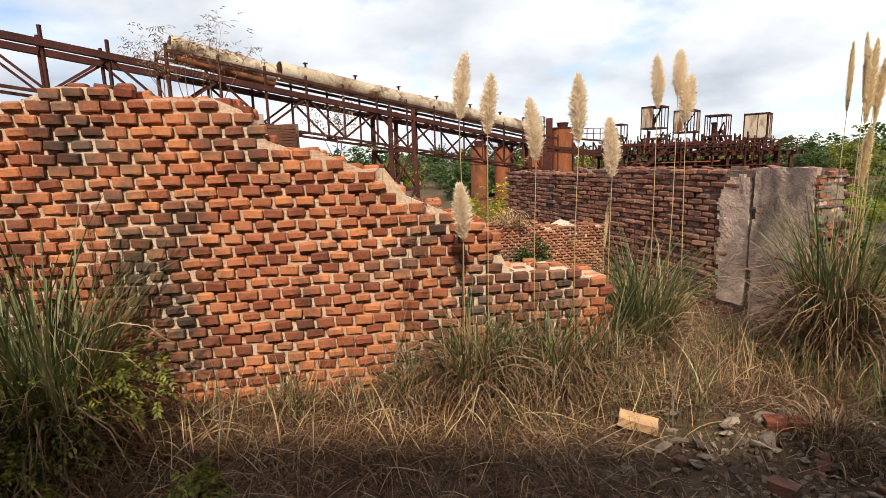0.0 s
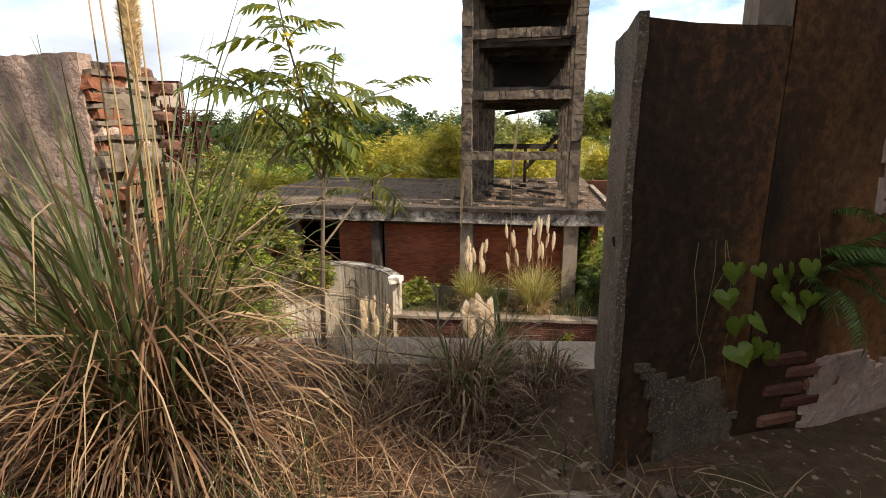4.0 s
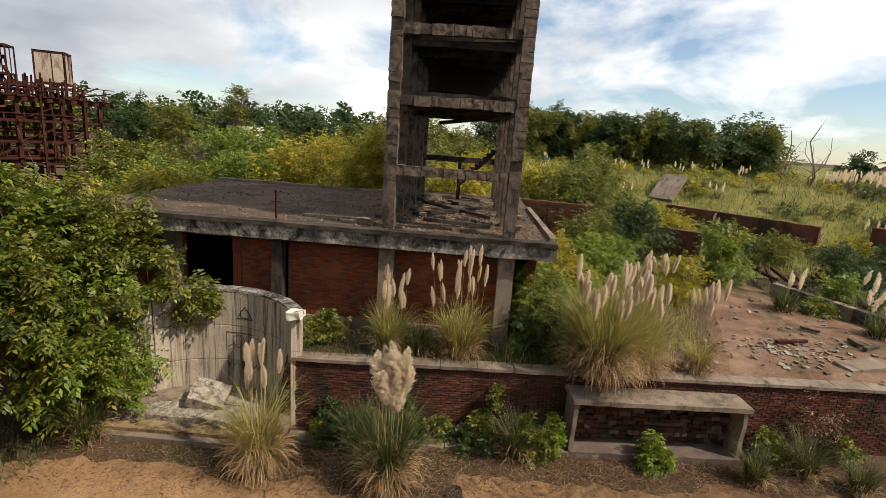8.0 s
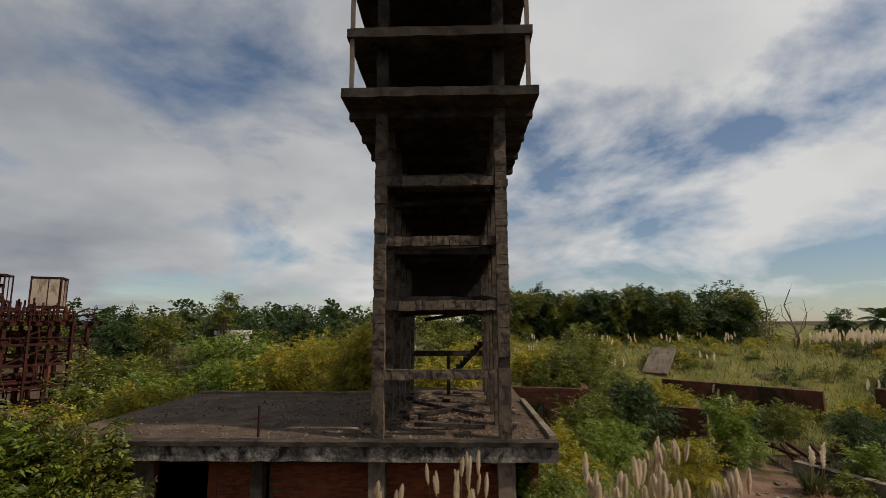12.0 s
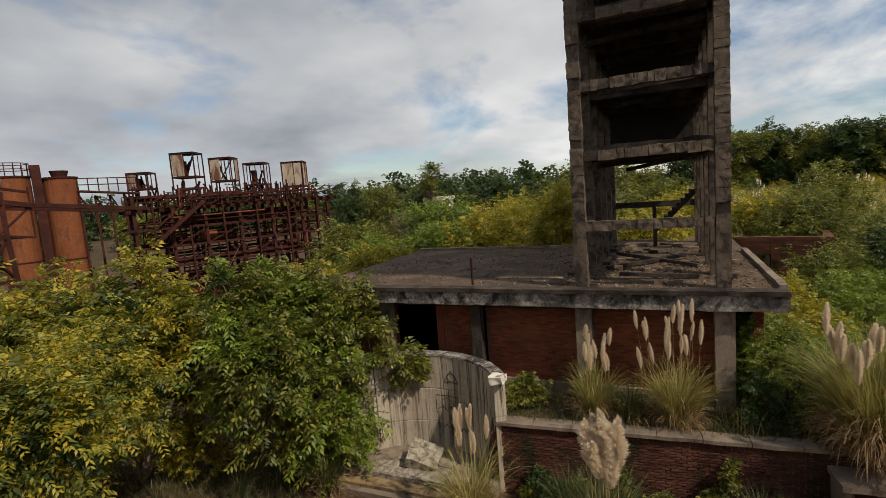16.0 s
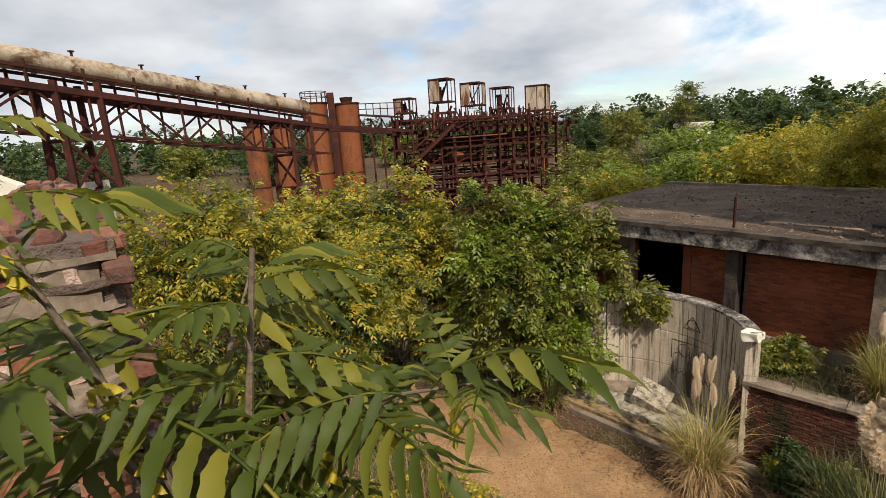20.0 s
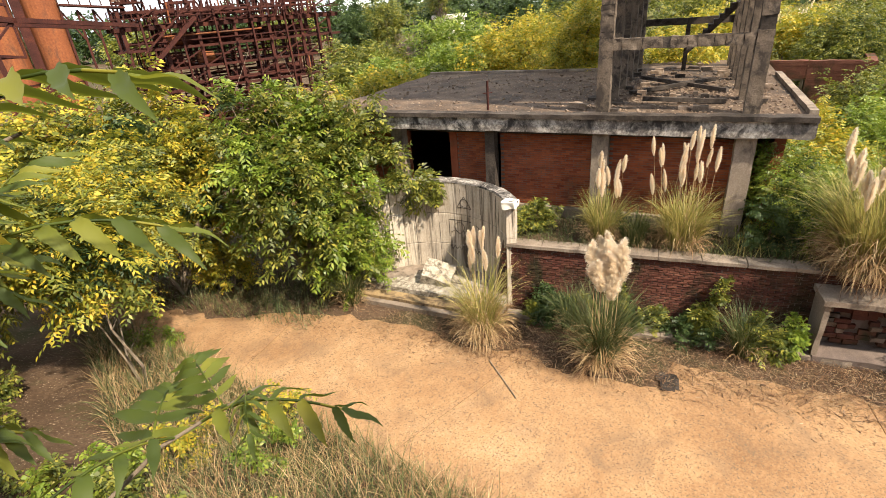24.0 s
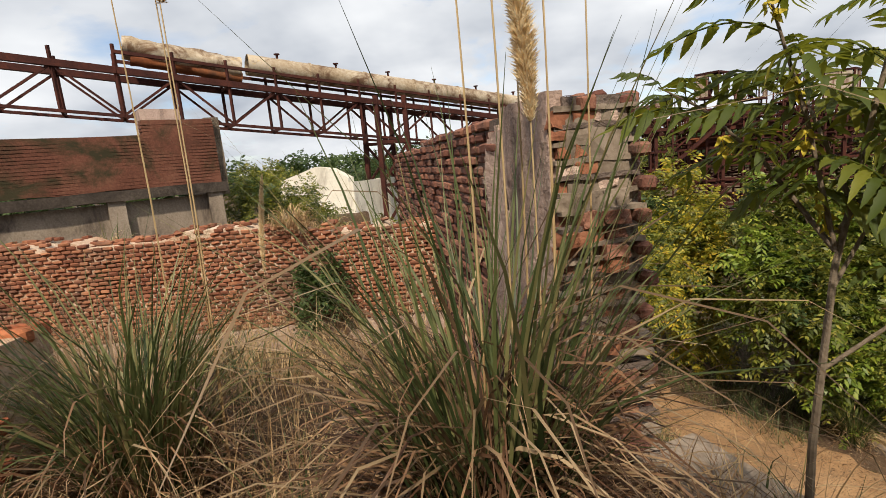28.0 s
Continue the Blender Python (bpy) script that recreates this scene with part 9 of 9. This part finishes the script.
for k in range(19):
    u = rk.uniform(-0.16, 0.3)
    zz = rk.uniform(-0.34, 0.16) + 0.15 * u
    o = new("leaf", HL)
    o.parent = ivy
    d3 = Vector((dC.x, dC.y, 0))
    s = rk.uniform(0.6, 1.25)
    o.matrix_basis = Matrix.LocRotScale(d3 * u + nCw * rk.uniform(0.0, 0.07) + Vector((0, 0, zz)), Euler((radians(75) + rk.uniform(-0.5, 0.4), rk.uniform(-0.4, 0.4), math.atan2(dC.y, dC.x) + rk.uniform(-0.5, 0.5))), (s, s, s))
bm = bmesh.new()
for k in range(5):
    p = d3 * rk.uniform(-0.25, 0.4) + Vector((0, 0, 0.2))
    for j in range(5):
        q = p + Vector((rk.uniform(-0.04, 0.04), rk.uniform(-0.04, 0.04), -0.11))
        bm_tube(bm, p, q, 0.0015, n=4, cap=False)
        p = q
part("vine", bm, M_TWIG, ivy)
# iron hook on the pier's end
hook = thing("iron_hook", "bent rusty iron hook in the pier", "hook", (PN.x + 0.16, PN.y + 0.04, 0.66))
bm = bmesh.new()
for a, b in (((0, 0, 0), (-0.03, 0.03, 0.0)), ((-0.03, 0.03, 0.0), (-0.04, 0.04, 0.02)), ((-0.04, 0.04, 0.02), (-0.042, 0.042, 0.045))):
    bm_tube(bm, a, b, 0.005, n=6)
part("bar", bm, M_RUST, hook)

# thin bare weeds and dead twigs
def twig_plant(at, h, n, label, seed, mat=None, seeds=False):
    t = thing("dry_weed", label, "weed", at, 0, group="dry weeds")
    r = random.Random(seed)
    bm = bmesh.new()
    tips = []
    for k in range(n):
        p = Vector((r.uniform(-0.04, 0.04), r.uniform(-0.04, 0.04), 0))
        d = Vector((r.gauss(0, 0.15), r.gauss(0, 0.15), 1)).normalized()
        rad = 0.005
        for j in range(5):
            q = p + d * h / 5
            bm_tube(bm, p, q, rad, rad * 0.75, n=5, cap=False)
            if j > 1:
                for _ in range(2):
                    e = q + (d + Vector((r.uniform(-1, 1), r.uniform(-1, 1), r.uniform(0, 0.4)))).normalized() * h * 0.13
                    bm_tube(bm, q, e, rad * 0.5, rad * 0.2, n=4, cap=False)
                    tips.append(e)
            p, rad = q, rad * 0.75
            d = (d + Vector((r.gauss(0, 0.12), r.gauss(0, 0.12), 0))).normalized()
        tips.append(p)
    part("stalk", bm, mat or M_BARK, t)
    if seeds:
        C = np.repeat(np.array([tuple(x) for x in tips]), 3, 0) + np.random.RandomState(seed).normal(0, 0.03, (len(tips) * 3, 3))
        rr = np.random.RandomState(seed)
        Vv = sprig_leaves(C, rr.normal(0, 1, (len(C), 3)), np.full(len(C), 0.05), 2, 0.03, 0.008, rr)
        tagged(part_mesh("seed_heads", fast_mesh("seed_heads", Vv, 4, np.arange(len(Vv))), M_BLADE_M, t), kind="stuff")
    return t


dA = (Vector(WA1) - Vector(WA0)).normalized()
for k, (s, z, h) in enumerate(((3.45, 1.92, 0.55), (3.75, 1.92, 0.62), (3.6, 1.93, 0.5), (4.6, 1.58, 0.4))):
    p = Vector(WA0) + dA * s + Vector((-dA.y, dA.x)) * 0.15
    twig_plant((p.x, p.y, z), h, 4, "thin grey weed growing on top of the brick wall", 500 + k, M_BLADE_M, True)
for k, (x, y, h) in enumerate(((-0.75, 3.55, 1.75), (-0.95, 3.3, 0.7), (0.35, 3.75, 0.9), (3.2, 4.35, 0.75), (1.25, 3.2, 0.5), (-1.75, 2.9, 0.6))):
    twig_plant((x, y, ground_z(x, y)), h, 3, "thin dry branching weed", 520 + k, None, k == 0)
# dead branch across the sill
db = thing("dead_branch", "grey dead branch leaning over the sill", "branch", (4.05, 3.55, -0.1))
bm = bmesh.new()
P = [Vector(p) for p in ((0, 0, 0), (-0.05, 0.06, 0.14), (-0.07, 0.1, 0.28), (-0.02, 0.14, 0.42), (0.0, 0.18, 0.52))]
for i in range(4):
    bm_tube(bm, P[i], P[i + 1], 0.012 - 0.0025 * i, 0.0095 - 0.0025 * i, n=6, cap=False)
bm_tube(bm, P[1], P[1] + Vector((-0.3, 0.25, 0.1)), 0.008, 0.003, n=5)
bm_tube(bm, P[2], P[2] + Vector((0.15, -0.05, 0.12)), 0.006, 0.002, n=5)
part("branch", bm, M_BARK, db)

# faint line drawings on the curved wall: thin raised dark strips
draw = thing("wall_drawing", "faint dark line drawings on the curved wall", "drawing")


def arc_line(pts, w=0.014):
    bm = bmesh.new()
    for (t0, z0), (t1, z1) in zip(pts, pts[1:]):
        n = max(1, int(abs(t1 - t0) / 0.05))
        for i in range(n):
            a, b = t0 + (t1 - t0) * i / n, t0 + (t1 - t0) * (i + 1) / n
            za, zb = z0 + (z1 - z0) * i / n, z0 + (z1 - z0) * (i + 1) / n
            bm_bar(bm, on_arc(a, CR - 0.004, za), on_arc(b, CR - 0.004, zb), 0.014, w)
    tagged(part("line", bm, M_CONC_D, draw), kind="stuff")


tri = [(-0.30, -4.30), (-0.10, -4.30), (-0.20, -3.92), (-0.30, -4.30)]
arc_line(tri)
arc_line([(-0.20 + 0.06 * math.cos(a), -4.14 + 0.13 * math.sin(a)) for a in [i * math.pi / 6 for i in range(13)]])
arc_line([(0.02, -4.75), (0.02, -5.35)], 0.012)
arc_line([(0.02, -4.75), (-0.30, -4.75)], 0.016)
for c in (-0.12, -0.36):
    arc_line([(c + 0.07 * math.cos(a), -4.98 + 0.16 * math.sin(a)) for a in [i * math.pi / 6 - 0.6 for i in range(10)]])
arc_line([(0.0, -5.2), (-0.06, -5.1), (-0.12, -5.22), (-0.18, -5.1), (-0.2, -5.3)])
arc_line([(0.02 - 0.06 * k / 2, -5.66 - (0.14 if k % 2 else 0)) for k in range(16)], 0.014)
# upright joints between the cast panels
for k in range(6):
    arc_line([(-0.75 + k * 0.3, z) for z in (-6.38, -5.4, -4.5, -3.56)], 0.004)
